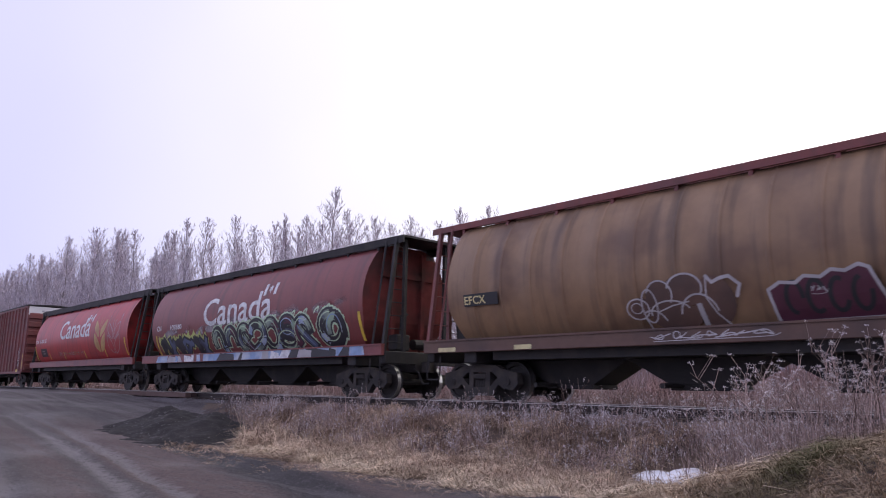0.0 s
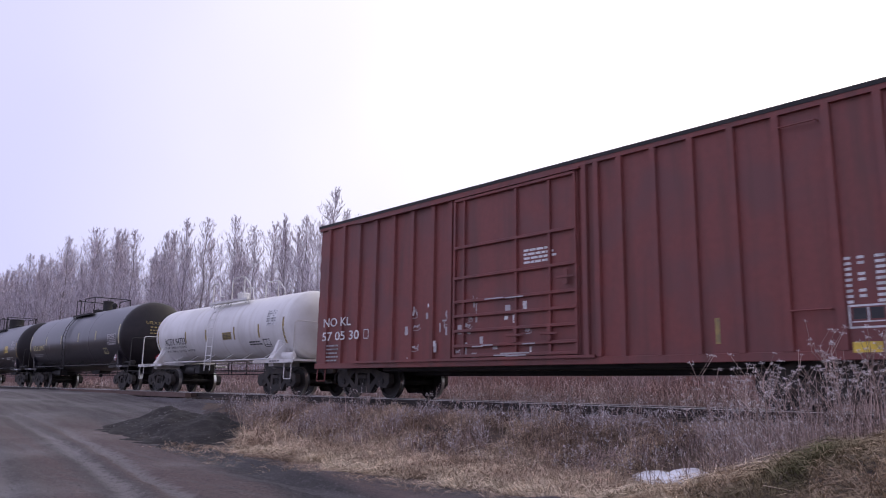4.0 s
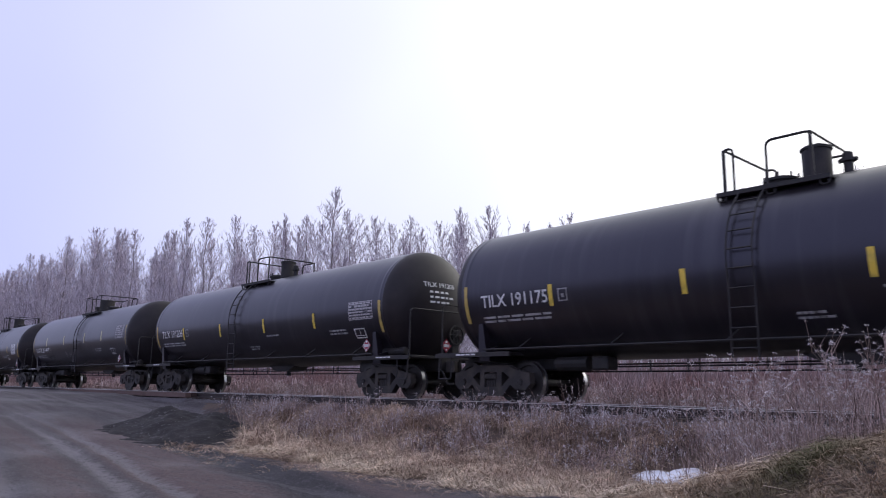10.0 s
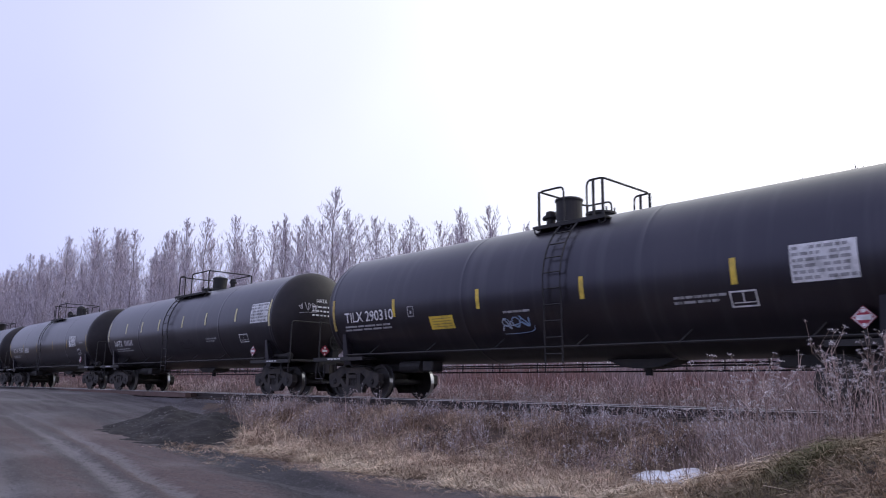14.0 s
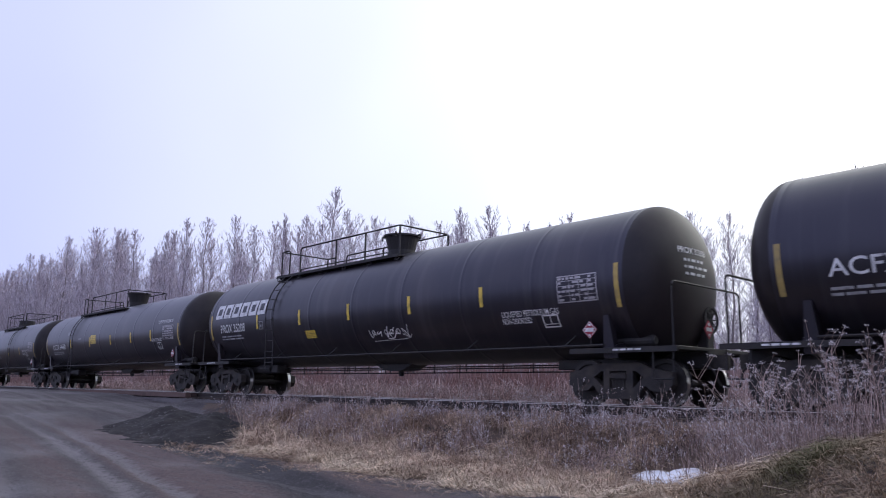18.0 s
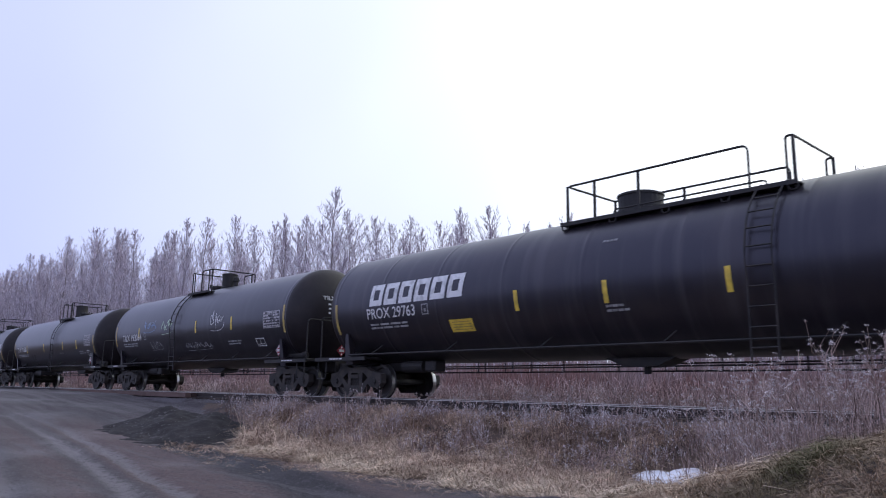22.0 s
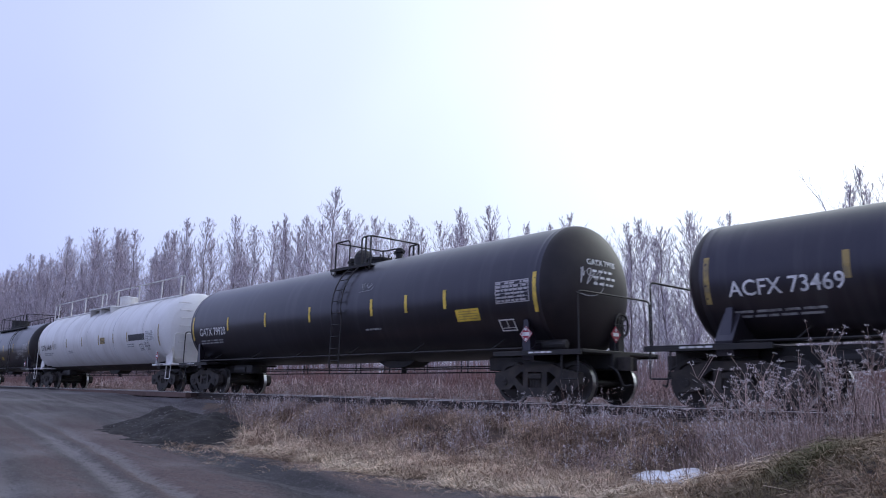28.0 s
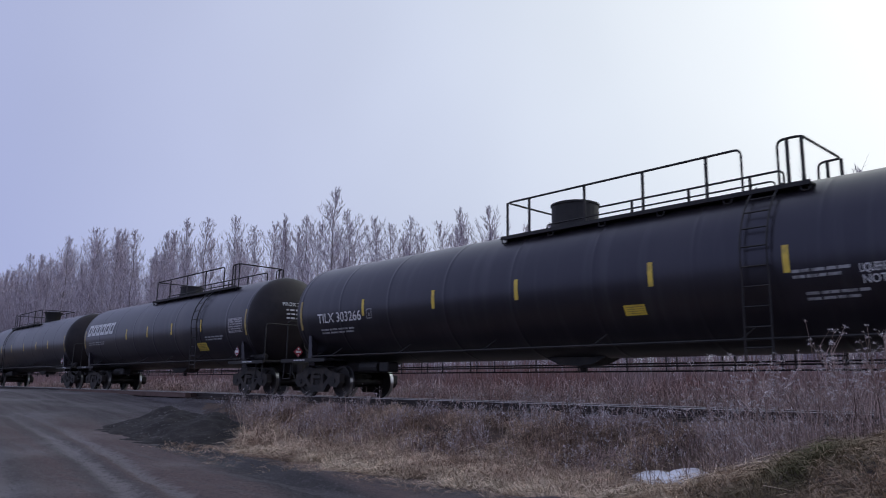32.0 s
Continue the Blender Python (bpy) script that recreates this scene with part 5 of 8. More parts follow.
# ---- boxcar ----
def boxcar(label, u0, u1):
    half, mid = (u1 - u0) / 2, (u0 + u1) / 2
    car = thing("boxcar", label, "boxcar")
    CARS.append((car, mid))
    lo, hi, w = 0.90, 5.00, 1.50
    bm = bmesh.new()
    box(bm, -half, half, -w, w, lo, hi, 0.02)
    part("body", bm, BOXRED, car)
    for q in (-1, 1):
        bm = bmesh.new()
        box(bm, -half, half, *sorted((q * w, q * (w + 0.06))), lo - 0.10, lo + 0.05, 0.01)
        part("side_sill", bm, BOXRED, car)
        bm = bmesh.new()
        box(bm, -half, half, *sorted((q * w, q * (w + 0.07))), hi - 0.09, hi + 0.03)
        part("top_chord", bm, BOXRED, car)
        for x in (-7.45, -6.7, -5.95, -5.18, -4.40, -3.62, -2.82, -2.17, 1.84, 2.14, 2.70, 3.46, 4.24, 5.02, 5.81, 6.62, 7.38):
            bm = bmesh.new()
            prism(bm, [(x - 0.075, 0), (x - 0.06, 0.075), (x + 0.06, 0.075), (x + 0.075, 0)], lo + 0.05, hi - 0.09, "x")
            for v in bm.verts:
                v.co = Vector((v.co.y, q * (w + v.co.z), v.co.x))
            bmesh.ops.recalc_face_normals(bm, faces=bm.faces[:])
            part("side_post", bm, BOXRED, car)
    # sliding plug door with its bars and tracks
    d0, d1 = -2.02, 1.67
    bm = bmesh.new()
    box(bm, d0, d1, -w - 0.045, -w, lo + 0.10, hi - 0.14, 0.015)
    door = part("door", bm, BOXRED, car, "closed ribbed sliding door")
    for z in (4.80, 3.62, 2.88, 2.31, 1.97, 1.62, 1.27, 1.04):
        bm = bmesh.new()
        box(bm, d0 + 0.03, d1 - 0.03, -w - 0.12, -w - 0.045, z - 0.035, z + 0.035, 0.01)
        part("door_rib", bm, BOXRED, door)
    for x in (d0 + 0.04, -1.66, -0.01, 0.94, d1 - 0.04):
        bm = bmesh.new()
        box(bm, x - 0.03, x + 0.03, -w - 0.11, -w - 0.045, lo + 0.12, hi - 0.2)
        part("lock_bar", bm, BOXRED, door)
    for x, z in ((-0.01, 1.45), (0.94, 1.45), (1.4, 2.6)):
        bm = bmesh.new()
        box(bm, x - 0.05, x + 0.05, -w - 0.15, -w - 0.11, z - 0.16, z + 0.16, 0.01)
        box(bm, x - 0.22, x + 0.22, -w - 0.17, -w - 0.145, z - 0.025, z + 0.025, 0.006)
        part("door_handle", bm, BOXRED, door)
    bm = bmesh.new()
    box(bm, d0 - 4.0, d1 + 0.4, -w - 0.13, -w - 0.05, lo + 0.03, lo + 0.09)
    box(bm, d0 - 4.0, d1 + 0.1, -w - 0.13, -w - 0.05, hi - 0.15, hi - 0.10)
    part("door_track", bm, BOXRED, car)
    for z in (4.67, 1.59):
        bm = bmesh.new()
        tube(bm, [(5.88, -w - 0.02, z), (5.88, -w - 0.10, z), (6.48, -w - 0.10, z), (6.48, -w - 0.02, z)], 0.016, 5)
        part("grab_iron", bm, BOXRED, car)
    # corrugated ends with the white top band
    for s in (-1, 1):
        for k in range(7):
            z = lo + 0.30 + 0.53 * k
            bm = bmesh.new()
            prism(bm, [(z - 0.20, 0), (z - 0.13, 0.13), (z + 0.13, 0.13), (z + 0.20, 0)], -w + 0.08, w - 0.12, "x")
            for v in bm.verts:
                v.co = Vector((s * (half + v.co.z), v.co.x, v.co.y))
            bmesh.ops.recalc_face_normals(bm, faces=bm.faces[:])
            part("end_rib", bm, BOXRED, car)
        bm = bmesh.new()
        box(bm, *sorted((s * half, s * (half + 0.012))), -w + 0.02, w - 0.02, hi - 0.54, hi - 0.01)
        b = part("height_band", bm, WHITE_TANK, car, "white band on the upper end")
        bm = bmesh.new()
        rng = random.Random(3)
        y = -0.75
        while y < 0.6:
            d = rng.uniform(0.15, 0.4)
            box(bm, *sorted((s * (half + 0.012), s * (half + 0.016))), y, y + d - 0.05, hi - 0.32, hi - 0.24)
            y += d
        part("band_print", bm, GREYMARK, b)
        for y0, z0, n in ((-0.35, 4.05, 3), (-0.35, 3.6, 3), (-0.35, 3.0, 2), (-0.35, 2.1, 2)):
            bm = bmesh.new()
            for i in range(n):
                box(bm, *sorted((s * (half + 0.13), s * (half + 0.134))), y0 + 0.05 * i, y0 + 0.6 - 0.04 * i, z0 - 0.07 * i, z0 - 0.07 * i + 0.03)
            part("stencil", bm, GREYMARK, car)
        ladder(car, BOXRED, 0, [(0, 1.0), (0, 2.7)], 0.45, 0.36, 0.016, "end_ladder").matrix_basis = pose(s * (half + 0.16), -1.15, 0, 0, 0, 90)
        truck(car, s * (half - 1.75))
        bm = bmesh.new()
        tube(bm, rounded([(s * (half - 0.1), -1.5, 0.84), (s * (half - 0.1), -1.52, 0.45), (s * (half - 0.5), -1.52, 0.45), (s * (half - 0.5), -1.5, 0.84)], 0.05), 0.018)
        part("sill_step", bm, BOXRED, car)
    bm = bmesh.new()
    prism(bm, [(-w - 0.08, hi), (0, hi + 0.06), (w + 0.08, hi), (w + 0.08, hi + 0.08), (0, hi + 0.15), (-w - 0.08, hi + 0.08)], -half - 0.05, half + 0.05)
    k = -half + 0.6
    while k < half:
        prism(bm, [(-w, hi + 0.08), (0, hi + 0.15), (w, hi + 0.08), (w, hi + 0.11), (0, hi + 0.18), (-w, hi + 0.11)], k - 0.03, k + 0.03)
        k += 1.2
    part("roof", bm, FRAME, car)
    bm = bmesh.new()
    box(bm, -half - 0.5, half + 0.5, -0.3, 0.3, 0.62, 0.98, 0.02)
    box(bm, -half + 2.8, half - 2.8, -1.2, 1.2, 0.72, 0.86, 0.02)
    for s in (-1, 1):
        box(bm, s * (half - 1.75) - 0.2, s * (half - 1.75) + 0.2, -1.4, 1.4, 0.80, 1.0, 0.02)
    part("underframe", bm, FRAME, car)
    ends(car, half + 0.5)
    f = Flat(-w)
    rng = random.Random(8)
    words("NO KL", 0.24, WHITE, car, f, -half + 1.10, 2.12, 1.35, 0.012, 0.08)
    words("57 05 30", 0.24, WHITE, car, f, -half + 1.28, 1.72, 1.8, 0.012, 0.08)
    paint("stencil_square", frame_polys(0.22, 0.26, 0.025), WHITE, car, f, -half + 2.5, 1.72, 0.08)
    paint("stencil", bar_lines(rng, 0.8, 5, 0.045, 0.06), GREYMARK, car, f, -half + 0.85, 1.45, 0.055)
    paint("stencil", [rect(dx, -0.085 * i, w_, 0.045) for i in range(9) for dx, w_ in ((-0.24, 0.10), (-0.05, 0.10), (0.22, 0.14)) if i % 3 != 2 or dx != -0.05], WHITE, car, f, 6.98, 2.36, 0.004)
    consolidated(car, f, 6.98, 1.455, 0.56, 0.36)
    tagged(paint("stencil_fill", [rect(-0.12, 0.04, 0.19, 0.17), rect(0.12, 0.04, 0.19, 0.17)], DARKMARK, car, f, 6.98, 1.46, 0.003), kind="stuff")
    paint("reflective_strip", [rect(0, 0, 0.11, 0.92)], YELLOW, car, f, 7.78, 1.55, 0.006)
    paint("reflective_strip", [rect(0, 0, 0.09, 0.45)], OCHRE, car, f, 4.58, 1.34, 0.006)
    paint("notice_panel", [rect(0, 0, 0.41, 0.16)], YELLOW, car, f, 6.95, 0.99, 0.066)
    tagged(paint("stencil", bar_lines(rng, 0.8, 4, 0.05, 0.04), WHITE, door, f, 0.58, 3.30, 0.05), kind="stuff")
    for k in range(34):
        x, z = rng.gauss(-1.7, 1.1), 0.95 + 1.5 * rng.random() ** 1.3
        if k % 4 == 0:
            paint("paint_scuff", scrawl(rng, rng.uniform(0.1, 0.35), rng.uniform(0.15, 0.5), 2, 0.022), FOG, car, f, x, z, 0.052)
        else:
            paint("paint_scuff", [rect(0, 0, rng.uniform(0.03, 0.16), rng.uniform(0.03, 0.22))], FOG if k % 3 else WHITE, car, f, x, z, 0.052)
    for k in range(9):
        paint("rust_scrape", [rect(0, 0, rng.uniform(0.3, 0.9), 0.03)], FOG, door, f, rng.uniform(-1.3, 1.0), rng.choice((2.31, 1.27, 1.04)) + rng.uniform(-0.03, 0.03), 0.124)
    return car


# ---- the cars in their order ----
def wheat(w, h, solid):
    polys = []
    a, b = w / 2, h / 2
    for s in (-1, 1):
        leaves = ([(0.97, 0.78), (0.55, 0.55), (0.20, 0.30), (0.08, 0.02), (0.12, -0.22), (0.45, -0.06), (0.8, 0.14), (0.98, 0.34)],
                  [(0.98, 0.10), (0.6, -0.08), (0.22, -0.34), (0.09, -0.60), (0.05, -1.0), (0.35, -0.90), (0.70, -0.76), (0.94, -0.46)])
        for k, leaf in enumerate(leaves):
            leaf = soften([(x * a * s, y * b) for x, y in leaf], True)
            if solid:
                polys.append(leaf[::-1] if s > 0 else leaf)
            else:
                polys += ribbon(leaf + leaf[:1], 0.03)
        polys += ribbon([(0.97 * a * s, 0.80 * b), (0.94 * a * s, 0.95 * b), (1.0 * a * s, 1.12 * b)], 0.03)
        polys += ribbon([(0.16 * a * s, 0.05 * b), (0.12 * a * s, 0.45 * b), (0.22 * a * s, 0.85 * b)], 0.03)
    return polys


def maple_flag(w, h):
    leaf = [(0, 0.42), (0.12, 0.2), (0.3, 0.25), (0.22, 0.0), (0.34, -0.12), (0.06, -0.2), (0.04, -0.42), (-0.04, -0.42), (-0.06, -0.2), (-0.34, -0.12), (-0.22, 0.0), (-0.3, 0.25), (-0.12, 0.2)]
    return [rect(-w * 0.38, 0, w * 0.2, h), rect(w * 0.38, 0, w * 0.2, h), [(p * h * 0.9, q * h * 0.9) for p, q in leaf][::-1]]


def arc(cx, cy, rx, ry, a0=0.0, a1=360.0, n=16):
    return [(cx + rx * math.cos(radians(a0 + (a1 - a0) * k / n)), cy + ry * math.sin(radians(a0 + (a1 - a0) * k / n))) for k in range(n + 1)]


def throw_up(car, side):
    """Two runs of sprayed swollen shapes, unreadable: haze, dark bodies, bright ragged edges and coloured fills."""
    rng = random.Random(12)
    # the first run: grey angular strokes, crowded, with a ragged lime edge
    for i in range(6):
        cx = -6.0 + 0.68 * i
        q = soften([(rng.uniform(-0.5, 0.5), v) for v in (-0.42, rng.uniform(0.1, 0.36), rng.uniform(-0.3, 0.0), rng.uniform(0.2, 0.4), -0.42)], times=1)
        ragged = [(x + rng.uniform(-0.06, 0.06), y + rng.uniform(-0.03, 0.06)) for x, y in q]
        up = 0.0005 * i
        paint("graffiti_edge", ribbon(ragged, 0.40), LIME, car, side, cx, 1.82, 0.0100 + up)
        paint("graffiti_outline", ribbon(q, 0.33), INK, car, side, cx, 1.82, 0.0140 + up)
        paint("graffiti_letter", ribbon([(x, y - 0.02) for x, y in q], 0.17), (FAINT, SLATEB)[i % 2], car, side, cx, 1.82, 0.0180 + up)
    for k in range(10):
        x, d = -6.6 + 0.46 * k + rng.uniform(-0.1, 0.1), rng.uniform(0.10, 0.24)
        paint("graffiti_spike", [[(-0.16, -0.1), (0.16, -0.1), (rng.uniform(-0.1, 0.2), d)]], LIME, car, side, x, 2.18 + rng.uniform(-0.12, 0.04), 0.0095, "ragged lime spike")
    # the second run: rounded shapes in black with mint edges, streaked in blue, mint and plum, the last one swelling above the rest
    forms = ([arc(-0.05, -0.02, 0.34, 0.40, 200, -30), [(0.25, -0.1), (0.34, -0.5)]], [arc(0.0, -0.05, 0.36, 0.42, 190, -10)], [arc(0.05, 0.0, 0.42, 0.40, 250, 20), [(0.0, 0.05), (0.42, -0.45)]],
             [arc(0.0, 0.14, 0.46, 0.34, 170, -80), [(-0.5, -0.48), (0.1, -0.25)]], [arc(0.0, 0.02, 0.42, 0.46, 120, -150)], [arc(0.0, -0.2, 0.5, 0.30, 160, -200), arc(0.1, 0.22, 0.36, 0.26, 0, 300)],
             [arc(0.0, -0.02, 0.40, 0.44, 220, 10), [(-0.2, 0.2), (0.5, -0.46)]], [arc(0.0, 0.0, 0.52, 0.44, 330, 80), arc(0.22, -0.05, 0.36, 0.40, 190, -20)])
    fills = (SKYB, INK, PLUM, SAGE, SLATEB, MINT, INK)
    for i, strokes in enumerate(forms):
        cx, rise, up = (-1.35 + 0.93 * i, 0.010 * i, 0.0006 * (i % 4)) if i < 7 else (5.75, 0.14, 0.0)
        for k, q in enumerate(strokes):
            q = soften(q) if len(q) < 10 else q
            lift = 0.0100 + up + 0.0004 * k
            paint("graffiti_edge", ribbon([(x + rng.uniform(-0.02, 0.02), y + rng.uniform(-0.02, 0.02)) for x, y in q], 0.46), PALEMINT, car, side, cx, 1.84 + rise, lift)
            paint("graffiti_outline", ribbon(q, 0.37), INK, car, side, cx, 1.84 + rise, lift + 0.004)
            for m in range(0, len(q) - 2, 3):
                paint("graffiti_fill", ribbon(q[m:m + 4], 0.23), fills[rng.randrange(7)], car, side, cx, 1.84 + rise, lift + 0.0065 + 0.0003 * (m % 2))
            paint("graffiti_shine", ribbon([(x - 0.06, y + 0.05) for x, y in q], 0.035), (PALEMINT, SKYB)[k], car, side, cx, 1.84 + rise, lift + 0.0085)
    for k in range(13):
        x, a = -1.8 + 0.60 * k + rng.uniform(-0.15, 0.15), rng.uniform(0.2, 1.2)
        paint("graffiti_spike", ribbon(soften([(0, 0), (0.12 * math.cos(a), 0.12), (0.30, 0.15 + 0.08 * math.sin(a)), (0.2, 0.06)]), 0.05), PALEMINT, car, side, x, 2.24 + 0.02 * k, 0.0095)
    for x, z, w in ((-0.9, 2.50, 1.9), (1.2, 2.56, 2.0), (3.0, 2.60, 1.8), (5.7, 2.72, 1.5), (-4.9, 2.36, 2.4), (-2.4, 2.32, 1.4)):
        for k in range(3):
            paint("graffiti_haze", ribbon(soften([(-w / 2, -0.16), (-w / 5, 0.05), (w / 4, 0.0), (w / 2, 0.12)]), 0.22 - 0.07 * k), HAZE, car, side, x + 0.1 * k, z - 0.05 * k, 0.0070 + 0.0004 * k)


def build_train():
    # hoppers
    car, side, half = hopper_car("tan ribbed grain hopper car with graffiti", -13.9, 2.6, TAN, BOXRED, ribs=16)
    paint("name_patch", [rect(0, 0, 1.10, 0.28)], INK, car, side, -6.25, 2.33, 0.045)
    words("EFCX", 0.18, CREAM, car, side, -6.42, 2.33, 0.68, 0.012, 0.055)
    # bubble figures in thin pale outlines over dulled patches, and a dark plum block
    def loop(cx, cy, rx, ry, a0=0.0, a1=6.4, n=18):
        return [(cx + rx * math.cos(a0 + (a1 - a0) * k / n), cy + ry * math.sin(a0 + (a1 - a0) * k / n)) for k in range(n + 1)]

    shade = [loop(-1.05, -0.02, 0.26, 0.22), loop(-0.62, 0.16, 0.30, 0.34), loop(-0.15, 0.26, 0.38, 0.30), loop(-0.35, -0.22, 0.52, 0.26), loop(0.42, 0.02, 0.40, 0.46)]
    for q in shade:
        paint("graffiti_body", [q[:-1]], SILLBROWN, car, side, -1.05, 1.86, 0.040 + 0.0006 * shade.index(q), "dulled sprayed patch")
    for q, t in ((loop(-1.12, -0.02, 0.24, 0.20), 0.03), (loop(-1.14, 0.0, 0.12, 0.10), 0.02), (loop(-0.86, 0.02, 0.16, 0.32), 0.03), (loop(-0.62, 0.22, 0.26, 0.26, 2.9, -0.6), 0.03),
                 (loop(-0.10, 0.30, 0.34, 0.26, 3.0, -0.5), 0.035), (loop(-0.45, -0.12, 0.40, 0.22, 3.3, 0.3), 0.03), (loop(0.12, -0.22, 0.36, 0.40, 3.0, 0.2), 0.035),
                 (loop(-0.85, -0.40, 0.30, 0.34, 2.0, 0.4), 0.03), ([(-1.0, -0.2), (-0.92, -0.42), (-0.82, -0.5)], 0.03), ([(0.34, 0.48), (0.44, 0.36), (0.60, 0.42), (0.76, 0.44), (0.94, 0.28), (0.86, 0.08)], 0.06),
                 ([(0.34, 0.48), (0.30, 0.1), (0.44, -0.2), (0.66, -0.46)], 0.03), ([(0.14, -0.02), (0.20, -0.46)], 0.10), ([(-0.7, -0.1), (-0.40, 0.0), (-0.05, 0.06)], 0.025)):
        paint("graffiti_outline", ribbon(q, t), FOG, car, side, -1.05, 1.86, 0.048)
    block = [(-0.82, -0.42), (-0.90, 0.16), (-0.70, 0.27), (-0.45, 0.24), (-0.30, 0.34), (-0.05, 0.30), (0.12, 0.40), (0.32, 0.36), (0.52, 0.44), (0.66, 0.38), (0.95, -0.40)]
    paint("graffiti_body", [block], PLUM, car, side, 1.25, 1.84, 0.042, "dark plum sprayed block")
    paint("graffiti_edge", ribbon(block + block[:1], 0.055), FOG, car, side, 1.25, 1.84, 0.048)
    for k in range(4):
        paint("graffiti_letter", ribbon(loop(-0.5 + 0.34 * k, 0.0, 0.13, 0.26, 0.6 * k, 0.6 * k + 4.6), 0.07), INK, car, side, 1.25, 1.84, 0.047)
    paint("graffiti_tag", scrawl(random.Random(9), 2.2, 0.2, 7, 0.022), FOG, car, Flat(-1.55), -0.7, 1.28, 0.006)
    paint("graffiti_tag", scrawl(random.Random(10), 0.24, 0.18, 2, 0.018), FOG, car, side, 1.15, 1.95, 0.052)
    for x, w in ((-5.0, 0.5), (-7.4, 0.6)):
        paint("reflective_strip", [rect(0, 0, w, 0.10)], PALE, car, Flat(-1.55), x, 1.20, 0.006)

    car, side, half = hopper_car("faded maroon grain hopper car with a country name and bright graffiti", -32.1, -15.6, MAROON, FRAME, lift=0.06)
    words("CN", 0.20, WHITE, car, side, -6.62, 2.53, 0.40, 0.018)
    words("109580", 0.185, WHITE, car, side, -4.97, 2.53, 1.05, 0.014)
    words("Canada", 0.98, WHITE, car, side, -0.05, 2.94, 5.0, 0.012, label="large white country name")
    paint("flag", maple_flag(0.85, 0.42), WHITE, car, side, 2.15, 3.44)
    throw_up(car, side)
    paint("graffiti_block", [rect(0, 0, 8.3, 0.25)], SKYB, car, Flat(-1.55), 2.5, 1.275, 0.003)
    rng = random.Random(5)
    for k in range(26):
        x = -6.6 + 0.54 * k
        a, b, c = rng.uniform(-0.2, 0.2), rng.uniform(0.1, 0.75), rng.uniform(-0.09, 0.06)
        paint("graffiti_block", [[(-0.1, -0.12), (b, -0.12), (b + a, 0.13 + c), (a, 0.13)]], (WHITE, SKYB, INK, FOG, WHITE, SKYB)[rng.randrange(6)], car, Flat(-1.55), x, 1.27, 0.006 + 0.001 * (k % 3))
    for x, z in ((-6.95, 1.85), (7.19, 1.95)):
        paint("reflective_strip", [rect(0, 0, 0.12, 0.85)], YELLOW, car, side, x, z)

    car, side, half = hopper_car("bright red grain hopper car with a country name and wheat emblem", -49.6, -33.2, RED, FRAME, lift=0.12)
    words("CN", 0.20, WHITE, car, side, -7.0, 2.60, 0.48, 0.018)
    words("110125", 0.20, WHITE, car, side, -5.74, 2.62, 1.22, 0.018)
    words("Canada", 0.98, WHITE, car, side, -0.26, 3.10, 4.95, 0.012, label="large white country name")
    paint("flag", maple_flag(0.85, 0.42), WHITE, car, side, 1.86, 3.52)
    paint("wheat_emblem", wheat(1.62, 1.90, True), GOLD, car, side, 3.70, 2.66, 0.009, "gold wheat emblem")
    paint("wheat_emblem", wheat(1.6, 1.75, False), FOG, car, side, 5.56, 2.50, 0.009, "outlined wheat emblem")
    patch = paint("painted_out_panel", [rect(0, 0, 1.15, 0.48)], INK, car, side, -5.75, 1.97, 0.008, "dark painted-over data patch")
    paint("panel_print", [rect(-0.1, 0.08, 0.5, 0.05), rect(0.0, -0.06, 0.5, 0.05)], GREYMARK, patch, side, -5.75, 1.97, 0.014)
    for x in (-4.81, -2.2, 1.19, 4.2):
        paint("reflective_strip", [rect(0, 0, 0.10, 0.42)], YELLOW, car, side, x, 1.73)
    for x in (-7.35, 6.95):
        paint("reflective_strip", [rect(0, 0, 0.12, 0.85)], YELLOW, car, side, x, 1.95)
    for k in range(5):
        paint("paint_scuff", scrawl(rng, 1.1, 0.22, 5, 0.016), OCHRE if k % 2 else GREYMARK, car, side, -2.4 + 0.75 * k, 1.85, 0.008)

    boxcar("oxide red ribbed boxcar with white top bands on its ends", -67.44, -51.52)

    # tank cars
    car, side, half = tank_car("white tank car with black lettering and a stained side ladder", -80.4, -69.9, 1.15, 2.33, WHITE_TANK, PIPE_W, 0.0, (-1.05, 1.95), "acid",
                               (0.1, 0.24, 0.35), stripes=(-2.39, -0.58, 1.70, 3.48), stripe_z=2.14, stripe_mat=OCHRE)
    mark_up(car, side, half, "ACFX 94733", "mark -3.45 2.01 2.0;small -3.52 1.79 2.1;small -3.2 1.64 2.7;yellow 1.13 2.06 0.70 0.27;print 3.08 1.75 0.86;data 4.31 2.56 0.64 0.55;frame 3.87 1.73 0.45", DARKMARK, DARKMARK, 1,
            phrases=("LD LMT  204000 LB  92550 KG", "LT WT  59000 LB  26750 KG   NEW 7-92"))

    car, side, half = tank_car("black tank car with pale yellow lettering and strips", -98.55, -83.65, r=1.59, lad=-0.55, deck=(-1.55, 1.55), guards=((-1.47, -0.81), (1.42, -0.19)), valve=((1.74, 0.12, 0.36),), hatch=(-0.9, -0.17), bonnet=(0.72, 0.25, 0.56), seams=(-4.4, 3.1), stripes=(-4.12, -1.36, 1.54, 4.16), stripe_z=2.59, stripe_mat=PALE)
    mark_up(car, side, half, "UTLX 209917", "mark -5.55 2.25 2.2;square -3.53 2.23;print -5.83 1.85 1.6;data 6.4 2.32 1.1 0.5;frame 5.40 1.82 0.5;placard 6.55 1.48", CREAM, None, 2)
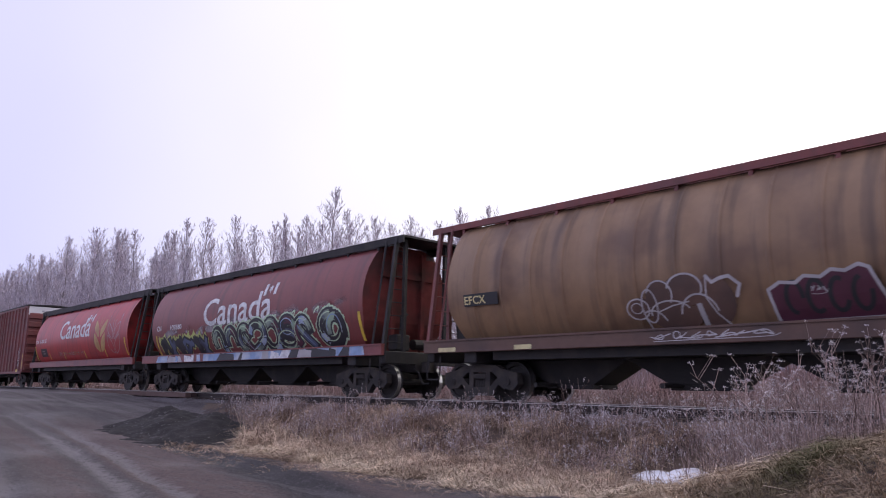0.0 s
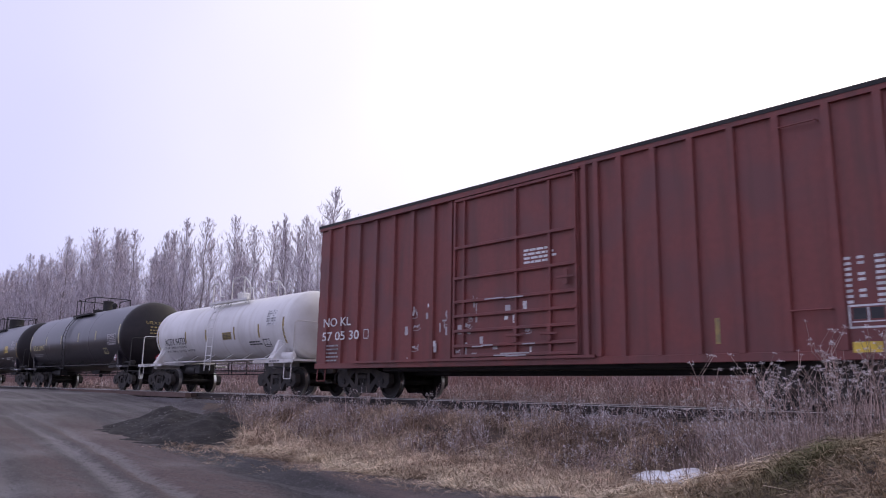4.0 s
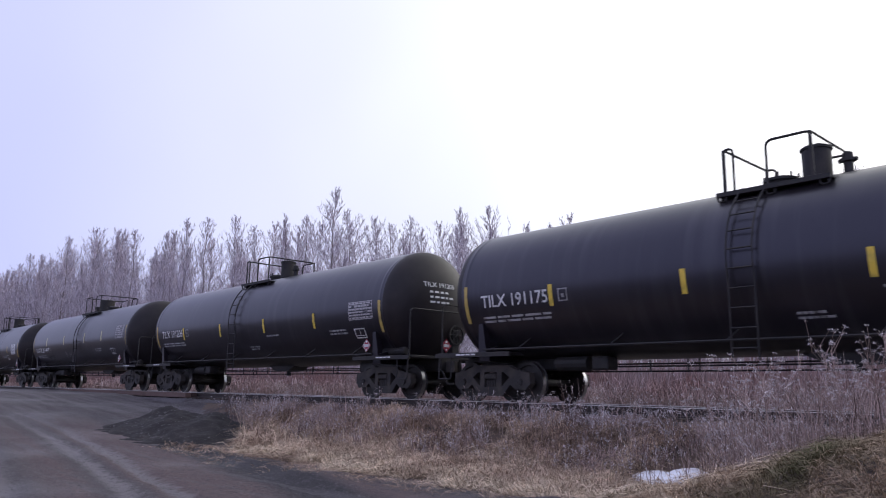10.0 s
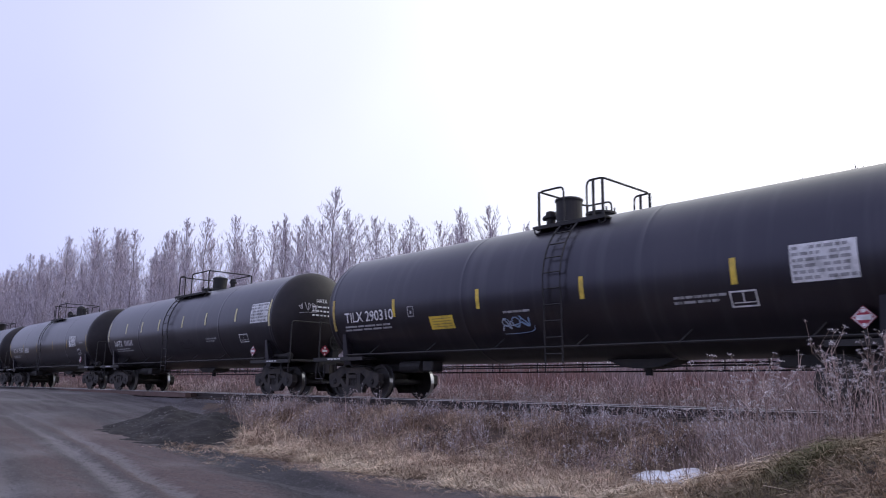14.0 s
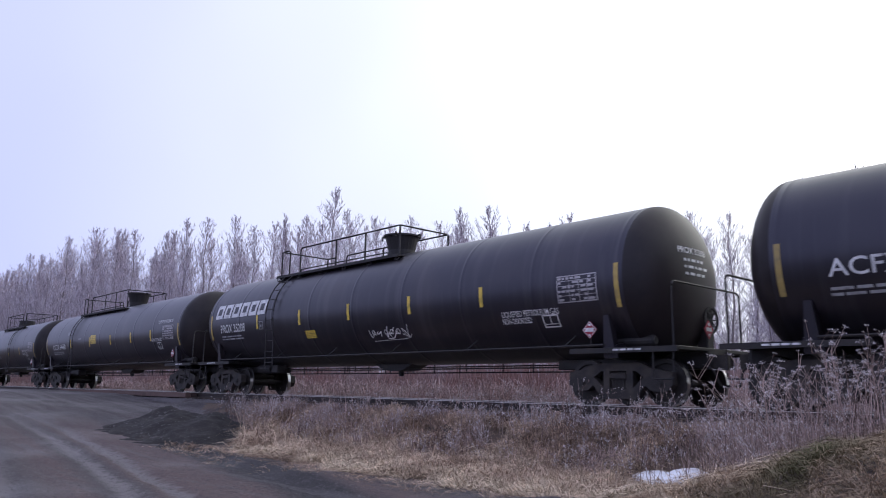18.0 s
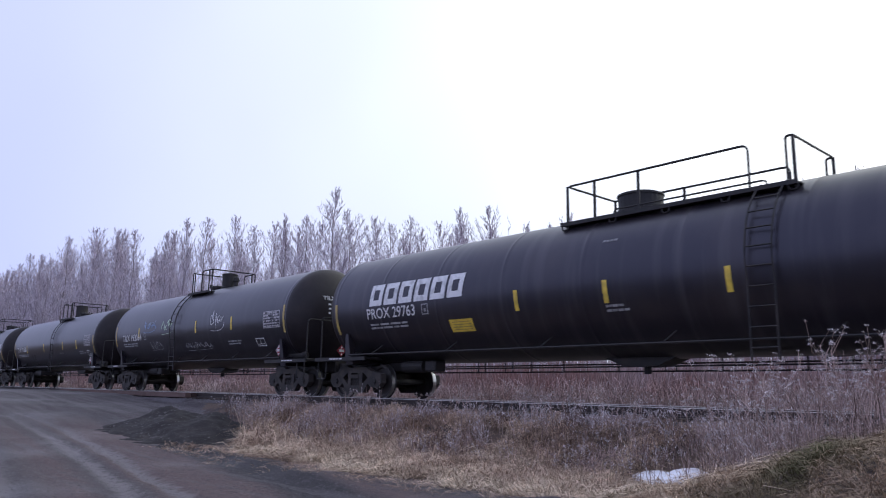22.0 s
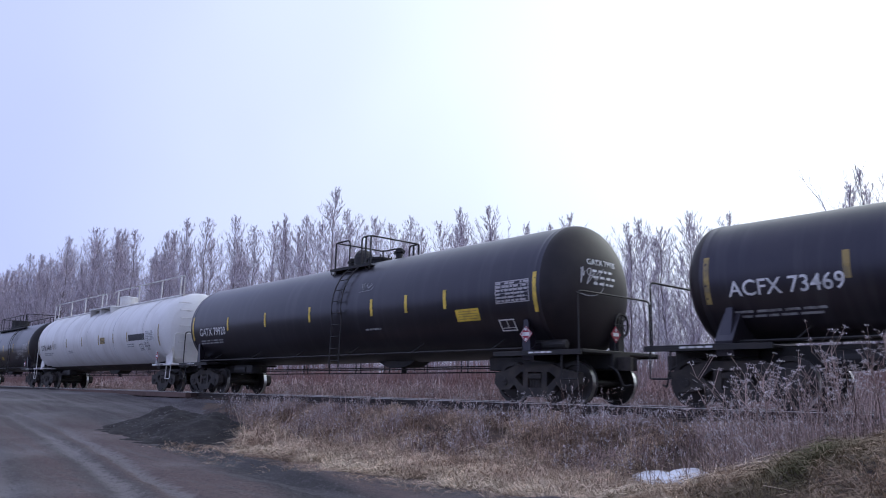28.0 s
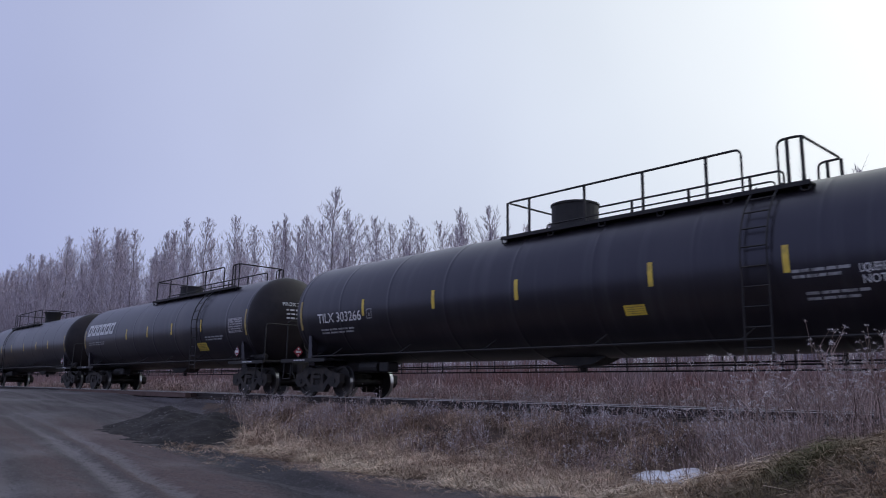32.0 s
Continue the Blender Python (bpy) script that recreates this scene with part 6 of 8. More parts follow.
    head_print(car, half, side.r, 2.52, OCHRE, "UTLX 209917")

    car, side, half = tank_car("clean black tank car with yellow notices and bright strips", -117.3, -101.65, r=1.60, lad=0.95, deck=(-0.72, 1.8), guards=((-0.62, 0.64), (1.67, 1.28, 1.46)), hatch=(0.85, 1.5), bonnet=(0.1, 0.47, 0.64),
                               seams=(2.4,), stripes=(-4.47, -1.43, 2.05, 4.68), stripe_z=2.33)
    mark_up(car, side, half, "TILX 281546", "mark -5.68 2.44 2.12;square -4.01 2.45;small -5.7 2.13 1.75;small -5.68 1.97 1.7;yellow -1.85 1.88 0.8 0.38;yellow 5.25 2.38 0.69 0.42;print 2.56 2.06 0.76;line 3.93 1.82 0.6;"
            "print 5.39 1.81 0.92;data 6.95 2.62 1.0 0.55;frame 6.35 1.74 0.48;placard 7.0 1.46", None, WHITE, 3,
            phrases=("LD LMT  202700 LB  91950 KG", "LT WT  83300 LB  37800 KG"))
    head_print(car, half, side.r, 2.52, WHITE, "TILX 281546")

    for u, num, dz in ((-135.2, "TILX 191175", 0.0), (-153.45, "TILX 191206", -0.04)):
        car, side, half = tank_car("black tank car with white lettering and short yellow strips", u, u + 15.2, r=1.57, lad=-0.75, deck=(-1.4, 0.6), guards=((-1.28, -1.1), (0.28, -0.49)), valve=((0.55, 0.1, 0.42),), hatch=(-0.95, -0.3), bonnet=(0.03, 0.25, 0.63), stripes=(-4.93, -1.86, 1.25, 4.25), stripe_z=2.26 + dz)
        mark_up(car, side, half, num, "mark -5.99 2.26 1.95;square -4.61 2.25;print -6.06 1.86 1.9;line 1.74 1.90 0.82;print 0.26 1.55 0.57;print 5.37 1.85 0.82;data 6.6 2.38 1.1 0.5;frame 6.43 1.77 0.49;placard 6.7 1.42"
                + (";white 3.81 1.88 0.76 0.30" if dz == 0 else ""), None, None, int(-u))
        head_print(car, half, side.r, 2.52, WHITE, num)

    car, side, half = tank_car("black tank car with white lettering and sprayed tags", -171.8, -156.75, r=1.60, lad=0.60, deck=(-0.77, 1.71), guards=((-0.69, 0.26), (1.55, 0.85)), valve=((-1.63, 0.12, 0.36),), hatch=(0.6, 1.3), bonnet=(-0.15, 0.36, 0.6), stripes=(-4.79, -1.66, 1.70, 4.21), stripe_z=2.53, stripe_mat=PALE, end_mat=OCHRE)
    mark_up(car, side, half, "NATX 301499", "mark -5.59 2.10 2.4;square -4.12 2.09;print -5.89 1.76 1.7;tag -1.10 1.77 1.05 0.75;tag -4.23 1.69 1.3 0.5 4;print 3.64 1.90 0.78;frame 5.59 1.79 0.55;data 6.63 2.64 1.0 0.58;placard 6.26 1.43", None, None, 7)
    head_print(car, half, side.r, 2.52, WHITE, "NATX 301499", 0.08)

    car, side, half = tank_car("black tank car with a white data sheet and a blue tag", -190.15, -175.3, r=1.60, lad=0.8, deck=(-0.22, 1.74), guards=((-0.15, 0.56), (1.6, 1.19, 1.36)), valve=((-0.55, 0.14, 0.42),), hatch=(0.55, 1.25), bonnet=(0.0, 0.31, 0.64), seams=(-2.0, 2.9), stripes=(-4.55, -1.47, 1.49, 4.69), stripe_z=2.34)
    mark_up(car, side, half, "TILX 290310", "mark -5.67 2.20 2.15;square -3.88 2.21;print -5.78 1.91 2.1;yellow -2.8 1.88 0.84 0.34;tag -0.43 1.72 0.89 0.55 2;line -0.33 1.99 0.8;print 3.98 1.93 1.0;frame 4.8 1.87 0.48;white 6.16 2.35 1.02 0.62;placard 6.6 1.45", None, None, 8)
    head_print(car, half, side.r, 2.52, WHITE, "TILX 290310")

    car, side, half = tank_car("black tank car with pale strips and a tagged head", -208.7, -193.6, r=1.58, lad=-0.7, deck=(-1.45, 1.45), guards=((-1.38, -0.85), (1.35, -0.2)), valve=((1.6, 0.12, 0.38),), hatch=(-0.8, -0.1), bonnet=(0.45, 0.28, 0.55), seams=(-3.8, 3.8), stripes=(-5.25, -3.45, -1.61, 0.71, 2.74, 5.10), stripe_z=2.70, stripe_mat=PALE)
    paint("stencil", [rect(0.165 * k, 0, 0.11, 0.24) for k in range(6)], FOG, car, side, -5.42, 2.08)
    mark_up(car, side, half, "NATX", "mark -6.2 2.08 0.95;print -5.7 1.8 1.7;white 6.75 2.68 1.15 0.66;frame 5.58 1.89 0.6;print 3.07 1.93 0.78;tag 1.0 1.9 1.2 0.5 4;placard 6.1 1.44", None, None, 9)
    head_tag(car, half, side, FOG, 43, -0.6, 2.85, 0.6, 0.5)
    head_print(car, half, side.r, 2.52, WHITE, "NATX")

    car, side, half = tank_car("black tank car with ochre strips and a white notice sheet", -226.8, -211.7, r=1.60, lad=-0.47, deck=(-1.1, 1.2), guards=((-1.02, -0.79), (1.15, -0.2)), valve=((1.45, 0.11, 0.42), (-1.2, 0.12, 0.42)), hatch=(-0.73, -0.01), bonnet=(0.83, 0.23, 0.62, 'domed'), seams=(-4.0, 4.0), stripes=(-4.26, -1.47, 1.77, 4.35), stripe_z=2.32, stripe_mat=OCHRE, end_mat=OCHRE)
    mark_up(car, side, half, "ACFX 79389", "mark -5.51 2.23 2.3;square -4.04 2.20;white -3.49 2.20 0.8 0.28;print -5.89 1.87 1.6;square 4.03 1.82;white 5.26 2.43 1.08 0.53;frame 6.18 1.88 0.49;line 6.66 2.31 0.5;placard 6.15 1.46", None, None, 10)
    head_print(car, half, side.r, 2.52, WHITE, "ACFX 79389")

    def gas_car(label, u0, u1, mark, lad, deck, guards, bonnet, stripes, sz, spec, logo, seed, phrases=(), r=1.57):
        car, side, half = tank_car(label, u0, u1, r, lad=lad, deck=deck, guards=guards, toe=(guards[0][0] + 1.2, guards[-1][0] - 0.5), bonnet=bonnet, skin=BLACK_DULL if logo != "none" and seed != 14 else BLACK,
                                   seams=[-half_ + 2.2 * k for half_ in [(u1 - u0) / 2] for k in range(1, 8)], stripes=stripes, stripe_z=sz)
        mark_up(car, side, half, mark, spec, None, None, seed, phrases=phrases)
        head_print(car, half, side.r, 2.52, WHITE, mark)
        return car, side, half

    GAS = ("LIQUEFIED PETROLEUM GAS", "NON-ODORIZED")
    car, side, half = gas_car("long black gas tank car with a white block logo", -247.35, -229.65, "PROX 35208", -4.4, (-5.2, 1.3), ((-5.1, -4.6), (1.2, -3.95, -1.9, -0.4)), (0.17, 0.40, 0.66, "flared"), (-5.37, -2.77, -0.21, 2.45, 5.03), 2.37,
            "mark -7.1 2.25 1.75;square -5.12 2.25;print -7.2 1.94 1.6;yellow -2.27 1.84 0.52 0.25;tag 1.45 1.71 1.57 0.5 1;say 6.41 1.93 1.61;say 6.0 1.78 0.85;frame 6.94 1.73 0.43;data 7.75 2.34 1.0 0.56;placard 7.9 1.5", "logo", 11, GAS, 1.60)
    logo_shapes(car, side, -6.6, 2.86, 3.6, 0.50)
    car, side, half = gas_car("long black gas tank car with welded bands and yellow strips", -268.15, -250.1, "CGTX 64480", -4.25, (-5.1, 1.4), ((-5.0, -4.5), (1.28, -3.8, -1.8, -0.3)), (0.22, 0.40, 0.68, "flared"), (-4.62, -1.63, 1.3, 3.85, 6.11), 2.30,
            "mark -6.6 2.19 2.2;print -6.8 1.88 1.9;print -5.05 2.86 0.5;square -5.02 2.33;yellow -1.1 2.41 0.75 0.42;line -3.16 2.51 0.38;say 7.6 2.82 1.5;data 7.9 2.37 1.05 0.56;say 6.74 2.11 1.1;frame 6.94 1.86 0.42;placard 8.1 1.52", "plain", 12, GAS)
    car, side, half = gas_car("long black gas tank car with a large white block logo", -288.7, -270.7, "PROX 29763", 3.5, (-1.10, 4.0), ((-1.0, 3.1, -0.28, 0.8), (3.91, 3.78)), (0.27, 0.48, 0.42), (-1.99, 0.36, 2.91, 5.61), 2.22,
            "mark -6.41 2.25 2.0;square -5.03 2.24;print -6.48 1.92 1.75;yellow -3.84 1.78 0.79 0.33;line 0.44 3.26 0.4;print 0.56 1.90 0.5;say 6.9 2.2 1.3;say 6.9 2.02 1.1;frame 7.3 1.8 0.45;data 8.1 2.4 1.0 0.55;placard 8.0 1.5", "logo", 13, GAS)
    logo_shapes(car, side, -5.45, 2.74, 3.7, 0.58)

    car, side, half = tank_car("black tank car covered in sprayed tags", -306.3, -291.3, r=1.60, lad=-0.95, deck=(-1.18, 0.75), guards=((-1.08, -0.89), (0.66, -0.24, 0.39)), valve=((0.87, 0.11, 0.42),), hatch=(-1.0, -0.28), bonnet=(0.3, 0.29, 0.6),
                               stripes=(-4.64, 0.98, 3.84), stripe_z=2.44)
    mark_up(car, side, half, "TILX 193064", "mark -5.46 2.28 2.15;print -5.62 1.98 1.75;square -3.97 2.28;tag -3.5 2.72 1.25 0.6 2;tag -1.66 2.66 1.1 0.9 3;tag -2.9 1.9 1.15 0.6;tag 2.76 2.58 1.0 0.8 1;tag 0.96 1.75 2.1 0.45;print 3.88 1.78 0.95;"
            "data 6.6 2.41 1.05 0.54;frame 5.67 1.72 0.55;placard 6.8 1.42", None, None, 14)
    head_print(car, half, side.r, 2.52, WHITE, "TILX 193064")

    car, side, half = tank_car("black tank car with white lettering and a faint tag", -324.5, -309.4, lad=0.85, deck=(-0.3, 1.78), guards=((-0.21, 0.59), (1.64, 1.23, 1.4)), valve=((-0.52, 0.12, 0.42),), hatch=(0.55, 1.2), bonnet=(0.05, 0.31, 0.66),
                               stripes=(-4.56, -1.04, 2.46, 4.79), stripe_z=2.25)
    mark_up(car, side, half, "TILX 191688", "mark -5.73 2.25 2.0;square -4.31 2.26;print -5.75 1.9 1.95;line 2.13 1.88 0.79;tag -3.48 1.79 0.83 0.4 4;data 6.5 2.41 0.95 0.54;print 5.52 1.85 0.88;frame 6.5 1.79 0.43;placard 6.75 1.42", None, None, 15)
    head_print(car, half, side.r, 2.52, WHITE, "TILX 191688")

    car, side, half = tank_car("short dull black tank car with a white data sheet", -338.75, -327.8, skin=BLACK_DULL, lad=0.4, deck=(-0.45, 2.3), guards=((-0.35, 0.35), (2.2, 0.9)), hatch=(0.9, 1.6), bonnet=(0.3, 0.3, 0.3),
                               stripes=(-2.06, -0.27, 1.54, 3.62), stripe_z=2.0)
    mark_up(car, side, half, "PRGX 10391", "mark -3.5 2.26 2.05;square -1.97 2.26;print -3.57 1.91 1.85;white 4.6 2.51 1.1 0.55;frame 3.94 1.72 0.55;print 2.9 1.9 0.9", None, None, 16)
    head_print(car, half, side.r, 2.52, WHITE, "PRGX 10391")

    car, side, half = tank_car("small black acid tank car with white and ochre strips", -351.35, -341.5, 1.15, 2.33, BLACK_DULL, None, 0.15, (-1.0, 2.0), "acid",
                               (0.25, 0.24, 0.35), stripes=(-2.4, 3.08), stripe_z=2.34, stripe_mat=OCHRE)
    for x in (-1.02, 1.37):
        paint("reflective_strip", [rect(0, 0, 0.11, 0.46)], WHITE, car, side, x, 2.33)
    mark_up(car, side, half, "ACFX 73469", "mark -3.42 2.10 1.95;print -3.6 1.66 1.7;tag -1.2 1.78 0.42 0.24 4;line 1.49 1.86 0.79;yellow 2.61 1.76 0.75 0.30;frame 3.29 1.75 0.45;data 3.95 2.06 0.87 0.48;placard 4.3 1.45", None, None, 17)

    car, side, half = tank_car("long glossy black tank car with bright yellow strips", -372.15, -354.85, end_mat=YELLOW, r=1.51, lad=1.17, deck=(-0.03, 1.92), guards=((0.04, 0.77), (1.81, 1.37, 1.57)), valve=((-0.36, 0.13, 0.32), (2.01, 0.13, 0.36)), hatch=(0.65, 1.45), bonnet=(0.24, 0.3, 0.53, 'domed'), stripes=(-5.69, -3.07, -0.39, 2.70, 4.17, 5.65), stripe_z=2.43)
    mark_up(car, side, half, "GATX 79920", "mark -6.92 2.22 2.05;print -7.07 1.87 1.85;tag 2.35 3.05 0.55 0.35;line 2.63 1.86 0.68;yellow 6.38 2.01 0.78 0.30;data 7.85 2.44 1.0 0.5;frame 7.55 1.72 0.46;placard 8.15 1.49", WHITE, None, 18)
    head_tag(car, half, side, FOG, 41, -0.55, 2.75, 0.75, 0.9)
    head_print(car, half, side.r, 2.52, WHITE, "GATX 79920")

    car, side, half = tank_car("long white gas tank car with a full length top railing", -392.7, -375.0, 1.61, 2.54, WHITE_TANK, PIPE_W, -20.0, (-9.0, 8.7), "long_white", (0.55, 0.42, 0.50),
                               stripes=(-5.93, -3.54, -1.05, 1.47, 3.45, 5.2), stripe_z=2.34, stripe_mat=OCHRE)
    mark_up(car, side, half, "CGTX 64349", "mark -7.21 2.22 1.95;square -5.54 2.25;print -7.05 1.87 1.5;yellow 2.01 2.29 0.66 0.30;print -3.03 1.9 0.68;data 7.8 2.30 1.0 0.45;print 5.54 1.97 0.77;frame 6.73 1.86 0.39;say 7.36 2.01 0.52 0.1;say 7.4 1.89 0.58 0.1;say 7.46 1.77 0.26 0.1;placard 8.2 1.45", DARKMARK, GREYMARK, 19, phrases=("LIQUEFIED", "PETROLEUM", "GAS"))
    bm = bmesh.new()
    box(bm, 8.06, 8.18, -1.345, -1.31, 1.12, 1.66, 0.01)
    part("placard_bracket", bm, PIPE_W, car, "white placard bracket")
    paint("painted_out_panel", [rect(0, 0, 1.85, 0.27)], DARKMARK, car, side, 6.3, 2.29, 0.008, "dark painted-out panel")

    car, side, half = gas_car("long glossy black gas tank car with a railed top walkway", -413.65, -395.05, "TILX 303266", 5.05, (-1.25, 5.85), ((-1.15, 4.62, -0.47, 1.1, 2.55, 3.93), (5.70, 5.28, 5.45)), (0.15, 0.55, 0.55), (-6.0, -3.1, -0.35, 3.02, 5.54), 2.46,
            "mark -7.18 2.27 2.15;square -5.73 2.28;print -7.29 1.9 1.8;yellow 2.57 1.83 0.47 0.22;say 7.25 2.20 1.25;say 7.25 2.03 1.2;print 6.23 1.84 0.95;frame 7.7 1.77 0.5;data 8.4 2.37 1.05 0.5;print 6.0 2.2 0.8;placard 8.2 1.41", "none", 14, ("LIQUEFIED PETROLEUM GAS", "NOT ODORIZED"), 1.53)
    car, side, half = gas_car("long black gas tank car with a white block logo", -433.8, -416.85, "PROX 29763", 4.5, (-1.30, 6.5), ((-1.2, 5.2, 0.2, 1.9, 3.6), (6.4, 5.9, 6.1)), (0.3, 0.48, 0.42), (-2.7, -0.29, 2.22, 4.89), 2.47,
            "print -6.8 2.2 1.9;yellow 4.73 1.7 0.8 0.33;data 7.6 2.35 1.0 0.5;print 5.85 1.99 1.4;placard 7.5 1.45", "logo", 20)
    logo_shapes(car, side, -6.2, 2.85, 3.6, 0.55)
    gas_car("long black gas tank car at the end of the view", -454.5, -437.0, "", -4.0, (-5.2, 1.3), ((-5.1, -4.6), (1.2, -3.95, -1.9, -0.4)), (0.17, 0.40, 0.66, "flared"), (-5.0, -2.5, 0.5, 3.2, 5.6), 2.4, "print -7.0 2.2 1.9;placard 7.9 1.45", "plain", 21)


build_train()


# ---- trees ----
def tree_meshes(seed, spread, steep, bare=0.16):
    """Bark and twig meshes of a bare tree 10 m high with a pointed crown: rising limbs, side shoots and fine twigs."""
    rng = random.Random(seed)
    bark, twig = ([], []), ([], [])
    height = 10.0

    def limb(store, p, q, r0, r1, sides):
        vs, fs = store
        d = q - p
        u = d.cross(Vector((0.3, 1, 0.2)))
        u.normalize()
        w = d.normalized().cross(u)
        n = len(vs)
        for c, r in ((p, r0), (q, r1)):
            for k in range(sides):
                a = 2 * math.pi * k / sides
                vs.append(tuple(c + r * (math.cos(a) * u + math.sin(a) * w)))
        for k in range(sides):
            fs.append((n + k, n + (k + 1) % sides, n + sides + (k + 1) % sides, n + sides + k))

    def sliver(p, d, ln, w):
        """A shoot that bends up on its way."""
        vs, fs = twig
        s = Vector((rng.uniform(-1, 1), rng.uniform(-1, 1), rng.uniform(-0.3, 0.3))).normalized() * w
        m = p + d * ln * 0.5
        e = m + (d + Vector((rng.uniform(-0.2, 0.2), rng.uniform(-0.2, 0.2), 0.35))).normalized() * ln * 0.5
        n = len(vs)
        vs.extend((tuple(p - s), tuple(p + s), tuple(m + s * 0.7), tuple(m - s * 0.7), tuple(e)))
        fs.extend(((n, n + 1, n + 2, n + 3), (n + 3, n + 2, n + 4)))

    def aside(d, k, up):
        a = rng.uniform(0, 6.28)
        return (d + Vector((math.cos(a), math.sin(a), 0)) * k + Vector((0, 0, up))).normalized()

    pts = [Vector((0, 0, -0.3))]
    n = 12
    for i in range(n):
        pts.append(Vector((pts[-1].x + rng.uniform(-0.09, 0.09), pts[-1].y + rng.uniform(-0.09, 0.09), height * (i + 1) / n)))
    for i in range(n):
        limb(bark, pts[i], pts[i + 1], 0.075 * (1 - i / n * 0.95), 0.075 * (1 - (i + 1) / n * 0.95), 6)
    count = 54
    for j in range(count):
        k = bare + (0.985 - bare) * ((j + rng.random()) / count) ** 0.9
        i = min(n - 1, int(k * n))
        p = pts[i].lerp(pts[i + 1], k * n - i)
        a = j * 2.4 + rng.uniform(-0.5, 0.5)
        lean = radians((66 - 40 * k) * steep * rng.uniform(0.6, 1.25))
        d = Vector((math.cos(a) * math.sin(lean), math.sin(a) * math.sin(lean), math.cos(lean)))
        ln = 1.3 * spread * (1.0 - k) ** 0.9 * rng.uniform(0.4, 1.1) + 0.25
        ln = min(ln, 0.2 + (height - p.z) * rng.uniform(0.7, 1.02))
        r = 0.021 * (1.15 - k) * (0.5 + 0.5 * ln / spread)
        for seg in range(5):
            d = (d + Vector((rng.uniform(-0.12, 0.12), rng.uniform(-0.12, 0.12), 0.10))).normalized()
            q = p + d * ln / 5
            limb(bark if seg < 2 else twig, p, q, r * (1 - seg * 0.18), r * (0.82 - seg * 0.18), 3)
            for _ in range(3):
                s0 = p.lerp(q, rng.random())
                d2 = aside(d, rng.uniform(0.35, 0.75), 0.15)
                l2 = (min(ln, 3.2) * (0.36 - 0.05 * seg) + 0.08) * rng.uniform(0.5, 1.2)
                sliver(s0, d2, l2, 0.0105)
                for _ in range(5):
                    sliver(s0 + d2 * l2 * rng.uniform(0.15, 0.8), aside(d2, rng.uniform(0.3, 0.7), 0.2), l2 * rng.uniform(0.3, 0.6), 0.0065)
            p = q
    for _ in range(8):
        sliver(pts[-1] - Vector((0, 0, rng.uniform(0.1, 1.0))), aside(Vector((0, 0, 1)), 0.22, 0.3), rng.uniform(0.2, 0.4), 0.006)
    out = []
    for nm, (vs, fs) in (("trunk", bark), ("crown", twig)):
        me = bpy.data.meshes.new(nm)
        me.from_pydata(vs, [], fs)
        me.update()
        out.append(me)
    return out


def shrub_meshes(seed):
    """Bark and twig meshes of an open shrub 10 m high: many stems from one foot, forking upwards."""
    rng = random.Random(seed)
    bark, twig = ([], []), ([], [])

    def stick(store, p, q, r0, r1):
        vs, fs = store
        d = (q - p).normalized()
        u = d.cross(Vector((0.3, 1, 0.2))).normalized()
        w = d.cross(u)
        n = len(vs)
        for c, r in ((p, r0), (q, r1)):
            vs.extend(tuple(c + r * (math.cos(a) * u + math.sin(a) * w)) for a in (0, 2.09, 4.19))
        fs.extend((n + k, n + (k + 1) % 3, n + 3 + (k + 1) % 3, n + 3 + k) for k in range(3))

    def grow(p, d, ln, r, depth):
        for seg in range(3):
            d = (d + Vector((rng.uniform(-0.16, 0.16), rng.uniform(-0.16, 0.16), 0.06))).normalized()
            q = p + d * ln / 3
            stick(bark if depth < 2 else twig, p, q, r * (1 - 0.25 * seg), r * (0.75 - 0.25 * seg))
            for _ in range((3, 3, 2, 0)[depth]):
                a = rng.uniform(0, 6.28)
                side = (d + Vector((math.cos(a), math.sin(a), 0.25)) * rng.uniform(0.4, 0.8)).normalized()
                grow(p.lerp(q, rng.random()), side, ln * rng.uniform(0.25, 0.5), r * 0.5, depth + 1) if depth < 2 else \
                    stick(twig, p.lerp(q, rng.random()), p.lerp(q, rng.random()) + side * ln * rng.uniform(0.3, 0.6), r * 0.5, r * 0.25)
            p = q

    for k in range(6):
        a = k * 1.05 + rng.uniform(-0.3, 0.3)
        grow(Vector((0.3 * math.cos(a), 0.3 * math.sin(a), -0.3)), Vector((0.34 * math.cos(a), 0.34 * math.sin(a), 1.0)).normalized(), rng.uniform(7.5, 10), 0.09, 0)
    out = []
    for nm, (vs, fs) in (("trunk", bark), ("crown", twig)):
        me = bpy.data.meshes.new(nm)
        me.from_pydata(vs, [], fs)
        me.update()
        out.append(me)
    return out


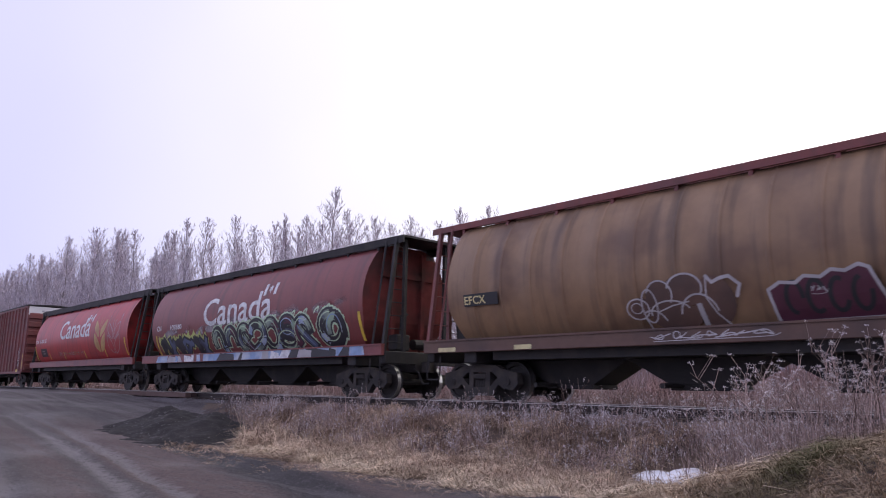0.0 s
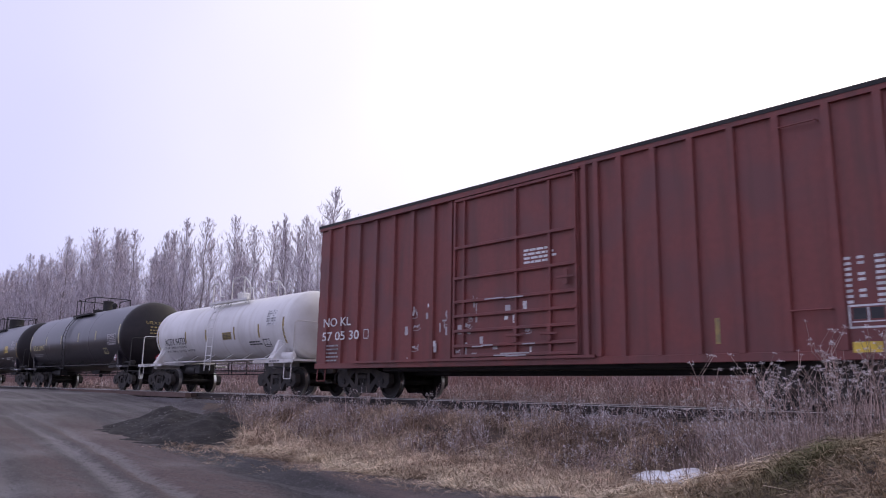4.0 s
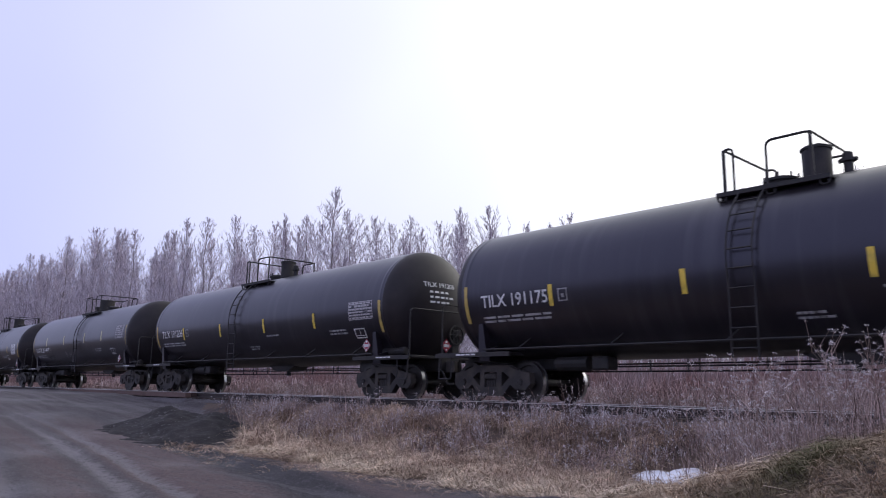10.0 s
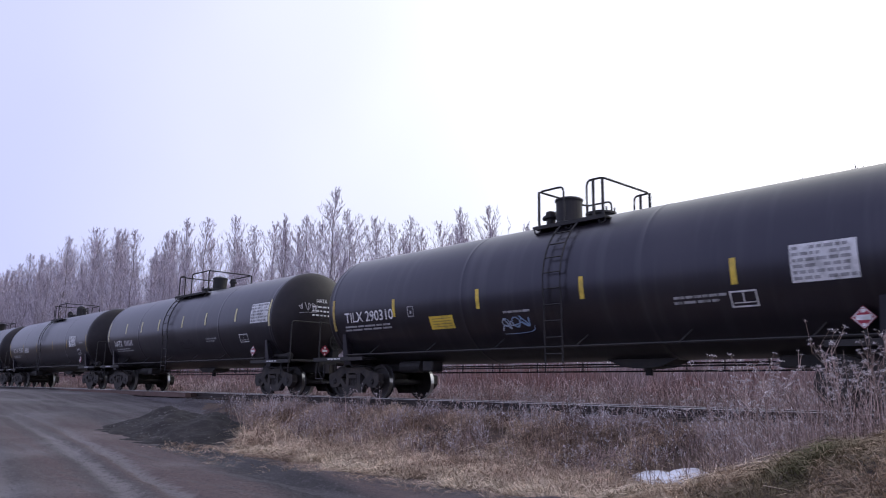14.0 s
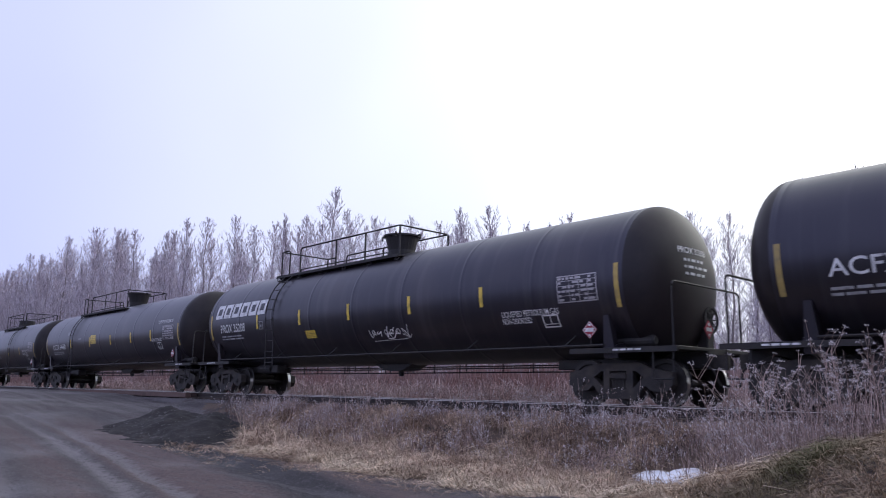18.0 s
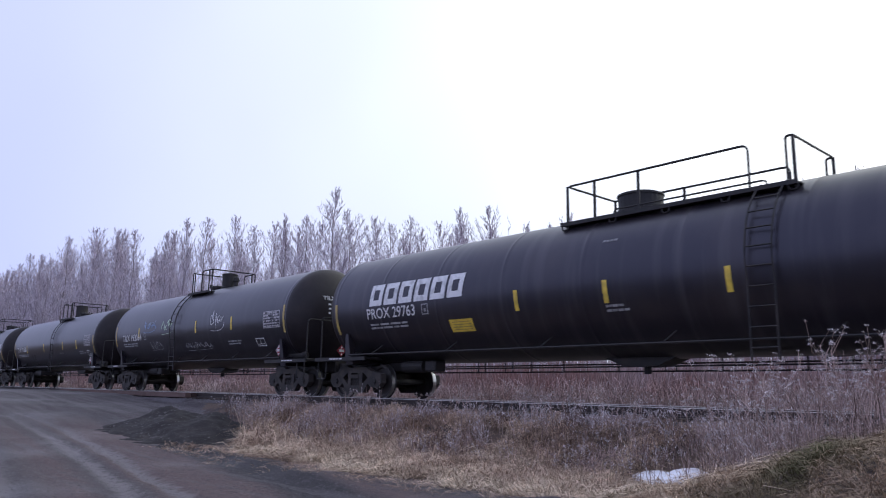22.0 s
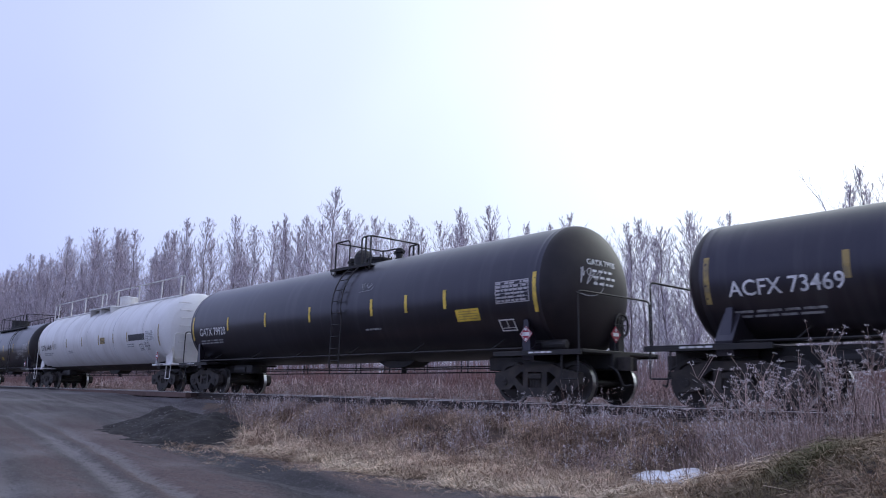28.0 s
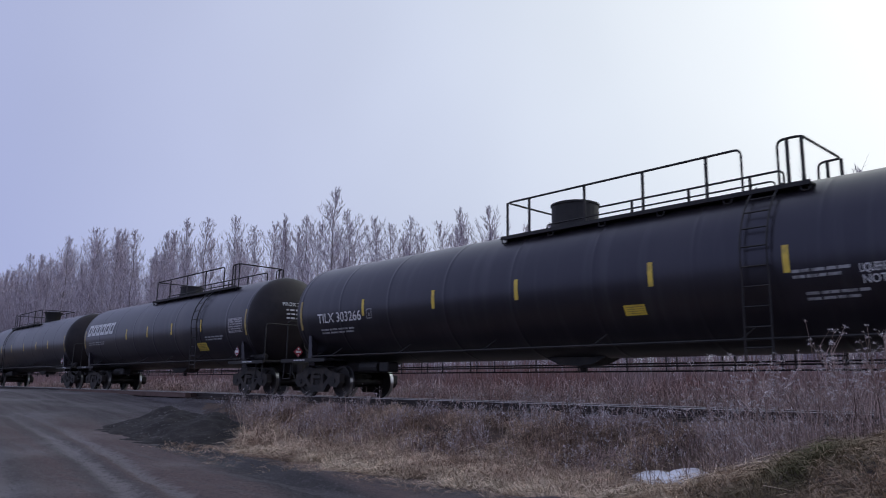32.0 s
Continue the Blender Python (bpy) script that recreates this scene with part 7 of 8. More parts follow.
def build_trees():
    rng = random.Random(21)
    poplar = [tree_meshes(k, sp, rise) for k, sp, rise in ((1, 4.0, 0.85), (2, 3.4, 0.75), (3, 4.4, 0.95), (4, 3.8, 0.80), (10, 3.0, 0.72))]
    broad = [tree_meshes(k, sp, rise, 0.12) for k, sp, rise in ((5, 4.8, 1.0), (6, 4.4, 0.90), (7, 5.2, 1.05))]
    shrub = [shrub_meshes(k) for k in (8, 9)]
    # the tall row behind the track, lower towards the east
    for x, y, h in ((-162.0, 20, 21.9), (-142.1, 19, 22.5), (-144.8, 22, 23.0), (-119.1, 19, 22.2), (-112.1, 20, 18.5), (-96.8, 18, 18.9), (-88.9, 18, 18.5),
                    (-88.0, 20, 16.6), (-81.3, 19, 17.4), (-76.5, 19, 18.1), (-74.5, 20, 18.1), (-63.9, 18, 16.3), (-61.3, 19, 15.0), (-50.8, 16, 13.9), (-52.3, 19, 14.5),
                    (-46.1, 17, 15.4), (-47.7, 20, 14.5), (-41.8, 18, 12.5), (-36.8, 17, 11.6), (-34.8, 18, 11.2), (-35.0, 20, 11.1), (-29.3, 17, 10.4),
                    (-28.6, 19, 9.6), (-25.9, 18, 9.0), (-23.7, 17, 9.1), (-19.9, 17, 8.1), (-18.5, 18, 7.8), (-14.0, 15, 7.3)):
        wide = x > -56 and x not in (-50.8, -36.8)
        plant((broad if wide else poplar), rng, x, y, h * (1.04 if x < -30 else 1.10), "tall bare frosted tree in the row behind the track", "trees behind the track", 1.3 if x in (-46.1, -47.7) else 1.15)
    for x, y, h in ((-10.2, 15, 8.4), (-8.6, 15, 8.0), (-7.0, 15, 7.8), (-5.2, 16, 8.2), (-12.2, 17, 7.2)):
        plant(shrub, rng, x, y, h * (0.60 if x < -8 else 0.80), "bare many-stemmed shrub behind the track", "scrub behind the track", 1.0)
    for k in range(11):
        x = -19 + 1.25 * k + rng.uniform(-0.4, 0.4)
        plant(broad, rng, x, rng.uniform(17, 23), rng.uniform(5.0, 7.2), "bare frosted tree in the thicket behind the track", "thicket behind the track", 1.2)
    # the second row fills the gaps
    for k in range(104):
        x = -225 + 2.2 * k + rng.uniform(-1.2, 1.2)
        y = rng.uniform(19.5, 28)
        top = 8.4 + 4.3 * smooth(-22, -62, x) + 6.5 * smooth(-62, -140, x)
        plant(poplar if rng.random() < 0.6 else broad, rng, x, y, top * rng.uniform(0.86, 1.16) * (y + 13.7) / 31.7, "bare frosted tree deeper in the wood", "trees deeper in the wood", 1.2)
    # young growth at the wood's edge
    for k in range(62):
        x = -150 + 2.5 * k + rng.uniform(-1, 1)
        y = rng.uniform(12.5, 17)
        plant(broad, rng, x, y, rng.uniform(3.4, 6.0) + 2.5 * smooth(-40, -90, x), "young bare frosted tree at the wood's edge", "young trees behind the track", 1.2)
    far_woods()


def plant(kinds, rng, x, y, h, label, group, wide):
    t = thing("tree", label, "tree", group)
    kind = kinds[rng.randrange(len(kinds))]
    for nm, me, mat in (("trunk", kind[0], BARK), ("crown", kind[1], TWIG)):
        link_part(nm, me, mat, t)
    k = h / 10.5
    t.matrix_basis = pose(x, y, ground_z(x, y), 0, 0, rng.uniform(0, 360)) @ Matrix.Diagonal((k * wide, k * wide, k, 1))


def far_woods():
    """Woods that close the view, and brush at their foot."""
    rng = random.Random(77)
    vs, fs = [], []
    for _ in range(7000):
        x, y = 60 - 480 * rng.random() ** 1.1, rng.uniform(28, 60)
        h = (6.5 + 6.5 * smooth(-20, -90, x) + 8 * smooth(-90, -250, x)) * rng.uniform(0.5, 1.15)
        z, w = -0.2, rng.uniform(0.03, 0.06)
        n = len(vs)
        tx, ty = rng.uniform(-0.6, 0.6), rng.uniform(-0.6, 0.6)
        vs += [(x - w, y, z), (x + w, y, z), (x + tx, y + ty, z + h)]
        fs.append((n, n + 1, n + 2))
        for _ in range(14):
            k = rng.uniform(0.12, 0.97)
            bx, by, bz = x + tx * k, y + ty * k, z + h * k
            a, ln = rng.uniform(0, 6.28), h * 0.16 * (1.15 - k) + 0.3
            n = len(vs)
            vs += [(bx, by, bz), (bx, by, bz + 0.07), (bx + ln * math.cos(a), by + ln * math.sin(a), bz + ln * 1.4)]
            fs.append((n, n + 1, n + 2))
    tagged(tri_mesh("far_woods", vs, fs, TWIG), "distant bare frosted woods", "woods", kind="stuff")
    vs, fs = [], []
    for _ in range(26000):
        x, y = 12 - 190 * rng.random() ** 1.3, 6.5 + 12 * rng.random()
        h = rng.uniform(0.8, 1.5) + (1.3 * rng.random() if y > 11 else 0)
        z = ground_z(x, y) - 0.03
        w = rng.uniform(0.006, 0.014) * (1 + y / 14)
        tx, ty = rng.uniform(-0.3, 0.3), rng.uniform(-0.3, 0.3)
        for dx, k in ((0, 1.0), (rng.uniform(-0.25, 0.25), rng.uniform(0.5, 0.8)), (rng.uniform(-0.3, 0.3), rng.uniform(0.4, 0.9))):
            n = len(vs)
            b = 0.0 if dx == 0 else h * rng.uniform(0.2, 0.5)
            vs += [(x - w + tx * b / h, y, z + b), (x + w + tx * b / h, y + w, z + b), (x + tx * k + dx, y + ty * k, z + h * max(k, b / h + 0.25))]
            fs.append((n, n + 1, n + 2))
    tagged(tri_mesh("brush", vs, fs, BRUSH), "reddish bare brush at the foot of the wood", "brush", kind="stuff")


build_trees()


# ---- grass and weeds ----
def blades(name, spots, mat, label, rng, heads=None):
    """Bent blades as two-piece strips; spots give x, y, height, width, lean."""
    vs, fs = [], []
    for x, y, h, w, lean in spots:
        z = ground_z(x, y) if abs(y) > 2.0 else -0.3
        a = rng.uniform(0, 6.28)
        dx, dy = math.cos(a) * lean * h, math.sin(a) * lean * h
        b = rng.uniform(0, 3.14)
        ox, oy = math.cos(b) * w, math.sin(b) * w
        n = len(vs)
        vs += [(x - ox, y - oy, z - 0.03), (x + ox, y + oy, z - 0.03), (x + dx * 0.35 + ox * 0.7, y + dy * 0.35 + oy * 0.7, z + h * 0.6),
               (x + dx * 0.35 - ox * 0.7, y + dy * 0.35 - oy * 0.7, z + h * 0.6), (x + dx, y + dy, z + h * (1 - 0.35 * lean))]
        fs += [(n, n + 1, n + 2, n + 3), (n + 3, n + 2, n + 4)]
    return tagged(tri_mesh(name, vs, fs, mat), label, "grass", kind="stuff")


def tufts(name, spots, mat, label, rng, n=26, lift=0.62, gather=0.28):
    """Matted grass: clumps of long blades that arch over and lie across each other; spots give x, y, length, blade width, direction."""
    vs, fs = [], []
    for x, y, ln, w, turn in spots:
        for _ in range(n):
            a = turn + rng.gauss(0, 0.85)
            l = ln * rng.uniform(0.45, 1.15)
            h = l * rng.uniform(0.08, lift)
            bx, by = x + rng.gauss(0, gather) * ln, y + rng.gauss(0, gather) * ln
            z = ground_z(bx, by)
            cx, cy = math.cos(a), math.sin(a)
            a2 = a + rng.uniform(-0.6, 0.6)
            mx, my = bx + cx * l * 0.4, by + cy * l * 0.4
            tx, ty = mx + math.cos(a2) * l * 0.55, my + math.sin(a2) * l * 0.55
            ox, oy, oz = -cy * w, cx * w, w * rng.uniform(-0.8, 0.8)
            k = len(vs)
            vs += [(bx - ox, by - oy, z - 0.02 - oz), (bx + ox, by + oy, z - 0.02 + oz), (mx + ox, my + oy, z + h + oz), (mx - ox, my - oy, z + h - oz), (tx, ty, z + h * rng.uniform(0.1, 0.95))]
            fs += [(k, k + 1, k + 2, k + 3), (k + 3, k + 2, k + 4)]
    return tagged(tri_mesh(name, vs, fs, mat), label, "grass", kind="stuff")


def weed_clumps(name, spots, label, rng, frost=0.5, fur=1.0):
    """Clumps of arching dead stems furred with frost; spots give x, y, height, stems."""
    vs, fs, mi = [], [], []

    def strip(p, q, w0, w1, m):
        n = len(vs)
        a = rng.uniform(0, 3.14)
        ox, oy = math.cos(a), math.sin(a)
        vs.extend([(p[0] - ox * w0, p[1] - oy * w0, p[2]), (p[0] + ox * w0, p[1] + oy * w0, p[2]), (q[0] + ox * w1, q[1] + oy * w1, q[2]), (q[0] - ox * w1, q[1] - oy * w1, q[2])])
        fs.append((n, n + 1, n + 2, n + 3))
        mi.append(m)

    def needle(p, ln, m):
        n = len(vs)
        a, b = rng.uniform(0, 6.28), rng.uniform(-0.2, 1.2)
        d = (math.cos(a) * math.cos(b) * ln, math.sin(a) * math.cos(b) * ln, math.sin(b) * ln)
        w = ln * rng.uniform(0.12, 0.22)
        vs.extend([(p[0] - w, p[1], p[2]), (p[0] + w, p[1] + w * 0.6, p[2] + w * 0.4), (p[0] + d[0], p[1] + d[1], p[2] + d[2])])
        fs.append((n, n + 1, n + 2))
        mi.append(m)

    for x, y, h, stems in spots:
        z = ground_z(x, y) if abs(y) > 2.0 else -0.3
        cold = rng.random() < frost
        for _ in range(stems):
            a, lean, l = rng.uniform(0, 6.28), abs(rng.gauss(0.0, 0.42)), h * rng.uniform(0.5, 1.1)
            bx, by = x + rng.gauss(0, 0.09), y + rng.gauss(0, 0.09)
            cx, cy = math.cos(a) * lean, math.sin(a) * lean
            pts = [(bx + cx * l * k * k * 1.1, by + cy * l * k * k * 1.1, z - 0.03 + l * (k - 0.28 * lean * k * k)) for k in (0, 0.4, 0.75, 1.0)]
            for p, q, w in zip(pts, pts[1:], (0.0042, 0.0034, 0.0026)):
                strip(p, q, w, w * 0.8, 0)
            m = 1 if cold and rng.random() < 0.8 else 0
            for _ in range(rng.randrange(10, 18)):
                k = 0.3 + 0.7 * rng.random() ** 0.7
                i = 0 if k < 0.4 else 1 if k < 0.75 else 2
                t = (k - (0, 0.4, 0.75)[i]) / (0.4, 0.35, 0.25)[i]
                p = [u + (v - u) * t for u, v in zip(pts[i], pts[i + 1])]
                needle(p, fur * rng.uniform(0.018, 0.05), m)
    me = bpy.data.meshes.new(name)
    me.from_pydata(vs, [], fs)
    me.materials.append(FROSTY)
    me.materials.append(FROSTHEAD)
    me.polygons.foreach_set("material_index", mi)
    me.update()
    return tagged(new(name, me), label, "weeds", kind="stuff")


def umbel_bed(name, spots, label, rng, bushy=1.0):
    """Tall dead flower stalks with forked tops and flat furry white heads; spots give x, y, height, lean."""
    vs, fs, mi = [], [], []

    def stick(p, q, r, m):
        n = len(vs)
        for c, rr in ((p, r), (q, r * 0.75)):
            vs.extend([(c[0] - rr, c[1], c[2]), (c[0] + rr * 0.5, c[1] - rr * 0.87, c[2]), (c[0] + rr * 0.5, c[1] + rr * 0.87, c[2])])
        for k in range(3):
            fs.append((n + k, n + (k + 1) % 3, n + 3 + (k + 1) % 3, n + 3 + k))
            mi.append(m)

    def head(p, r):
        for _ in range(16):
            a, u = rng.uniform(0, 6.28), r * rng.random() ** 0.5
            c = (p[0] + math.cos(a) * u, p[1] + math.sin(a) * u, p[2] + rng.uniform(-0.25, 0.35) * r)
            e = [c[k] + rng.uniform(-0.55, 0.55) * r for k in range(3)]
            w = r * 0.11
            n = len(vs)
            vs.extend([(c[0] - w, c[1], c[2] - w), (c[0] + w, c[1], c[2]), tuple(e)])
            fs.append((n, n + 1, n + 2))
            mi.append(1)

    for x, y, h, lean in spots:
        z, a = ground_z(x, y), rng.uniform(0, 6.28)
        cx, cy = math.cos(a) * lean * h, math.sin(a) * lean * h
        pts = [Vector((x + cx * k ** 1.6, y + cy * k ** 1.6, z - 0.03 + h * (k - 0.15 * lean * k * k))) for k in (0, 0.35, 0.7, 0.9)]
        for p, q, r in zip(pts, pts[1:], (0.0062, 0.0052, 0.0042)):
            stick(p, q, r, 0)
        for f in range(rng.randrange(4, 8)):
            b, ln = rng.uniform(0, 6.28), h * rng.uniform(0.08, 0.2)
            p = pts[2].lerp(pts[3], rng.uniform(0.1, 1.0))
            q = p + Vector((math.cos(b) * ln * 0.55, math.sin(b) * ln * 0.55, ln * 0.85))
            stick(p, q, 0.0032, 0)
            head(q, rng.uniform(0.022, 0.045))
        for _ in range(round(bushy * rng.randrange(4, 10))):
            k = rng.uniform(0.25, 0.95)
            p = pts[0].lerp(pts[3], k)
            b, ln = rng.uniform(0, 6.28), rng.uniform(0.04, 0.12)
            q = p + Vector((math.cos(b) * ln, math.sin(b) * ln, ln * rng.uniform(-0.3, 0.8)))
            stick(p, q, 0.0030, 1 if rng.random() < 0.65 else 0)
            if bushy > 1 and k > 0.5 and rng.random() < 0.35:
                head(q, rng.uniform(0.012, 0.026))
    me = bpy.data.meshes.new(name)
    me.from_pydata(vs, [], fs)
    me.materials.append(FROSTY)
    me.materials.append(FROSTHEAD)
    me.polygons.foreach_set("material_index", mi)
    me.update()
    return tagged(new(name, me), label, "weeds", kind="stuff")


def build_plants():
    rng = random.Random(31)

    def bare(x, y):
        """Gravel, snow or the heap: nothing grows there."""
        return (is_road(x, y) or mound(x, y) > 0.22 and x < -17.6 or x < -15.2 - 1.55 * (y + 5.8) or x < -8 and ramp_side(x, y) > 0.75
                or math.hypot((x + 6.02) / 0.74, (y + 3.5) / (0.20 if y > -3.5 else 0.80)) < 1)

    def bed(count, box_, keep, lo, hi, width):
        spots = []
        while len(spots) < count:
            x, y = rng.uniform(box_[0], box_[1]), rng.uniform(box_[2], box_[3])
            if bare(x, y) or rng.random() > keep(x, y):
                continue
            far = math.hypot(x, y + 13.7)
            spots.append((x, y, rng.uniform(lo, hi), width * far * rng.uniform(0.7, 1.3), rng.uniform(0, 6.28)))
        return spots

    def patchy(x, y, scale, seed):
        return 0.5 + 1.15 * noise.noise((x * scale, y * scale, seed)) + 0.5 * noise.noise((x * scale * 2.7, y * scale * 2.7, seed + 3))

    # straw along the road's edge, in flattened clumps
    tufts("dry_grass", bed(1250, (-19, -2.5, -9.0, -3.0), lambda x, y: patchy(x, y, 1.1, 2) * smooth(-2.8, -4.4, y) * (1 - 0.8 * smooth(-5.0, -3.0, x)), 0.28, 0.56, 0.00030), STRAW,
          "flattened pale straw-coloured grass beside the gravel road", rng, 38, 0.36, 0.24)
    tufts("brown_grass", bed(1900, (-21, 2, -5.6, -2.1), lambda x, y: (0.15 + 0.9 * patchy(x, y, 1.2, 8)) * smooth(-5.8, -4.6, y), 0.28, 0.58, 0.00030), BROWNGRASS,
          "brown tangled dead grass in the ditch", rng, 30, 0.48, 0.22)
    tufts("bank_grass", bed(4300, (-5.2, 1.0, -10.5, -4.4), lambda x, y: (0.55 + 0.8 * patchy(x, y, 1.7, 5)) * smooth(0.06, 0.3, hummock(x, y)), 0.16, 0.34, 0.00036), BANKGRASS,
          "brown and green matted grass on the near bank", rng, 32, 0.36, 0.3)
    tufts("bank_straw", bed(260, (-5.4, 0.5, -9.5, -4.4), lambda x, y: patchy(x, y, 2.2, 25) * smooth(0.04, 0.2, hummock(x, y)), 0.16, 0.34, 0.00024), STRAW,
          "pale dead grass tufts on the near bank", rng, 20, 0.36, 0.3)
    # stray straw lying on the gravel along the verge
    stray = []
    while len(stray) < 420:
        x, y = rng.uniform(-17.5, -4.5), rng.uniform(-8.5, -5.2)
        out = 0.9 * rng.random() ** 2 + 0.1
        if is_road(x, y) and not is_road(x, y + out) and mound(x, y) < 0.1:
            stray.append((x, y, rng.uniform(0.12, 0.34), 0.00024 * math.hypot(x, y + 13.7), rng.uniform(0, 6.28)))
    tufts("stray_straw", stray, BROWNGRASS, "stray dead grass lying on the road's edge", rng, 7, 0.2, 0.35)
    # single long straws standing out of the matted grass
    tufts("tall_straws", bed(170, (-18, -3, -6.2, -3.0), lambda x, y: patchy(x, y, 0.8, 17), 0.5, 0.85, 0.00020), STRAW, "long bent straws above the matted grass", rng, 3, 0.95, 0.2)
    # grey frosted weeds before the track, few of them higher than the rail
    spots = []
    while len(spots) < 1250:
        x, y = rng.uniform(-21.0, 6), -1.95 - 1.9 * rng.random() ** 1.7
        if bare(x, y) or ramp_side(x, y) > 0.5 or rng.random() > 0.42 + 1.5 * noise.noise((x * 0.7, y * 0.9, 4)):
            continue
        top = -0.12 - ground_z(x, y) if rng.random() < 0.93 else 0.12 - ground_z(x, y)
        spots.append((x, y, max(0.16, min(rng.uniform(0.25, 0.75), top)), rng.randrange(6, 12)))
    weed_clumps("frosted_weeds", spots, "frosted grey weeds in arching clumps before the track", rng, 0.55)
    spots = [(rng.gauss(-18.5, 0.6), rng.uniform(-4.2, -3.2), rng.uniform(0.6, 1.05), 7) for _ in range(30)]
    for cx in (-18.6, -17.9, -15.2, -12.6, -11.0, -9.6, -9.0, -8.2, -7.5, -6.4, -5.6):
        for _ in range(8):
            spots.append((rng.gauss(cx, 0.3), rng.uniform(-3.0, -2.2), rng.uniform(0.5, 0.95), 7))
    weed_clumps("white_frosted_weeds", spots, "white frosted weed clumps before the rails", rng, 0.95)
    spots = []
    for cx in (-18.6, -17.9, -15.0, -12.8, -11.2, -10.9, -9.7, -9.1, -8.3, -7.5, -7.2, -6.3, -5.5, -4.6):
        for _ in range(5):
            x, y = rng.gauss(cx, 0.25), rng.uniform(-3.0, -2.2)
            spots.append((x, y, max(0.3, rng.uniform(-0.05, 0.32) - ground_z(x, y)), rng.uniform(0.0, 0.4)))
    umbel_bed("seed_head_weeds", spots, "dead flower stalks with white frosted heads before the rails", rng)
    # tall weeds on the near bank, higher towards the east
    def crest(x, y):
        u = x + 0.45 * (y + 5.0)
        return 0.60 + 0.28 * (u + 4.3) - 0.5 * smooth(-4.2, -5.2, u)

    spots, low = [], []
    while len(spots) < 115:
        x, y = rng.uniform(-4.9, 0.6), rng.uniform(-6.4, -4.0)
        if rng.random() > smooth(-4.9, -3.2, x + 0.45 * (y + 5.0)) * (0.6 + 1.3 * noise.noise((x * 1.4, y * 1.1, 7))):
            continue
        spots.append((x, y, max(0.35, crest(x, y) * rng.uniform(0.62, 1.04) - ground_z(x, y)), abs(rng.gauss(0.12, 0.26))))
    while len(low) < 620:
        x, y = rng.uniform(-4.9, 0.3), rng.uniform(-6.3, -3.8)
        if rng.random() < 0.1 + smooth(-4.8, -3.0, x + 0.45 * (y + 5.0)):
            low.append((x, y, max(0.25, crest(x, y) * rng.uniform(0.0, 0.72) - ground_z(x, y)), 6))
    umbel_bed("bank_weeds", spots, "tall dead flower stalks with white frosted heads on the near bank", rng, 4.0)
    weed_clumps("bank_undergrowth", low, "frosted weeds under the tall stalks on the near bank", rng, 0.3, 0.6)
    # reddish field behind the track
    spots = []
    while len(spots) < 26000:
        x, y = 8 - 120 * rng.random() ** 1.5, 2.1 + 9 * rng.random() ** 1.5
        spots.append((x, y, rng.uniform(0.25, 0.7) * (0.6 if y < 3 else 1) * (1 + 0.7 * noise.noise((x * 0.5, y * 0.7, 1))), rng.uniform(0.004, 0.010), rng.uniform(0.5, 2.2)))
    blades("field_grass", spots, FIELD, "tall mauve-brown dead grass behind the track", rng)
    spots = []
    while len(spots) < 1900:
        x, y = 6 - 70 * rng.random() ** 1.4, rng.uniform(2.3, 9.5)
        if rng.random() < 0.4 + 1.4 * noise.noise((x * 0.5, y * 0.6, 33)):
            spots.append((x, y, rng.uniform(0.45, 0.95), 0.00030 * math.hypot(x, y + 13.7), rng.uniform(0, 6.28)))
    tufts("field_tussocks", spots, FIELD, "tussocks of mauve-brown dead grass behind the track", rng, 24, 0.95, 0.2)
    spots = []
    while len(spots) < 850:
        x, y = 6 - 70 * rng.random() ** 1.4, rng.uniform(2.2, 7)
        if rng.random() < 0.35 + 1.4 * noise.noise((x * 0.4, y * 0.5, 3)):
            spots.append((x, y, rng.uniform(0.4, 1.0), 8))
    weed_clumps("field_weeds", spots, "frosted weeds in the dead grass behind the track", rng, 0.55)
    # loose stones on the road
    vs, fs = [], []
    for _ in range(7000):
        x, y = -36 + 34 * rng.random() ** 0.7, rng.uniform(-13, -3)
        if is_road(x, y):
            add_stone(vs, fs, rng, x, y, ground_z(x, y), rng.uniform(0.006, 0.022))
    for _ in range(1500):
        x, y = rng.uniform(-24.5, -15.5), rng.uniform(-7.2, -2.6)
        if mound(x, y) > 0.10:
            add_stone(vs, fs, rng, x, y, ground_z(x, y) - 0.008, 0.008 + 0.024 * rng.random() ** 3)
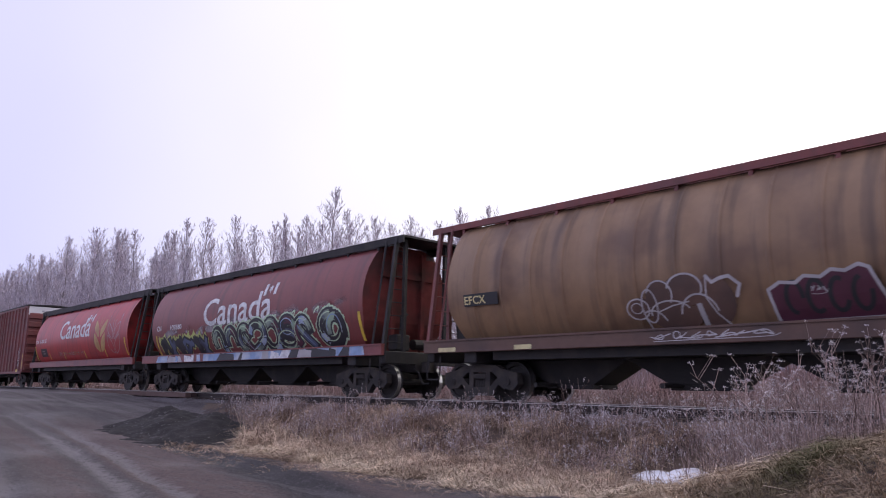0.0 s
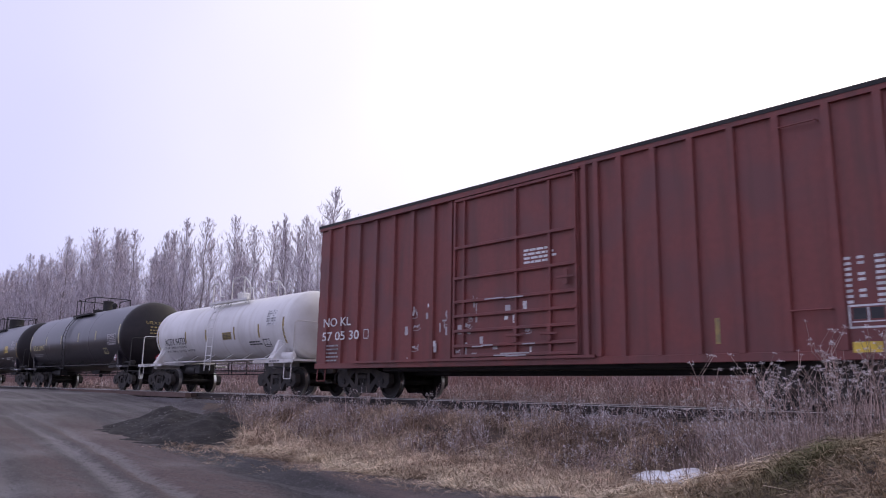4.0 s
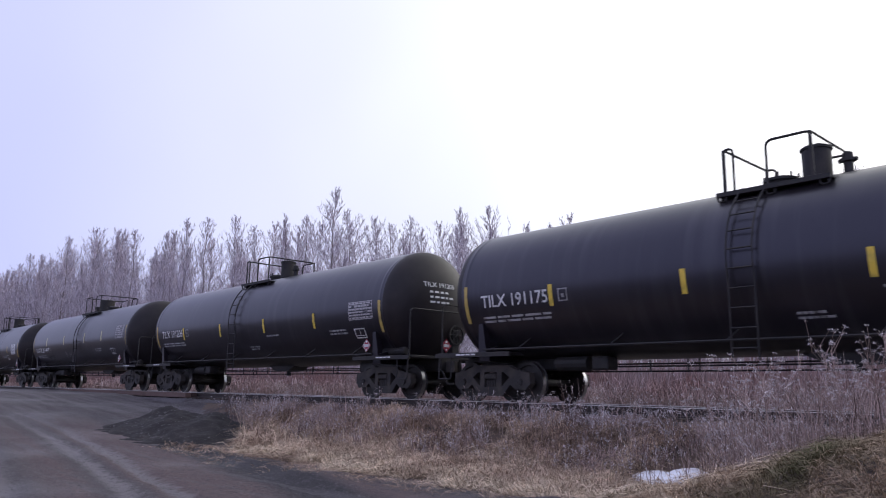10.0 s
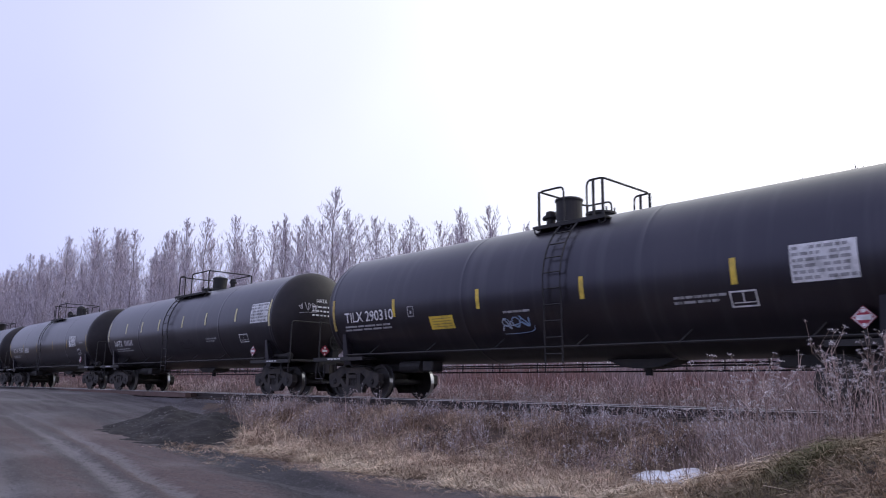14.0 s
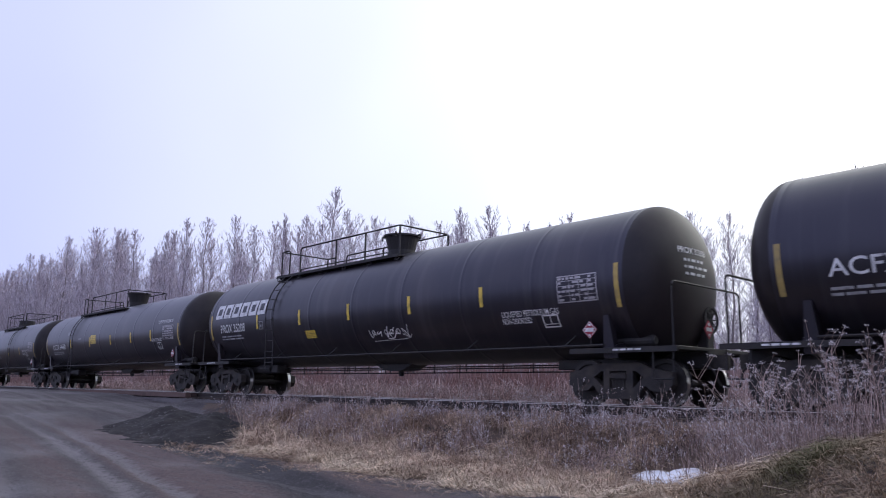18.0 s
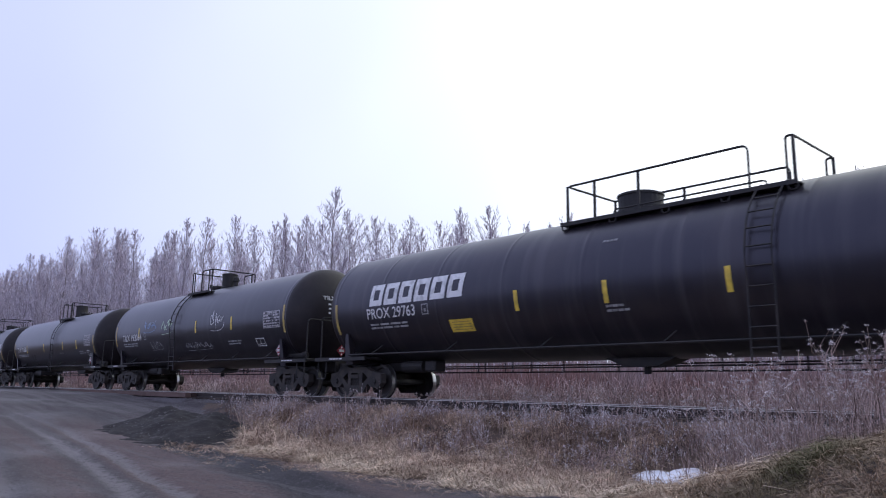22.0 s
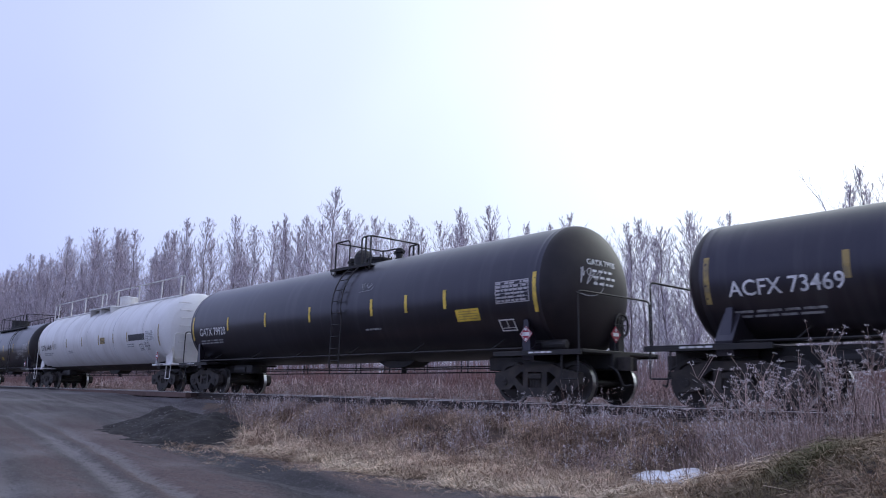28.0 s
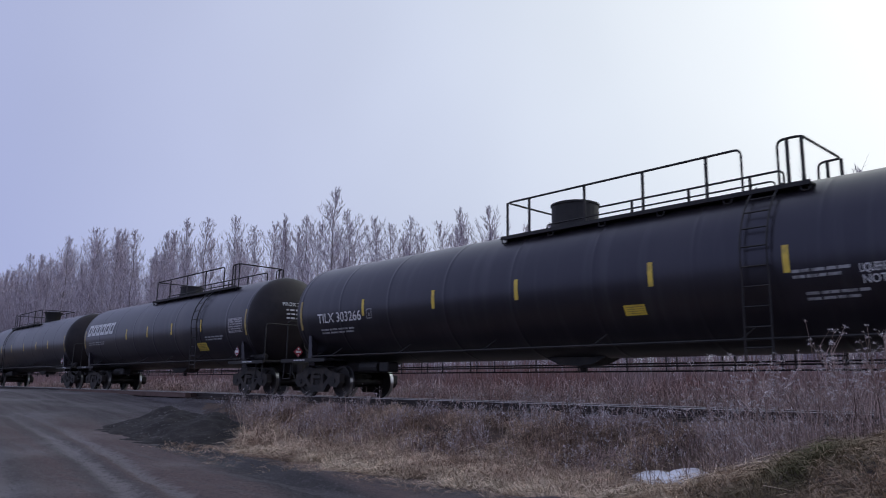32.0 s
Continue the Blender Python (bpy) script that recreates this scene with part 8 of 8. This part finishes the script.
    tagged(tri_mesh("road_stones", vs, fs, STONE), "loose stones on the gravel road", "gravel", kind="stuff")
    # snow left in the ditch
    bm = bmesh.new()
    n, rings = 64, []
    for k, zz in ((1.04, -0.05), (0.97, 0.015), (0.85, 0.04), (0.6, 0.055), (0.3, 0.06), (0.02, 0.062)):
        ring = []
        for i in range(n):
            a = 2 * math.pi * i / n
            q = 1 + 0.22 * noise.noise((2.2 * math.cos(a), 2.2 * math.sin(a), 4)) + 0.10 * noise.noise((6 * math.cos(a), 6 * math.sin(a), 1)) - 0.30 * math.exp(-((a - 4.75) / 0.35) ** 2) - 0.42 * math.exp(-((a - 1.85) / 0.28) ** 2)
            u, v = 0.62 * k * q * math.cos(a), 0.24 * k * q * math.sin(a)
            x, y = -6.06 + u * 0.995 - v * 0.08, -3.49 + u * 0.08 + v * 0.995
            ring.append(bm.verts.new((x, y, ground_z(x, y) + zz + 0.015 * noise.noise((x * 5, y * 5, 0)))))
        rings.append(ring)
    for a, b in zip(rings, rings[1:]):
        for i in range(n):
            bm.faces.new((a[i], a[(i + 1) % n], b[(i + 1) % n], b[i]))
    tagged(part("snow_patch", bm, SNOW, smooth=True), "small patch of old snow in the ditch", "snow")


build_plants()


# ---- movement ----
def motions():
    for car, mid in CARS:
        car.location = (mid, 0, 0)
        walk(car, [(t, pose(mid + run(t), 0, 0)) for t in range(33)])
    mids = dict((c.name, m) for c, m in CARS)
    for w, dx, car in AXLES:
        mid = mids[car.name]
        rows = [(0.0, 0.0)]
        k = 1
        last = 0.0
        base = None
        while k < 32 * FPS:
            t = k / FPS
            x = mid + run(t)
            if -75 < x < 16:
                if base is None:
                    base = run((k - 1) / FPS)
                    if k > 1:
                        rows.append(((k - 1) / FPS, 0.0))
                last = (run(t) - base) / WHEEL_R
                rows.append((t, last))
            k += 1
        rows.append((32.0, last + (1.0 if -75 < mid + run(32.0) < 16 else 0.0)))
        walk(w, [(t, Matrix.Translation((dx, 0, WHEEL_R)) @ Matrix.Rotation(a, 4, "Y")) for t, a in rows])


motions()
